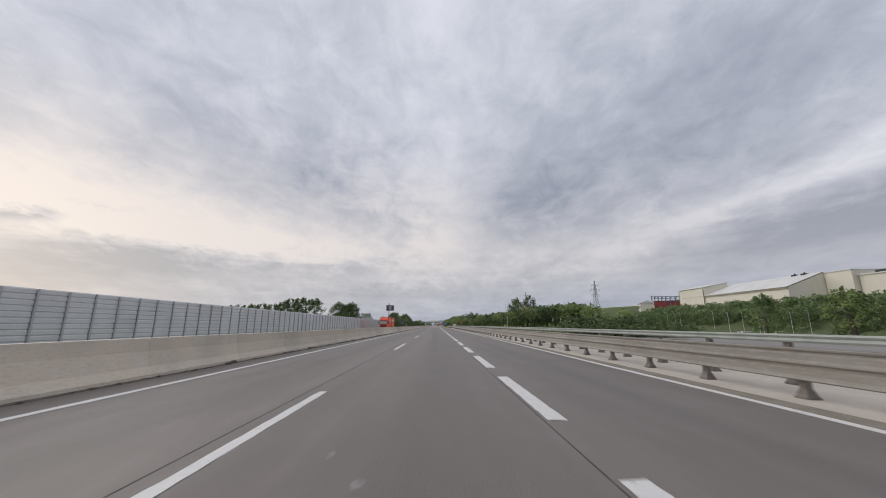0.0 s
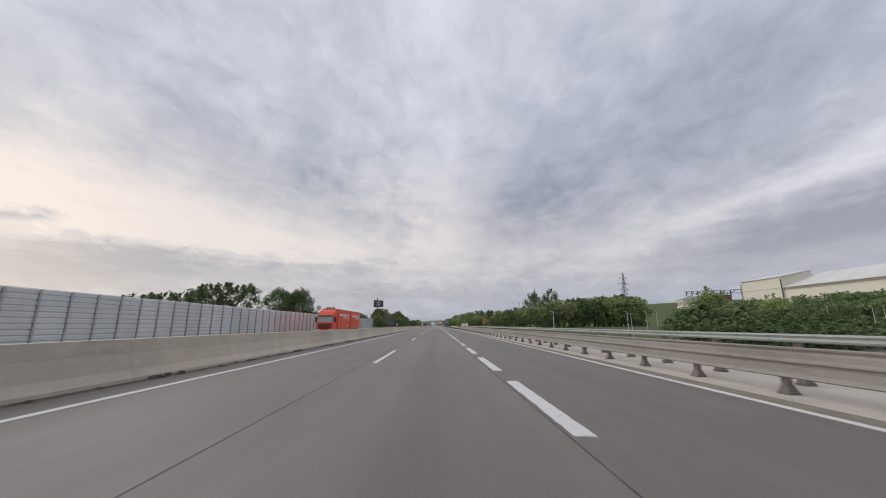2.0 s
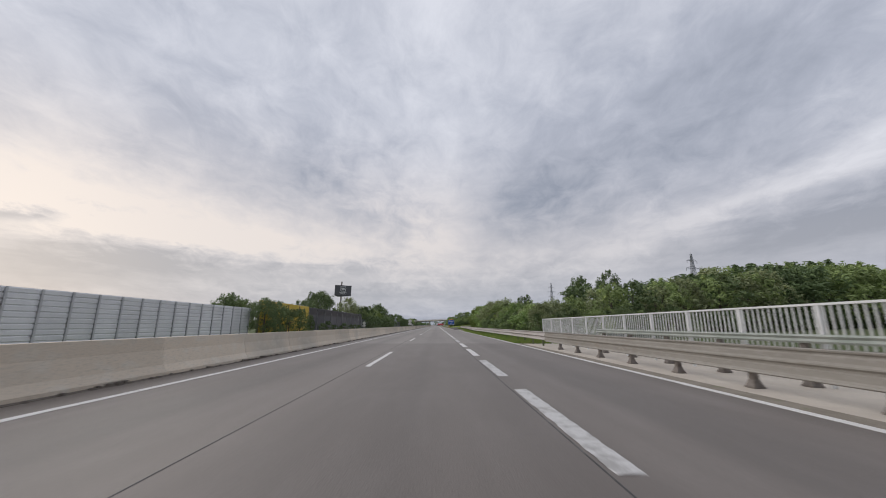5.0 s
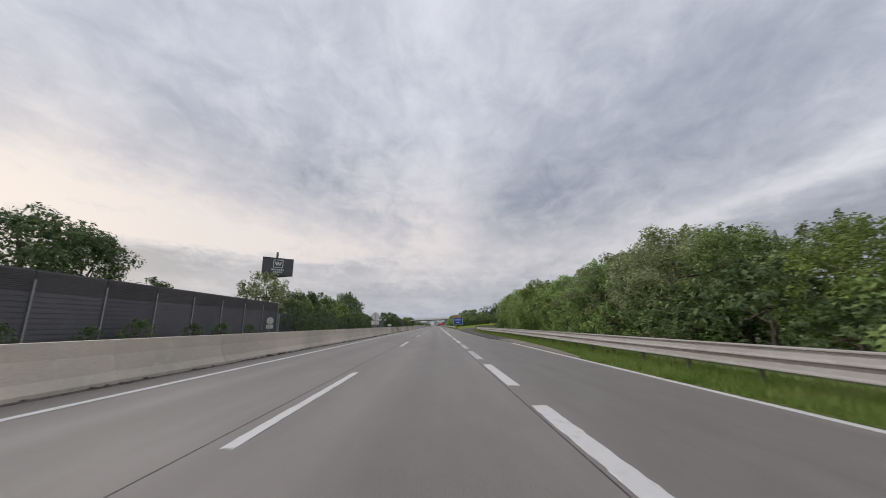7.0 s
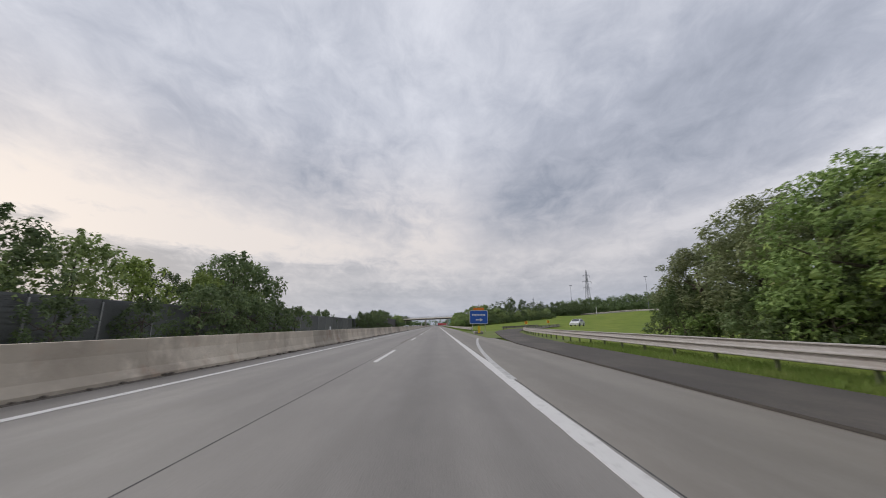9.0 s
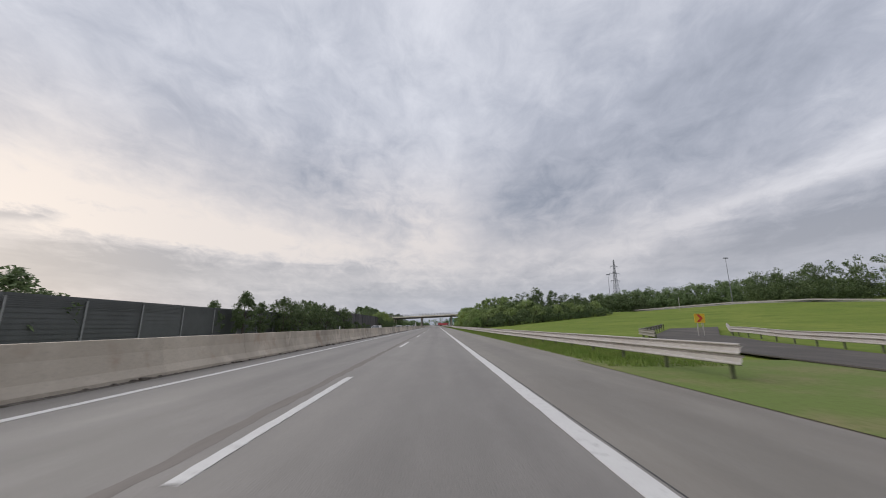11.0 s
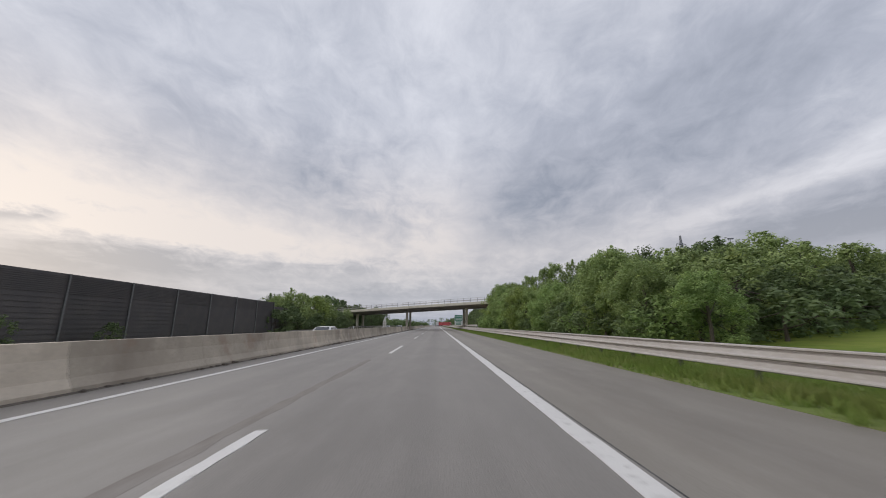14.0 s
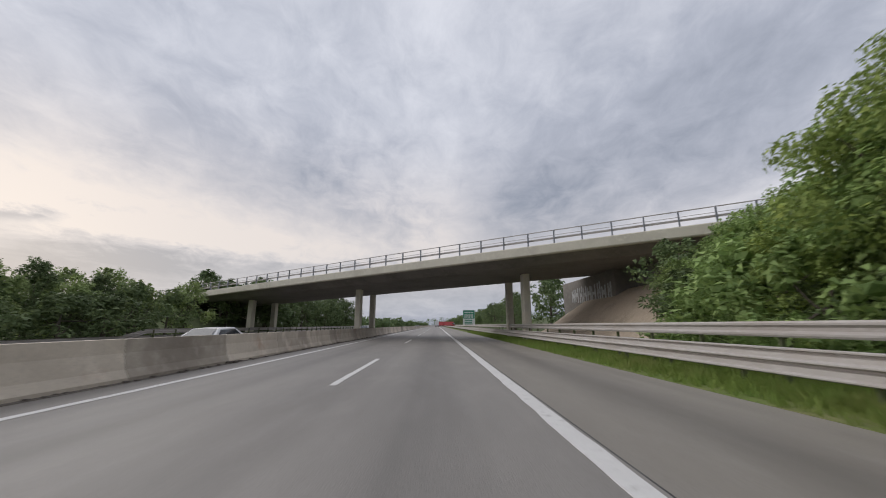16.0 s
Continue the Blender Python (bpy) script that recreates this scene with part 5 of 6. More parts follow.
for i in range(13):
    y = 545 + i * 5
    plant("dark", -27.5 + R(-1, 0.6), y, float(np.interp(y, (545, 558, 577, 606), (5.4, 7.0, 7.6, 8.9))) + R(-0.4, 0.4), wide=1.15)


def woods(name, spots, label, mat, leaf, clumps=9, leaves=32):
    """Far woods: one mass of leaf clumps."""
    rnd = random.Random(len(spots))
    vs, fs = [], []
    for x, y, h, w in spots:
        z0 = height(x, min(y, 900))
        for _ in range(clumps):
            c = Vector((x + rnd.uniform(-w, w), y + rnd.uniform(-w, w), z0 + h * rnd.uniform(0.12, 0.9)))
            r = w * rnd.uniform(0.35, 0.65)
            for _ in range(leaves):
                d = Vector((rnd.gauss(0, 1), rnd.gauss(0, 1), rnd.gauss(0, 1))).normalized()
                p = c + d * r * rnd.uniform(0.6, 1.1)
                ax = Vector((rnd.uniform(-1, 1), rnd.uniform(-1, 1), rnd.uniform(-1, 1))).normalized()
                side = ax.cross(d)
                if side.length < 0.05:
                    continue
                side.normalize()
                s = leaf * rnd.uniform(0.6, 1.4)
                i = len(vs)
                vs += [tuple(p - ax * s), tuple(p + side * s * 0.6), tuple(p + ax * s), tuple(p - side * s * 0.6)]
                fs += [(i, i + 1, i + 2, i + 3)]
    me = bpy.data.meshes.new(name)
    me.from_pydata(vs, [], fs)
    me.materials.append(mat)
    tagged(new(name, me), label, "woods", kind="stuff")


spots = []
for i in range(58):                        # dark hedge at the foot of the slope
    x, y = 170 + R(-4, 6), 50 + i * 4.6 + R(-1.5, 1.5)
    spots += [(x, y, max(4.0, R(8.6, 10.6) - height(x, y)), R(2.6, 3.4)), (x + 2, y + 2, max(3.0, R(6.6, 8.6) - height(x, y)), R(2.6, 3.4))]
woods("hedge_trees", spots, "dark green hedge of trees at the foot of the slope", M["far_wood"], 0.33, 8, 45)
spots = []
for i in range(30):                        # wood behind the approach of the bridge: the skyline of the mound
    x = 18 + i * 2.9 + R(-0.8, 0.8)
    y = (deck_front(x) - 5.5 if x < 37 else max(deck_front(x) + 19, 516)) + R(-1, 1)
    top = 1.25 + (float(np.interp(x, (17, 26, 36, 46, 51, 55, 60, 75, 92, 104), (10.0, 14.2, 15.6, 17.0, 20.4, 18.6, 16.6, 16.2, 16.2, 18.0))) - 1.25) * (y - 386) / 131
    x *= (y - 386) / 131
    if y < 512:
        rooted("deep", x, y, top + R(-0.6, 0.2), 0.85)
        rooted("deep", x + 1.2, y - 2.5, top * 0.72, 0.95)
        continue
    for dx, dy, share in ((0, 0, 1.0), (1.4, 3, 0.97), (-0.5, -2, 0.78), (0.8, -3, 0.55)):
        w = R(2.0, 2.8)
        spots.append((x + dx, y + dy, ((top - height(x, y + dy)) * share - 0.5 * w) / 0.83 + R(-0.7, 0.2), w))
woods("approach_wood", spots, "mixed green wood behind the bridge approach", M["leaf_dark"], 0.27, 8, 62)
spots = []                                 # tall wood behind the upper ramp
for x, y, top in ((128.5, 481, 22.4), (131, 484, 21.5), (134, 477, 22.8), (140, 473, 23.2), (146, 471, 24.8), (152, 469, 26.2), (158, 466, 26.4), (165, 462, 26.8), (137, 481, 22.0), (149, 476, 24.0), (172, 458, 27.0), (143, 478, 23.0), (161, 472, 26.0), (180, 452, 27.5)):
    for dx, dy, share in ((0, 0, 1.0), (2.5, 2.5, 0.95), (-1.5, -2.5, 0.62), (1, -3.5, 0.4)):
        w = R(2.6, 3.4)
        spots.append((x + dx, y + dy, ((top - height(x, y)) * share - 0.5 * w) / 0.83 + R(-0.8, 0.2), w))
woods("ramp_wood", spots, "tall dark green wood behind the upper ramp", M["leaf_dark"], 0.30, 9, 66)
spots = []
for i in range(48):                        # tree line behind the meadow: the tops rise to the right
    x = 90 + i * 2.0 + R(-1, 1)
    crest = float(np.interp(x, (90, 97, 109, 120, 131, 141, 151, 160, 185), (18.4, 19.0, 20.4, 21.4, 22.4, 23.4, 24.8, 24.6, 24.4)))
    for back, share in ((0, 1.0), (-5, 0.88), (-10, 0.72), (-14, 0.5)):
        y = 540 - (x - 95) * 0.42 + back + R(-2, 2)
        w = R(2.6, 3.6)
        z0 = height(x, y)
        spots.append((x + R(-1, 1), y, ((crest - z0) * share - 0.5 * w) / 0.83 + R(-0.8, 0.3), w))
woods("tree_line", spots, "dark green line of trees behind the meadow", M["far_wood"], 0.34, 8, 60)
spots = []
for i in range(70):                        # along the motorway beyond the bridge
    spots.append((30 + R(-6, 14), 660 + i * 14, R(7, 11), R(4, 6)))
    spots.append((-34 - R(-4, 16), 650 + i * 14, R(3.5, 6), R(3.4, 5)))
for i in range(60):
    spots.append((-300 + i * 14, 1500 + R(-40, 40), R(10, 22), R(9, 14)))
woods("far_woods", spots, "distant dark woods along the motorway", M["far_wood"], 1.15, 9, 22)
spots = []
for i in range(36):                        # slope below the warehouse
    for x0 in (172, 176, 180, 184, 188, 192, 196):
        spots.append((x0 + R(-7, 7), 10 + i * 9 + R(-4, 4), (R(3.0, 4.4) if x0 < 186 else R(1.4, 2.4)), R(3.0, 4.2)))
woods("slope_woods", spots, "green scrub on the slope below the warehouse", M["far_wood"], 0.62, 6, 24)

# warehouse and pylons ---------------------------------------------------------------


def build_warehouse():
    w = thing("warehouse", pose(199, 288, 0, 0, 0, -2), "large cream-clad industrial hall with a pale roof", "warehouse")
    base, eave, ridge, depth, length = 11.0, 22.0, 30.0, 42.0, 94.0
    bm = bmesh.new()
    a = [bm.verts.new((0, 0, base)), bm.verts.new((depth, 0, base)), bm.verts.new((depth, 0, eave)), bm.verts.new((depth * 0.5, 0, ridge)), bm.verts.new((0, 0, eave))]
    b = [bm.verts.new((v.co.x, -length, v.co.z)) for v in a]
    bm.faces.new(a)
    bm.faces.new(b[::-1])
    for i in (0, 1, 4):
        j = (i + 1) % 5
        bm.faces.new((a[i], b[i], b[j], a[j]))
    bmesh.ops.recalc_face_normals(bm, faces=bm.faces[:])
    part("wall", bm, M["cream"], w)
    bm = bmesh.new()
    for s in (0, 1):
        x0, x1 = (-0.8, depth * 0.5) if s == 0 else (depth * 0.5, depth + 0.8)
        z0, z1 = (eave, ridge + 0.3) if s == 0 else (ridge + 0.3, eave)
        vs = [bm.verts.new((x0, 0.6, z0)), bm.verts.new((x1, 0.6, z1)), bm.verts.new((x1, -length, z1)), bm.verts.new((x0, -length, z0))]
        f = bm.faces.new(vs)
    thicken(bm, 0.35)
    part("roof", bm, M["roof"], w)
    bm = bmesh.new()
    box(bm, -0.5, -0.01, -length, 0.0, eave - 0.9, eave - 0.3)
    box(bm, -0.35, -0.01, -length, 0.0, base + 4.6, base + 5.0)
    part("eave_band", bm, M["cream_dark"], w)
    bm = bmesh.new()
    box(bm, -1.0, -0.705, 0, 0.4, base + 3, 27.2)
    box(bm, -0.3, depth, 0.005, 0.3, base + 4.6, base + 5.0)
    part("corner_trim", bm, M["cream_dark"], w)
    for i in range(9):
        bm = bmesh.new()
        box(bm, -0.45, -0.005, -6 - i * 10.0, -5.2 - i * 10.0, base + 1, base + 4.6)
        part("pilaster", bm, M["cream_dark"], w)
    bm = bmesh.new()
    box(bm, -0.95, -0.706, -28.4, -27.8, base, 27.1)
    part("downpipe", bm, M["dark"], w)
    for i in range(2):
        bm = bmesh.new()
        y = -78 - i * 6
        box(bm, 19, 22, y - 1.4, y + 1.2, ridge - 0.6, ridge + 1.0, bevel=0.2)
        rod(bm, (20.5, y, ridge + 0.9), (20.5, y, ridge + 1.6), 0.4, 0.4)
        part("roof_vent", bm, M["dark"], w)
    # taller end block with its own roof
    bm = bmesh.new()
    a = [bm.verts.new((x, 0.35, z)) for x, z in ((-0.7, base), (17, base), (17, 32.0), (-0.7, 28.2))]
    b = [bm.verts.new((v.co.x, -28.6, v.co.z)) for v in a]
    bm.faces.new(a)
    bm.faces.new(b[::-1])
    for i in range(4):
        bm.faces.new((a[i], b[i], b[(i + 1) % 4], a[(i + 1) % 4]))
    bmesh.ops.recalc_face_normals(bm, faces=bm.faces[:])
    part("end_block", bm, M["cream"], w)
    bm = bmesh.new()
    bm.faces.new([bm.verts.new(p) for p in ((-1.3, 0.9, 28.25), (17.4, 0.9, 32.2), (17.4, -29.2, 32.2), (-1.3, -29.2, 28.25))])
    thicken(bm, 0.35)
    part("end_roof", bm, M["roof"], w)
    # upper clerestory step along the roof
    bm = bmesh.new()
    box(bm, 8.0, 8.4, -length + 0.5, -29.4, eave + 2.3, eave + 3.3)
    part("roof_step", bm, M["cream_dark"], w)
    # taller wing behind the near gable, and a lower hall that joins on
    bm = bmesh.new()
    box(bm, 21, 52, -108, -94.3, base, 29.6)
    part("rear_wing", bm, M["cream"], w)
    bm = bmesh.new()
    box(bm, 20.6, 52.4, -108.3, -94.31, 29.6, 30.0)
    part("rear_wing_roof", bm, M["roof"], w)
    bm = bmesh.new()
    box(bm, 24, 64, -250, -108.4, base, 26.4)
    part("rear_hall", bm, M["cream"], w)
    bm = bmesh.new()
    box(bm, 23.4, 64.6, -250.4, -108.4, 26.4, 27.0, bevel=0.1)
    part("rear_roof", bm, M["roof"], w)
    for y in (-116, -124):
        bm = bmesh.new()
        box(bm, 26, 31, y - 3, y + 2, 27.0, 28.6, bevel=0.2)
        part("roof_vent", bm, M["dark"], w)


build_warehouse()


def build_pipe_rack():
    g = thing("pipe_rack", Matrix.Identity(4), "blue-grey steel pipe bridge beside the hall", "pipe rack")
    a, b = Vector((258, 425, 35.2)), Vector((203, 294, 24.4))
    for nm, dz in (("top_chord", 0.0), ("bottom_chord", -2.2)):
        bm = bmesh.new()
        for s in (-1.2, 1.2):
            strut(bm, a + Vector((s, -s * 0.4, dz)), b + Vector((s, -s * 0.4, dz)), 0.45)
        part(nm, bm, M["steel_blue"], g)
    for i in range(8):
        p = a.lerp(b, i / 7)
        bm = bmesh.new()
        strut(bm, (p.x, p.y, height(p.x, p.y)), (p.x, p.y, p.z), 0.6)
        if i < 7:
            q = a.lerp(b, (i + 0.5) / 7)
            strut(bm, (p.x, p.y, p.z - 2.2), (q.x, q.y, q.z), 0.35)
        part("trestle", bm, M["steel_blue"], g)
    h = thing("red_shed", pose(237, 377, 18.6, 0, 0, -38), "dark red clad industrial shed", "shed")
    bm = bmesh.new()
    box(bm, -3, 20, -22, 22, -8, 6.2, bevel=0.1)
    part("wall", bm, M["red_clad"], h)
    bm = bmesh.new()
    box(bm, -3.4, 20.4, -22.4, 22.4, 6.2, 6.6)
    part("roof", bm, M["dark"], h)
    h = thing("office_block", pose(205, 360, 14.0, 0, 0, -25), "pale low industrial building with windows", "building")
    bm = bmesh.new()
    box(bm, 0, 12, -12, 12, -2, 8.0)
    part("wall", bm, M["cream"], h)
    bm = bmesh.new()
    a4 = [bm.verts.new(p) for p in ((-0.5, -12.5, 8), (12.5, -12.5, 8), (12.5, 12.5, 8), (-0.5, 12.5, 8))]
    t = [bm.verts.new(p) for p in ((6, -12.5, 11), (6, 12.5, 11))]
    for f in ((a4[0], a4[1], t[0]), (a4[1], a4[2], t[1], t[0]), (a4[2], a4[3], t[1]), (a4[3], a4[0], t[0], t[1])):
        bm.faces.new(f)
    part("roof", bm, M["roof"], h)
    for i in range(6):
        bm = bmesh.new()
        box(bm, -0.08, -0.005, -10.5 + i * 4, -8.7 + i * 4, 3.5, 6.2)
        part("window", bm, M["glass"], h)


build_pipe_rack()


def pylon(x, y, top, label):
    """Lattice mast with three pairs of arms."""
    z0 = height(x, min(y, 900))
    p = thing("pylon", pose(x, y, z0, 0, 0, 20), label, "pylon", "power line pylons")
    h = top - z0
    w = lambda z: 3.4 * (1 - z / h) ** 1.3 + 0.35
    bm = bmesh.new()
    levels = [0]
    while levels[-1] < h - 1.2:
        levels.append(min(h, levels[-1] + max(1.4, w(levels[-1]) * 1.5)))
    for a, b in zip(levels, levels[1:]):
        c = [Vector((sx * w(a), sy * w(a), a)) for sx, sy in ((-1, -1), (1, -1), (1, 1), (-1, 1))]
        d = [Vector((sx * w(b), sy * w(b), b)) for sx, sy in ((-1, -1), (1, -1), (1, 1), (-1, 1))]
        for i in range(4):
            j = (i + 1) % 4
            strut(bm, c[i], d[i], 0.22)
            strut(bm, c[i], d[j], 0.12)
            strut(bm, c[j], d[i], 0.12)
            strut(bm, d[i], d[j], 0.12)
    part("mast", bm, M["lattice"], p)
    for z, l in ((0.62, 5.2), (0.75, 6.4), (0.88, 4.8)):
        for s in (-1, 1):
            bm = bmesh.new()
            zz = z * h
            strut(bm, (0, 0.3, zz), (s * l, 0, zz + 0.2), 0.2)
            strut(bm, (0, -0.3, zz), (s * l, 0, zz + 0.2), 0.2)
            strut(bm, (0, 0, zz + 1.6), (s * l, 0, zz + 0.25), 0.15)
            for k in (0.35, 0.7):
                strut(bm, (s * l * k, 0, zz + 0.1), (s * l * k, 0, zz + 1.6 * (1 - k) + 0.2), 0.1)
            rod(bm, (s * l, 0, zz + 0.1), (s * l, 0, zz - 1.6), 0.14, 0.14, 6)
            part("arm", bm, M["lattice"], p)
    bm = bmesh.new()
    rod(bm, (0, 0, h - 0.5), (0, 0, h + 1.5), 0.12, 0.05, 6)
    part("tip", bm, M["lattice"], p)


pylon(172.4, 385, 48.5, "grey lattice power pylon on the hill")
pylon(166.9, 668, 61.2, "grey lattice power pylon behind the woods")
pylon(330, 1500, 95, "distant grey lattice power pylon")


def mast(x, y, top):
    z0 = height(x, y)
    m = thing("light_mast", pose(x, y, z0), "tall thin floodlight mast", "light mast")
    bm = bmesh.new()
    rod(bm, (0, 0, -0.5), (0, 0, top - z0), 0.2, 0.08, 10)
    part("pole", bm, M["lattice"], m)
    bm = bmesh.new()
    box(bm, -1.1, 1.1, -0.1, 0.1, top - z0 - 0.2, top - z0)
    for s in (-0.9, -0.3, 0.3, 0.9):
        box(bm, s - 0.2, s + 0.2, -0.3, 0.1, top - z0 - 0.1, top - z0 + 0.25)
    part("lamp_head", bm, M["lattice"], m)


mast(131.2, 496, 31.0)
mast(106.5, 557.4, 31.9)


def lamp_post(x, y, h, arm, z=None):
    z = height(x, y) if z is None else z
    m = thing("lamp_post", pose(x, y, z), "slender white lamp post with a short arm", "lamp post", "lamp posts of the lower yard")
    bm = bmesh.new()
    rod(bm, (0, 0, -0.3), (0, 0, h), 0.075, 0.05, 10)
    part("pole", bm, M["white"], m)
    bm = bmesh.new()
    rod(bm, (0, 0, h - 0.05), (-arm, 0, h + 0.12), 0.06, 0.05, 8)
    part("arm", bm, M["white"], m)
    bm = bmesh.new()
    box(bm, -arm - 0.4, -arm, -0.1, 0.1, h + 0.08, h + 0.17, bevel=0.02)
    part("lamp_head", bm, M["white"], m)


for x, y, h in ((30.2, 153, 7.3), (49.6, 153, 7.3), (57, 165, 7.3), (75, 188, 6.6), (100, 172, 6.6), (147, 220, 9.8), (157, 202, 9.8), (132, 236, 9.4), (160, 186, 9.8), (146, 178, 9.6), (158, 150, 10.0), (160, 160, 9.6), (118, 252, 9.4), (136, 150, 9.4), (150, 232, 9.6), (140, 205, 9.4), (154, 168, 9.6)):
    lamp_post(x, y, h, 0.45)

# yard barrier rails and kerbs in the lower yard
for i, (x, y) in enumerate(((129, 153), (139, 163), (150, 158), (112, 173))):
    t = thing("yard_gate", pose(x, y, height(x, y), 0, 0, 10 * i), "white barrier gate in the lower yard", "gate", "yard gates")
    bm = bmesh.new()
    box(bm, -0.25, 0.25, -0.25, 0.25, 0, 1.2, bevel=0.03)
    part("cabinet", bm, M["white"], t)
    bm = bmesh.new()
    rod(bm, (0, 0, 1.05), (6.2, 0, 1.15), 0.09, 0.07, 8)
    part("boom", bm, M["white"], t)
bm = bmesh.new()
rows = [(bm.verts.new((58, y, height(58, y) + 0.05)), bm.verts.new((78, y, height(78, y) + 0.05)), bm.verts.new((97, y, height(97, y) + 0.05))) for y in steps(-40, 160, 20)]
for a, b in zip(rows, rows[1:]):
    for i in (0, 1):
        bm.faces.new((a[i], a[i + 1], b[i + 1], b[i]))
tagged(part("service_road", bm, M["pavement"]), "grey service road in the lower yard", "road", kind="structure")

# vehicles ---------------------------------------------------------------------------


def wheel_meshes(r, w):
    bm = bmesh.new()
    prof = [(r * 0.60, -w / 2), (r * 0.94, -w / 2), (r, -w * 0.36), (r, w * 0.36), (r * 0.94, w / 2), (r * 0.60, w / 2)]
    n = 24
    rings = [[bm.verts.new((x, a * math.cos(math.tau * i / n), a * math.sin(math.tau * i / n))) for a, x in prof] for i in range(n)]
    for i in range(n):
        for k in range(len(prof)):
            a, b, l = rings[i], rings[(i + 1) % n], (k + 1) % len(prof)
            bm.faces.new((a[k], b[k], b[l], a[l]))
    tyre = mesh_of("tyre", bm, M["rubber"])
    bm = bmesh.new()
    rod(bm, (-w * 0.42, 0, 0), (w * 0.42, 0, 0), r * 0.62, r * 0.62, 20)
    rod(bm, (-w * 0.47, 0, 0), (w * 0.47, 0, 0), r * 0.2, r * 0.2, 12)
    return tyre, mesh_of("rim", bm, M["chrome"])


TRUCK_WHEEL, CAR_WHEEL = wheel_meshes(0.5, 0.32), wheel_meshes(0.32, 0.21)


def wheel(parent, meshes, x, y, r):
    w = new("wheel", meshes[0])
    w.parent = parent
    w.matrix_basis = Matrix.Translation((x, y, r))
    o = new("rim", meshes[1])
    o.parent = w


def ring(bm, x, y, z, r0, r1, d, n=28):
    rows = [[bm.verts.new((x + e, y + r * math.cos(math.tau * i / n), z + r * math.sin(math.tau * i / n))) for r, e in ((r0, 0), (r0, d), (r1, d), (r1, 0))] for i in range(n)]
    for i in range(n):
        a, b = rows[i], rows[(i + 1) % n]
        for k in range(4):
            bm.faces.new((a[k], a[(k + 1) % 4], b[(k + 1) % 4], b[k]))


def road_train(x, y, label, colour="truck_red", mark=True, turn=0):
    """Lorry with drawbar trailer; the cab is at the low-y end."""
    t = thing("lorry", pose(x, y, -0.3 if x < -7 else 0, 0, 0, turn), label, "lorry")
    rnd = random.Random(9)
    # cab
    bm = bmesh.new()
    prof = [(0.05, 0.55), (0.0, 1.2), (0.06, 1.95), (0.32, 2.95), (0.95, 3.62), (2.1, 3.9), (2.15, 0.55)]
    a = [bm.verts.new((-1.22, p[0], p[1])) for p in prof]
    b = [bm.verts.new((1.22, p[0], p[1])) for p in prof]
    bm.faces.new(a)
    bm.faces.new(b[::-1])
    for i in range(len(prof)):
        j = (i + 1) % len(prof)
        bm.faces.new((a[i], b[i], b[j], a[j]))
    bmesh.ops.recalc_face_normals(bm, faces=bm.faces[:])
    bmesh.ops.bevel(bm, geom=[e for e in bm.edges], offset=0.07, segments=2, affect="EDGES")
    cab = part("cab", bm, M[colour], t)
    bm = bmesh.new()
    vs = [bm.verts.new(p) for p in ((-1.08, 0.035, 1.98), (1.08, 0.035, 1.98), (1.04, 0.27, 2.86), (-1.04, 0.27, 2.86))]
    bm.faces.new(vs)
    thicken(bm, 0.05)
    part("windscreen", bm, M["pale_glass"], cab)
    for s in (-1, 1):
        bm = bmesh.new()
        vs = [bm.verts.new(p) for p in ((s * 1.235, 0.40, 2.0), (s * 1.235, 1.35, 2.0), (s * 1.235, 1.35, 2.75), (s * 1.235, 0.58, 2.75))]
        bm.faces.new(vs)
        thicken(bm, 0.02)
        part("side_window", bm, M["glass"], cab)
        bm = bmesh.new()
        box(bm, s * 1.45 - 0.12, s * 1.45 + 0.12, 0.2, 0.36, 1.95, 2.75, bevel=0.04)
        box(bm, s * 1.3 - 0.16, s * 1.3 + 0.16, 0.26, 0.3, 2.6, 2.66)
        part("mirror", bm, M["dark"], cab)
        bm = bmesh.new()
        box(bm, s * 0.92 - 0.24, s * 0.92 + 0.24, -0.05, 0.1, 0.72, 0.95, bevel=0.03)
        part("headlight", bm, M["white"], cab)
    bm = bmesh.new()
    for i in range(5):
        box(bm, -0.95, 0.95, -0.045, 0.06, 1.02 + i * 0.16, 1.13 + i * 0.16, bevel=0.015)
    box(bm, -1.2, 1.2, -0.06, 0.15, 0.38, 0.62, bevel=0.04)
    part("grille", bm, M["dark"], cab)
    bm = bmesh.new()
    box(bm, -1.06, 1.06, 0.12, 0.45, 2.88, 3.0, bevel=0.03)
    part("sun_visor", bm, M["dark"], cab)
    # boxes
    for nm, y0, y1 in (("box_body", 2.35, 10.2), ("trailer_body", 11.0, 18.4)):
        bm = bmesh.new()
        box(bm, -1.275, 1.275, y0, y1, 1.02, 4.0, bevel=0.03)
        body = part(nm, bm, M[colour], t)
        bm = bmesh.new()
        for z in (1.0, 3.97):
            box(bm, -1.29, 1.29, y0 - 0.01, y1 + 0.01, z - 0.05, z + 0.05)
        for yy in (y0 + 0.03, y1 - 0.03):
            for s in (-1, 1):
                box(bm, s * 1.285 - 0.01, s * 1.285 + 0.01, yy - 0.05, yy + 0.05, 1.0, 4.0)
        part("corner_frame", bm, M[colour], body)
        if mark:
            d = 0.008
            for a0, a1, zc, hh in ((1.0, 2.4, 3.15, 0.36), (2.55, 3.5, 3.15, 0.36), (3.65, 5.6, 3.15, 0.36), (3.3, 5.6, 2.74, 0.13), (5.9, 7.1, 1.45, 0.09)):
                bm = bmesh.new()
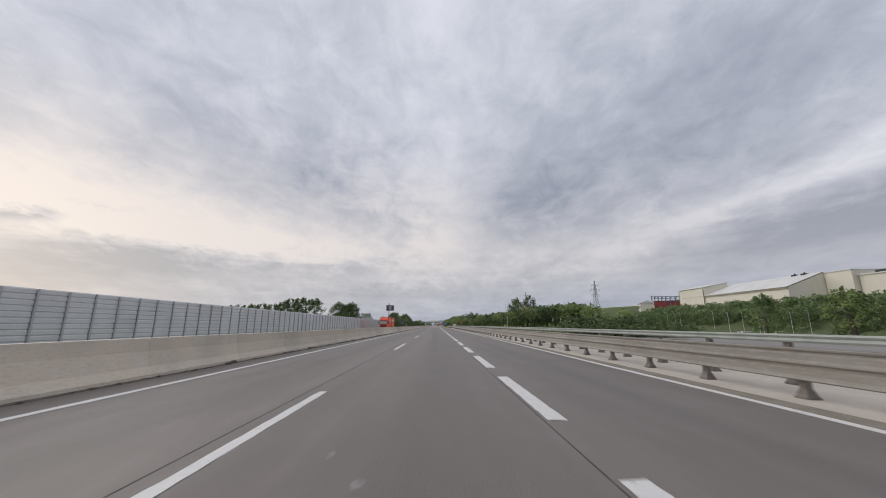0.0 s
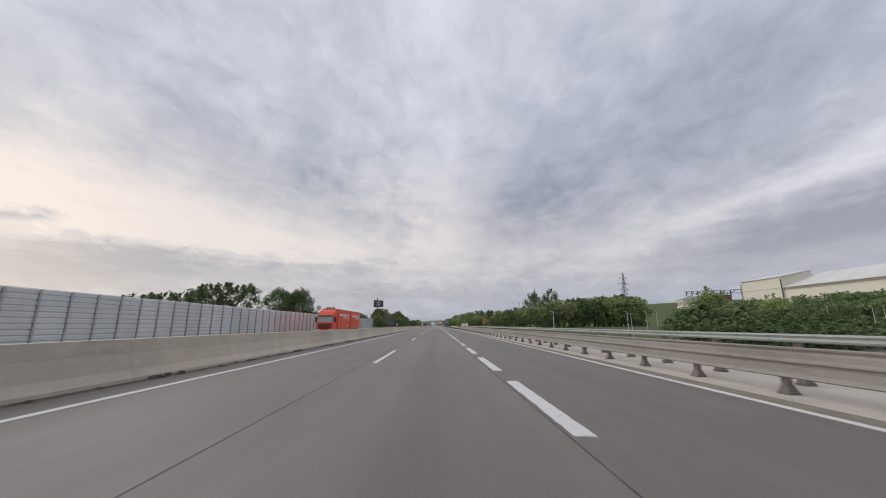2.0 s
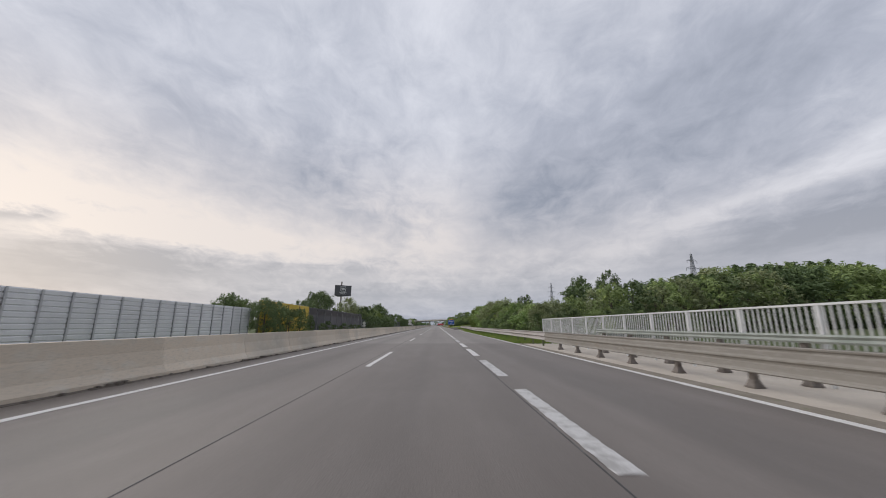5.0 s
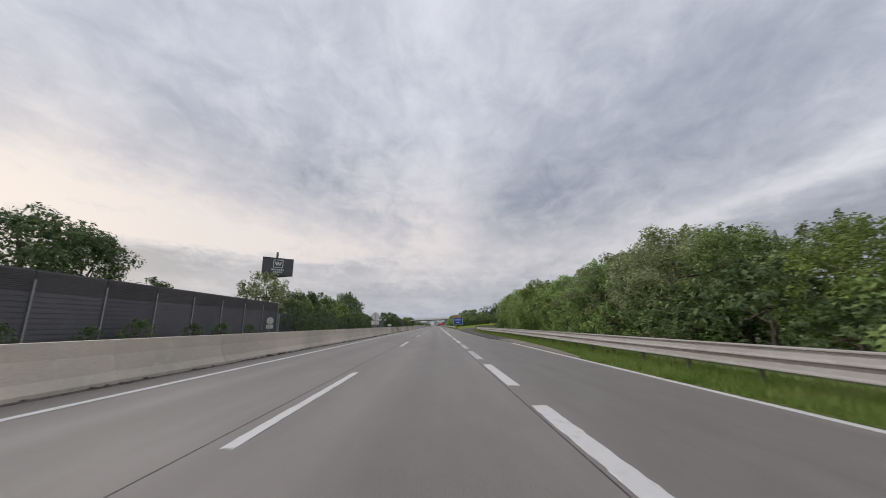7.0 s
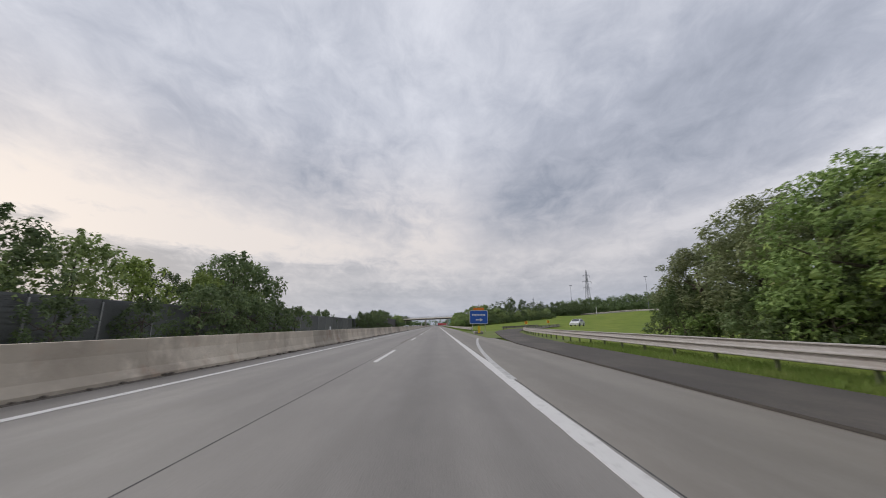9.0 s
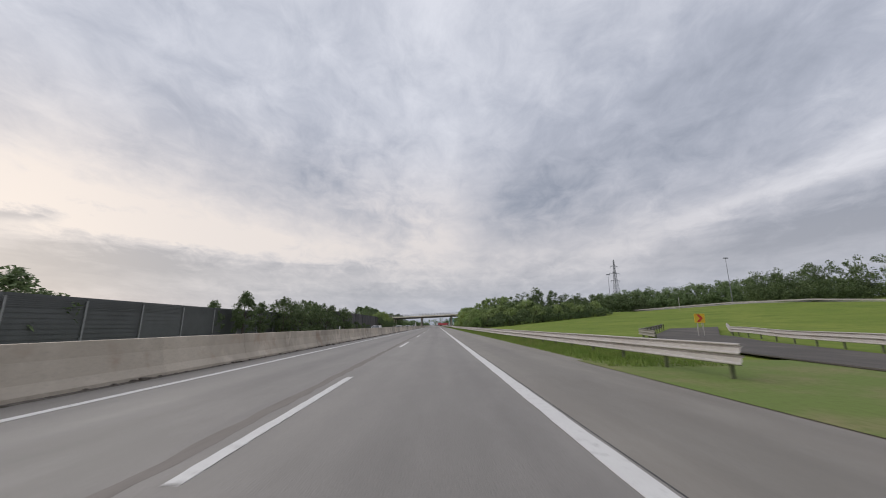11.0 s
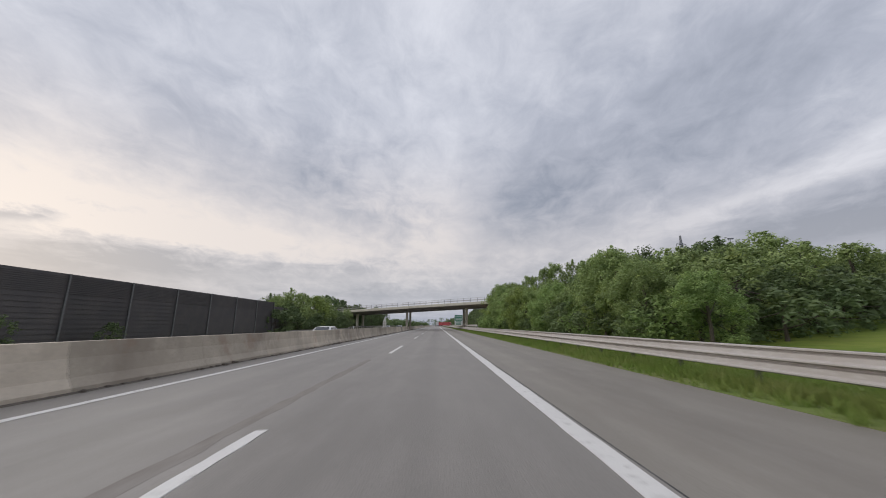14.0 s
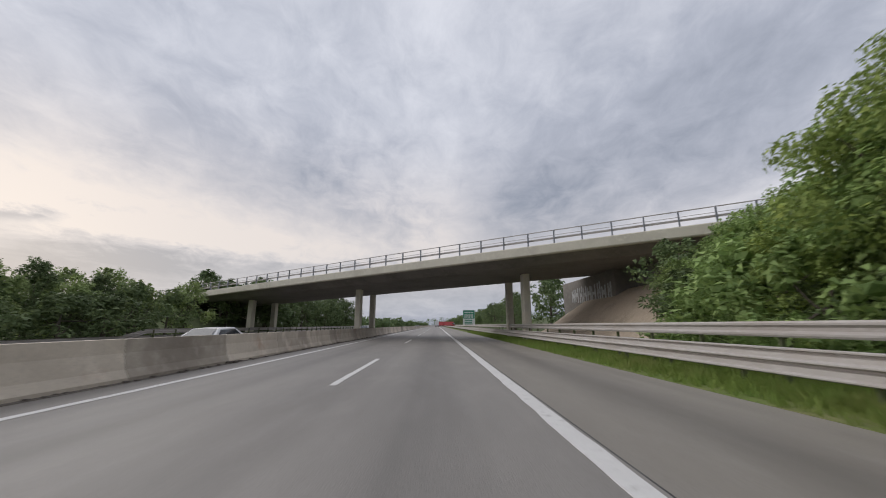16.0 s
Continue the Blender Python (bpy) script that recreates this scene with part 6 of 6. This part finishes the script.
                box(bm, 1.276, 1.276 + d, y0 + a0, y0 + a1, zc - hh / 2, zc + hh / 2)
                part("printed_word", bm, M["truck_white"], body, "white print as a plain bar")
            bm = bmesh.new()
            ring(bm, 1.276, y0 + 6.6, 2.98, 0.42, 0.56, d)
            box(bm, 1.276, 1.276 + d, y0 + 6.1, y0 + 7.1, 3.05, 3.17)
            box(bm, 1.276, 1.276 + d, y0 + 6.2, y0 + 7.0, 2.78, 2.9)
            part("emblem", bm, M["truck_white"], body, "white round emblem")
        bm = bmesh.new()
        box(bm, -0.5, 0.5, y0 + 0.1, y1 - 0.1, 0.7, 1.0)
        box(bm, -1.2, 1.2, y1 - 0.2, y1 - 0.05, 0.5, 0.62)
        for s in (-1, 1):
            box(bm, s * 1.16 - 0.03, s * 1.16 + 0.03, y0 + 2.4, y1 - 3.2, 0.45, 0.58)
            box(bm, s * 1.16 - 0.03, s * 1.16 + 0.03, y0 + 2.4, y1 - 3.2, 0.72, 0.85)
        part("chassis", bm, M["dark"], body)
        bm = bmesh.new()
        for s in (-1, 1):
            box(bm, s * 1.0 - 0.16, s * 1.0 + 0.16, y1 - 0.04, y1 + 0.02, 0.7, 0.85)
        part("tail_light", bm, M["lamp_red"], body)
    bm = bmesh.new()
    rod(bm, (0, 10.1, 0.75), (0, 11.6, 0.75), 0.07)
    part("drawbar", bm, M["dark"], t)
    for yy in (1.3, 7.6, 8.9, 12.4, 15.9, 17.2):
        for s in (-1, 1):
            wheel(t, TRUCK_WHEEL, s * 1.06, yy, 0.5)
    return t


road_train(-16.9, 114.5, "orange-red lorry with drawbar trailer and white print")
road_train(14.6, 800, "crimson lorry standing across the lanes far ahead", "truck_crimson", False, turn=52)
road_train(0.2, 760, "white lorry far down the motorway", "car_white", False, 180)


def car(x, y, turn, paint, label, z=0.0):
    t = thing("car", pose(x, y, z - (0.3 if x < -7.5 else 0), 0, 0, turn), label, "car", "cars")
    # body: lengthwise profile lofted with a narrower cabin
    prof = [(-2.1, 0.35, 0.62), (-2.15, 0.62, 0.80), (-1.2, 0.93, 0.86), (-0.45, 1.38, 0.66), (0.9, 1.44, 0.66), (1.75, 1.02, 0.80), (2.1, 0.95, 0.82), (2.16, 0.5, 0.78)]
    bm = bmesh.new()
    top, sill, bot = [], [], []
    for yy, z1, w in prof:
        top.append([bm.verts.new((s * w, yy, z1)) for s in (-1, 1)])
        zz = min(z1, 0.88)
        sill.append([bm.verts.new((s * max(w, 0.84), yy, zz - 0.02)) for s in (-1, 1)])
        bot.append([bm.verts.new((s * 0.82, yy, 0.25)) for s in (-1, 1)])
    for i in range(len(prof) - 1):
        bm.faces.new((top[i][0], top[i][1], top[i + 1][1], top[i + 1][0]))
        bm.faces.new((bot[i][0], bot[i][1], bot[i + 1][1], bot[i + 1][0]))
        for s in (0, 1):
            bm.faces.new((top[i][s], top[i + 1][s], sill[i + 1][s], sill[i][s]))
            bm.faces.new((sill[i][s], sill[i + 1][s], bot[i + 1][s], bot[i][s]))
    for i in (0, -1):
        bm.faces.new((top[i][0], top[i][1], sill[i][1], sill[i][0]))
        bm.faces.new((sill[i][0], sill[i][1], bot[i][1], bot[i][0]))
    bmesh.ops.recalc_face_normals(bm, faces=bm.faces[:])
    bmesh.ops.bevel(bm, geom=bm.edges[:], offset=0.03, segments=1, affect="EDGES")
    body = part("body", bm, M[paint], t)
    for s in (-1, 1):
        bm = bmesh.new()
        bm.faces.new([bm.verts.new(p) for p in ((s * 0.86, -0.9, 0.95), (s * 0.86, 1.4, 0.97), (s * 0.70, 0.85, 1.36), (s * 0.70, -0.42, 1.32))])
        thicken(bm, 0.02)
        part("side_window", bm, M["glass"], body)
    for pts in (((-0.66, -1.12, 0.98), (0.66, -1.12, 0.98), (0.56, -0.5, 1.36), (-0.56, -0.5, 1.36)), ((-0.62, 1.68, 1.08), (0.62, 1.68, 1.08), (0.55, 0.98, 1.42), (-0.55, 0.98, 1.42))):
        bm = bmesh.new()
        bm.faces.new([bm.verts.new((p[0], p[1] + (-0.04 if p[1] < 0 else 0.04), p[2] + 0.02)) for p in pts])
        thicken(bm, 0.02)
        part("windscreen", bm, M["glass"], body)
    for s in (-1, 1):
        bm = bmesh.new()
        box(bm, s * 0.66 - 0.14, s * 0.66 + 0.14, 2.08, 2.18, 0.66, 0.84)
        part("tail_light", bm, M["lamp_red"], body)
        for yy in (-1.3, 1.3):
            wheel(t, CAR_WHEEL, s * 0.80, yy, 0.32)
    return t


car(-10.6, 403, 0, "car_white", "white car in the fast lane behind the barrier")
car(-10.4, 438.5, 0, "car_white", "white saloon on the oncoming carriageway")
car(-10.0, 466, 0, "car_white", "white car on the oncoming carriageway behind the barrier")
car(-11.2, 514.5, 0, "car_white", "white hatchback near the bridge on the oncoming carriageway")
car(-13.6, 566, 0, "car_silver", "silver car on the oncoming carriageway")
car(27.5, 346, -38, "car_white", "white car on the exit ramp", z=1.0)
for i, (x, y, c) in enumerate(((-0.4, 830, "car_white"), (-4.0, 880, "car_silver"), (-11, 700, "car_white"), (-13.8, 760, "car_silver"))):
    car(x, y, 180 if x > -7 else 0, c, "car far down the motorway")

# signs -------------------------------------------------------------------------------


def plate(bm, w, h, z, r=0.06, y=0.0, d=0.03):
    """Upright plate in the x-z plane with clipped corners."""
    pts = [(-w / 2 + r, z), (w / 2 - r, z), (w / 2, z + r), (w / 2, z + h - r), (w / 2 - r, z + h), (-w / 2 + r, z + h), (-w / 2, z + h - r), (-w / 2, z + r)]
    f = [bm.verts.new((p[0], y, p[1])) for p in pts]
    b = [bm.verts.new((p[0], y + d, p[1])) for p in pts]
    bm.faces.new(f)
    bm.faces.new(b[::-1])
    for i in range(8):
        j = (i + 1) % 8
        bm.faces.new((f[i], b[i], b[j], f[j]))
    bmesh.ops.recalc_face_normals(bm, faces=bm.faces[:])


def posts(parent, xs, h, r=0.05, y=0.07, mat="galv"):
    for x in xs:
        bm = bmesh.new()
        rod(bm, (x, y, -0.4), (x, y, h), r, r, 10)
        part("post", bm, M[mat], parent)


# blue exit sign on the gore
t = thing("exit_sign", pose(7.45, 339.5, height(7.45, 339.5), 0, 0, 0), "blue exit sign with white border and arrow on posts", "road sign")
posts(t, (-1.1, 1.1), 3.7)
bm = bmesh.new(); plate(bm, 3.25, 2.35, 1.55, 0.15); face = part("panel", bm, M["white"], t)
bm = bmesh.new(); plate(bm, 3.10, 2.20, 1.625, 0.13, -0.006, 0.004); part("blue_field", bm, M["sign_blue"], face)
bm = bmesh.new()
for i in range(9):
    box(bm, -1.2 + i * 0.27, -1.2 + i * 0.27 + 0.19, -0.016, -0.008, 2.95, 3.26)
part("printed_name", bm, M["white"], face, "white print in plain bars")
bm = bmesh.new()
box(bm, -0.55, 0.35, -0.016, -0.008, 2.16, 2.34)
bm.faces.new([bm.verts.new(p) for p in ((0.2, -0.016, 1.95), (0.75, -0.016, 2.25), (0.2, -0.016, 2.55))])
part("arrow", bm, M["white"], face)
bm = bmesh.new(); plate(bm, 1.9, 0.42, 3.95, 0.05, 0.0, 0.03); part("top_plate", bm, M["sign_orange"], t, "orange strip above the sign")
# yellow crash cushion at the nose
t = thing("crash_cushion", pose(5.9, 326, 0.0), "yellow marker boards at the exit nose", "crash cushion")
for x in (-0.55, 0.0, 0.55):
    bm = bmesh.new()
    plate(bm, 0.34, 1.0, 0.15, 0.04, abs(x) * 0.4, 0.05)
    part("board", bm, M["sign_yellow"], t)
bm = bmesh.new()
box(bm, -0.6, 0.6, 0.1, 2.2, 0.0, 0.4, bevel=0.08)
part("body", bm, M["galv_old"], t)

# round sign seen from behind, on the barrier
t = thing("round_sign", pose(-8.0, 259.5, 0), "grey backs of a round sign and plate", "road sign")
posts(t, (0.0,), 2.9, 0.04, -0.05)
bm = bmesh.new()
rod(bm, (0, 0, 2.36), (0, 0.03, 2.36), 0.5, 0.5, 28)
part("disc", bm, M["grey_sign"], t)
bm = bmesh.new(); plate(bm, 1.0, 0.52, 1.3); part("plate", bm, M["grey_sign"], t)
t = thing("round_sign", pose(-21.75, 259.8, -0.4), "grey backs of a round sign and plate by the wall", "road sign")
posts(t, (0.0,), 2.6, 0.04, -0.05)
bm = bmesh.new()
rod(bm, (0, 0, 2.2), (0, 0.03, 2.2), 0.45, 0.45, 28)
part("disc", bm, M["grey_sign"], t)
bm = bmesh.new(); plate(bm, 0.9, 0.5, 1.2); part("plate", bm, M["grey_sign"], t)
# board on the barrier further on
t = thing("small_sign", pose(-8.4, 277, 0), "small pale sign plate above the barrier", "road sign")
posts(t, (0.0,), 1.5, 0.03, 0.05)
bm = bmesh.new(); plate(bm, 0.7, 0.3, 1.08); part("plate", bm, M["grey_sign"], t)
# house-shaped sign back before the bridge
t = thing("arrow_sign", pose(-9.35, 498.6, 0) @ Matrix.Diagonal((0.74, 0.74, 0.74, 1)), "grey back of a tall pointed sign on a post", "road sign")
posts(t, (0.0,), 2.6, 0.045, -0.05)
for z, h in ((1.25, 0.52), (1.80, 0.46)):
    bm = bmesh.new()
    plate(bm, 0.84, h, z, 0.04)
    part("lower_plate", bm, M["grey_sign"], t)
bm = bmesh.new()
pts = [(-0.42, 2.30), (0.42, 2.30), (0.36, 2.75), (0.06, 3.3), (-0.06, 3.3), (-0.36, 2.75)]
f = [bm.verts.new((p[0], 0, p[1])) for p in pts]
bm.faces.new(f)
thicken(bm, 0.03)
part("plate", bm, M["grey_sign"], t)
# green sign beyond the bridge
t = thing("direction_sign", pose(11.6, 626, -0.05), "green and white direction sign beyond the bridge", "road sign")
posts(t, (-1.4, 1.4), 6.6, 0.07)
bm = bmesh.new(); plate(bm, 4.3, 5.4, 1.2, 0.15); face = part("panel", bm, M["white"], t)
bm = bmesh.new(); plate(bm, 4.1, 2.9, 3.55, 0.12, -0.006, 0.004); part("green_field", bm, M["sign_green"], face)
bm = bmesh.new()
for z in (5.5, 4.6, 3.9):
    for i in range(6):
        box(bm, -1.6 + i * 0.55, -1.6 + i * 0.55 + 0.4, -0.015, -0.008, z, z + 0.42)
part("printed_name", bm, M["white"], face, "white print in plain bars")
bm = bmesh.new()
for z in (2.8, 2.1, 1.5):
    box(bm, -1.5, 1.2, -0.006, -0.001, z, z + 0.35)
part("printed_lines", bm, M["sign_green"], face, "green print in plain bars")
# orange warning sign on the right
t = thing("warning_sign", pose(8.3, 123.5, -0.1), "orange works sign on a grey post", "road sign")
posts(t, (0.0,), 2.6, 0.04)
bm = bmesh.new(); plate(bm, 0.58, 0.58, 1.88, 0.08); face = part("plate", bm, M["sign_orange"], t)
bm = bmesh.new(); plate(bm, 0.2, 0.2, 2.07, 0.04, -0.012, 0.008); part("symbol", bm, M["dark"], face)
# chevron boards on the bend of the exit road
for x, y, zc in ((33.8, 385, 2.25), (23.6, 371, 1.85)):
    z0 = height(x, y)
    t = thing("chevron_board", pose(x, y, z0, 0, 0, -20), "yellow chevron board with red arrow on the exit bend", "road sign", "chevron boards")
    posts(t, (-0.22, 0.22), zc - z0 + 0.35, 0.03)
    bm = bmesh.new(); plate(bm, 0.8, 0.8, zc - z0 - 0.4, 0.04); face = part("panel", bm, M["sign_yellow"], t)
    bm = bmesh.new()
    c = zc - z0
    pts = [(-0.26, c - 0.34), (-0.02, c - 0.34), (0.26, c), (-0.02, c + 0.34), (-0.26, c + 0.34), (0.02, c)]
    bm.faces.new([bm.verts.new((p[0], -0.008, p[1])) for p in pts])
    part("chevron", bm, M["sign_red"], face)
# tall white panel on the meadow ramp
t = thing("ramp_sign", pose(81.6, 458.5, height(81.6, 458.5), 0, 0, 55), "tall white sign panel beside the ramp", "road sign")
posts(t, (-0.5, 0.5), 4.2, 0.06)
bm = bmesh.new(); plate(bm, 1.5, 3.3, 1.0, 0.08); part("panel", bm, M["white"], t)
# ramp rails on the meadow
ramp_path = [(x, y, height(x, y) + 0.1) for x, y in ((122, 425), (115, 447), (107, 470), (100, 490), (95, 512), (90, 535))]
guardrail(ramp_path, 427, 4.0, "pale guardrail of the upper ramp", posts=True, group="guardrails")
guardrail([(along(EXIT_L, y) - 0.9, y, height(along(EXIT_L, y) - 0.9, y)) for y in steps(366, 390, 8)], 366.5, 2.33, "weathered guardrail on the bend of the exit road", mat="galv_old", group="guardrails")
bm = bmesh.new()
rows = [(bm.verts.new((x + 1, y, z + 0.05)), bm.verts.new((x + 9, y + 3, height(x + 9, y + 3) + 0.15))) for x, y, z in ramp_path]
for a, b in zip(rows, rows[1:]):
    bm.faces.new((a[0], a[1], b[1], b[0]))
tagged(part("upper_ramp", bm, M["pavement"]), "pale concrete ramp along the top of the meadow", "road", kind="structure")

# three-sided advertising board on a mast
t = thing("advertising_board", pose(-38.6, 298.2, 0, 0, 0, 34.6), "dark grey three-sided box sign with white emblem on a mast", "billboard")


def prism(bm, side, z0, z1):
    """Upright prism on a triangle with one face along x."""
    pts = [Vector((-side / 2, 0, 0)), Vector((side / 2, 0, 0)), Vector((0, side * 0.866, 0))]
    low, high = ([bm.verts.new(p + Vector((0, 0, z))) for p in pts] for z in (z0, z1))
    bm.faces.new(low[::-1]); bm.faces.new(high)
    for k in range(3):
        bm.faces.new((low[k], low[(k + 1) % 3], high[(k + 1) % 3], high[k]))


bm = bmesh.new()
rod(bm, (0, 2.03, -0.6), (0, 2.03, 19.0), 0.34, 0.26, 14)
part("mast", bm, M["galv_dark"], t)
bm = bmesh.new()
prism(bm, 7.05, 13.05, 17.2)
bmesh.ops.bevel(bm, geom=bm.edges[:], offset=0.04, segments=1, affect="EDGES")
face = part("box_body", bm, M["board_grey"], t)
for z in (12.99, 17.15):
    bm = bmesh.new()
    prism(bm, 7.15, z, z + 0.11)
    bmesh.ops.translate(bm, verts=bm.verts[:], vec=(0, -0.03, 0))
    part("edge_trim", bm, M["dark"], face)
bm = bmesh.new()
for x0, x1, z0, z1 in ((-1.12, 1.12, 16.66, 16.82), (-1.12, 1.12, 14.84, 15.0), (-1.12, -0.96, 15.0, 16.66), (0.96, 1.12, 15.0, 16.66)):
    box(bm, x0, x1, -0.02, -0.004, z0, z1)
part("emblem_border", bm, M["white"], face)
bm = bmesh.new()
for x0, x1 in ((-0.66, -0.30), (-0.06, -0.30), (-0.06, 0.30), (0.66, 0.30)):
    bm.faces.new([bm.verts.new(p) for p in ((x0 - 0.15, -0.02, 16.3), (x0 + 0.15, -0.02, 16.3), (x1 + 0.15, -0.02, 15.35), (x1 - 0.15, -0.02, 15.35))])
thicken(bm, 0.012)
part("emblem", bm, M["white"], face, "white zigzag emblem")
bm = bmesh.new()
for z, n in ((14.16, 7), (13.6, 5)):
    for i in range(n):
        x = -n * 0.21 + i * 0.42
        box(bm, x + 0.04, x + 0.33, -0.02, -0.004, z + 0.04, z + 0.36)
part("printed_name", bm, M["white"], face, "white print in plain bars")

# delineators on the barrier
for i in range(8):
    t = thing("delineator", pose(-7.22, 300 + i * 33.0, 0.93), "small pale delineator on the concrete barrier", "delineator", "delineators")
    bm = bmesh.new()
    box(bm, -0.03, 0.03, -0.05, 0.05, 0.0, 0.22, bevel=0.01)
    part("body", bm, M["white"], t)

# grass tufts on the verges -------------------------------------------------------------


def tufts(name, n, place, label, hmin, hmax):
    rnd = random.Random(n)
    vs, fs = [], []
    for _ in range(n):
        x, y, z = place(rnd)
        for _ in range(4):
            a, h = rnd.uniform(0, math.tau), rnd.uniform(hmin, hmax)
            w = 0.012 + 0.02 * rnd.random()
            dx, dy = math.cos(a), math.sin(a)
            lx, ly = rnd.uniform(-0.5, 0.5) * h, rnd.uniform(-0.5, 0.5) * h
            ox, oy = x + rnd.uniform(-0.08, 0.08), y + rnd.uniform(-0.08, 0.08)
            i = len(vs)
            vs += [(ox - dx * w, oy - dy * w, z), (ox + dx * w, oy + dy * w, z), (ox + lx, oy + ly, z + h)]
            fs.append((i, i + 1, i + 2))
    me = bpy.data.meshes.new(name)
    me.from_pydata(vs, [], fs)
    me.materials.append(M["blade"])
    tagged(new(name, me), label, "grass", kind="stuff")


def verge_a(rnd):
    y = rnd.uniform(176, 300)
    edge = 5.52 if y < 226 else along(EXIT_R, y) + 0.06
    return edge + rnd.random() ** 1.3 * 2.6, y, -0.04


def verge_b(rnd):
    return 5.36 + rnd.random() * 3.6, rnd.uniform(350, 560), -0.04


def verge_c(rnd):
    return 6.2 + rnd.gauss(0, 0.16), rnd.uniform(352, 560), -0.04


tufts("verge_grass_blades", 26000, verge_a, "tufts of grass along the exit lane", 0.08, 0.30)
tufts("verge_grass_blades", 34000, verge_b, "tufts of grass along the shoulder", 0.08, 0.30)
tufts("rail_grass_blades", 20000, verge_c, "long grass round the posts of the guardrail", 0.16, 0.40)
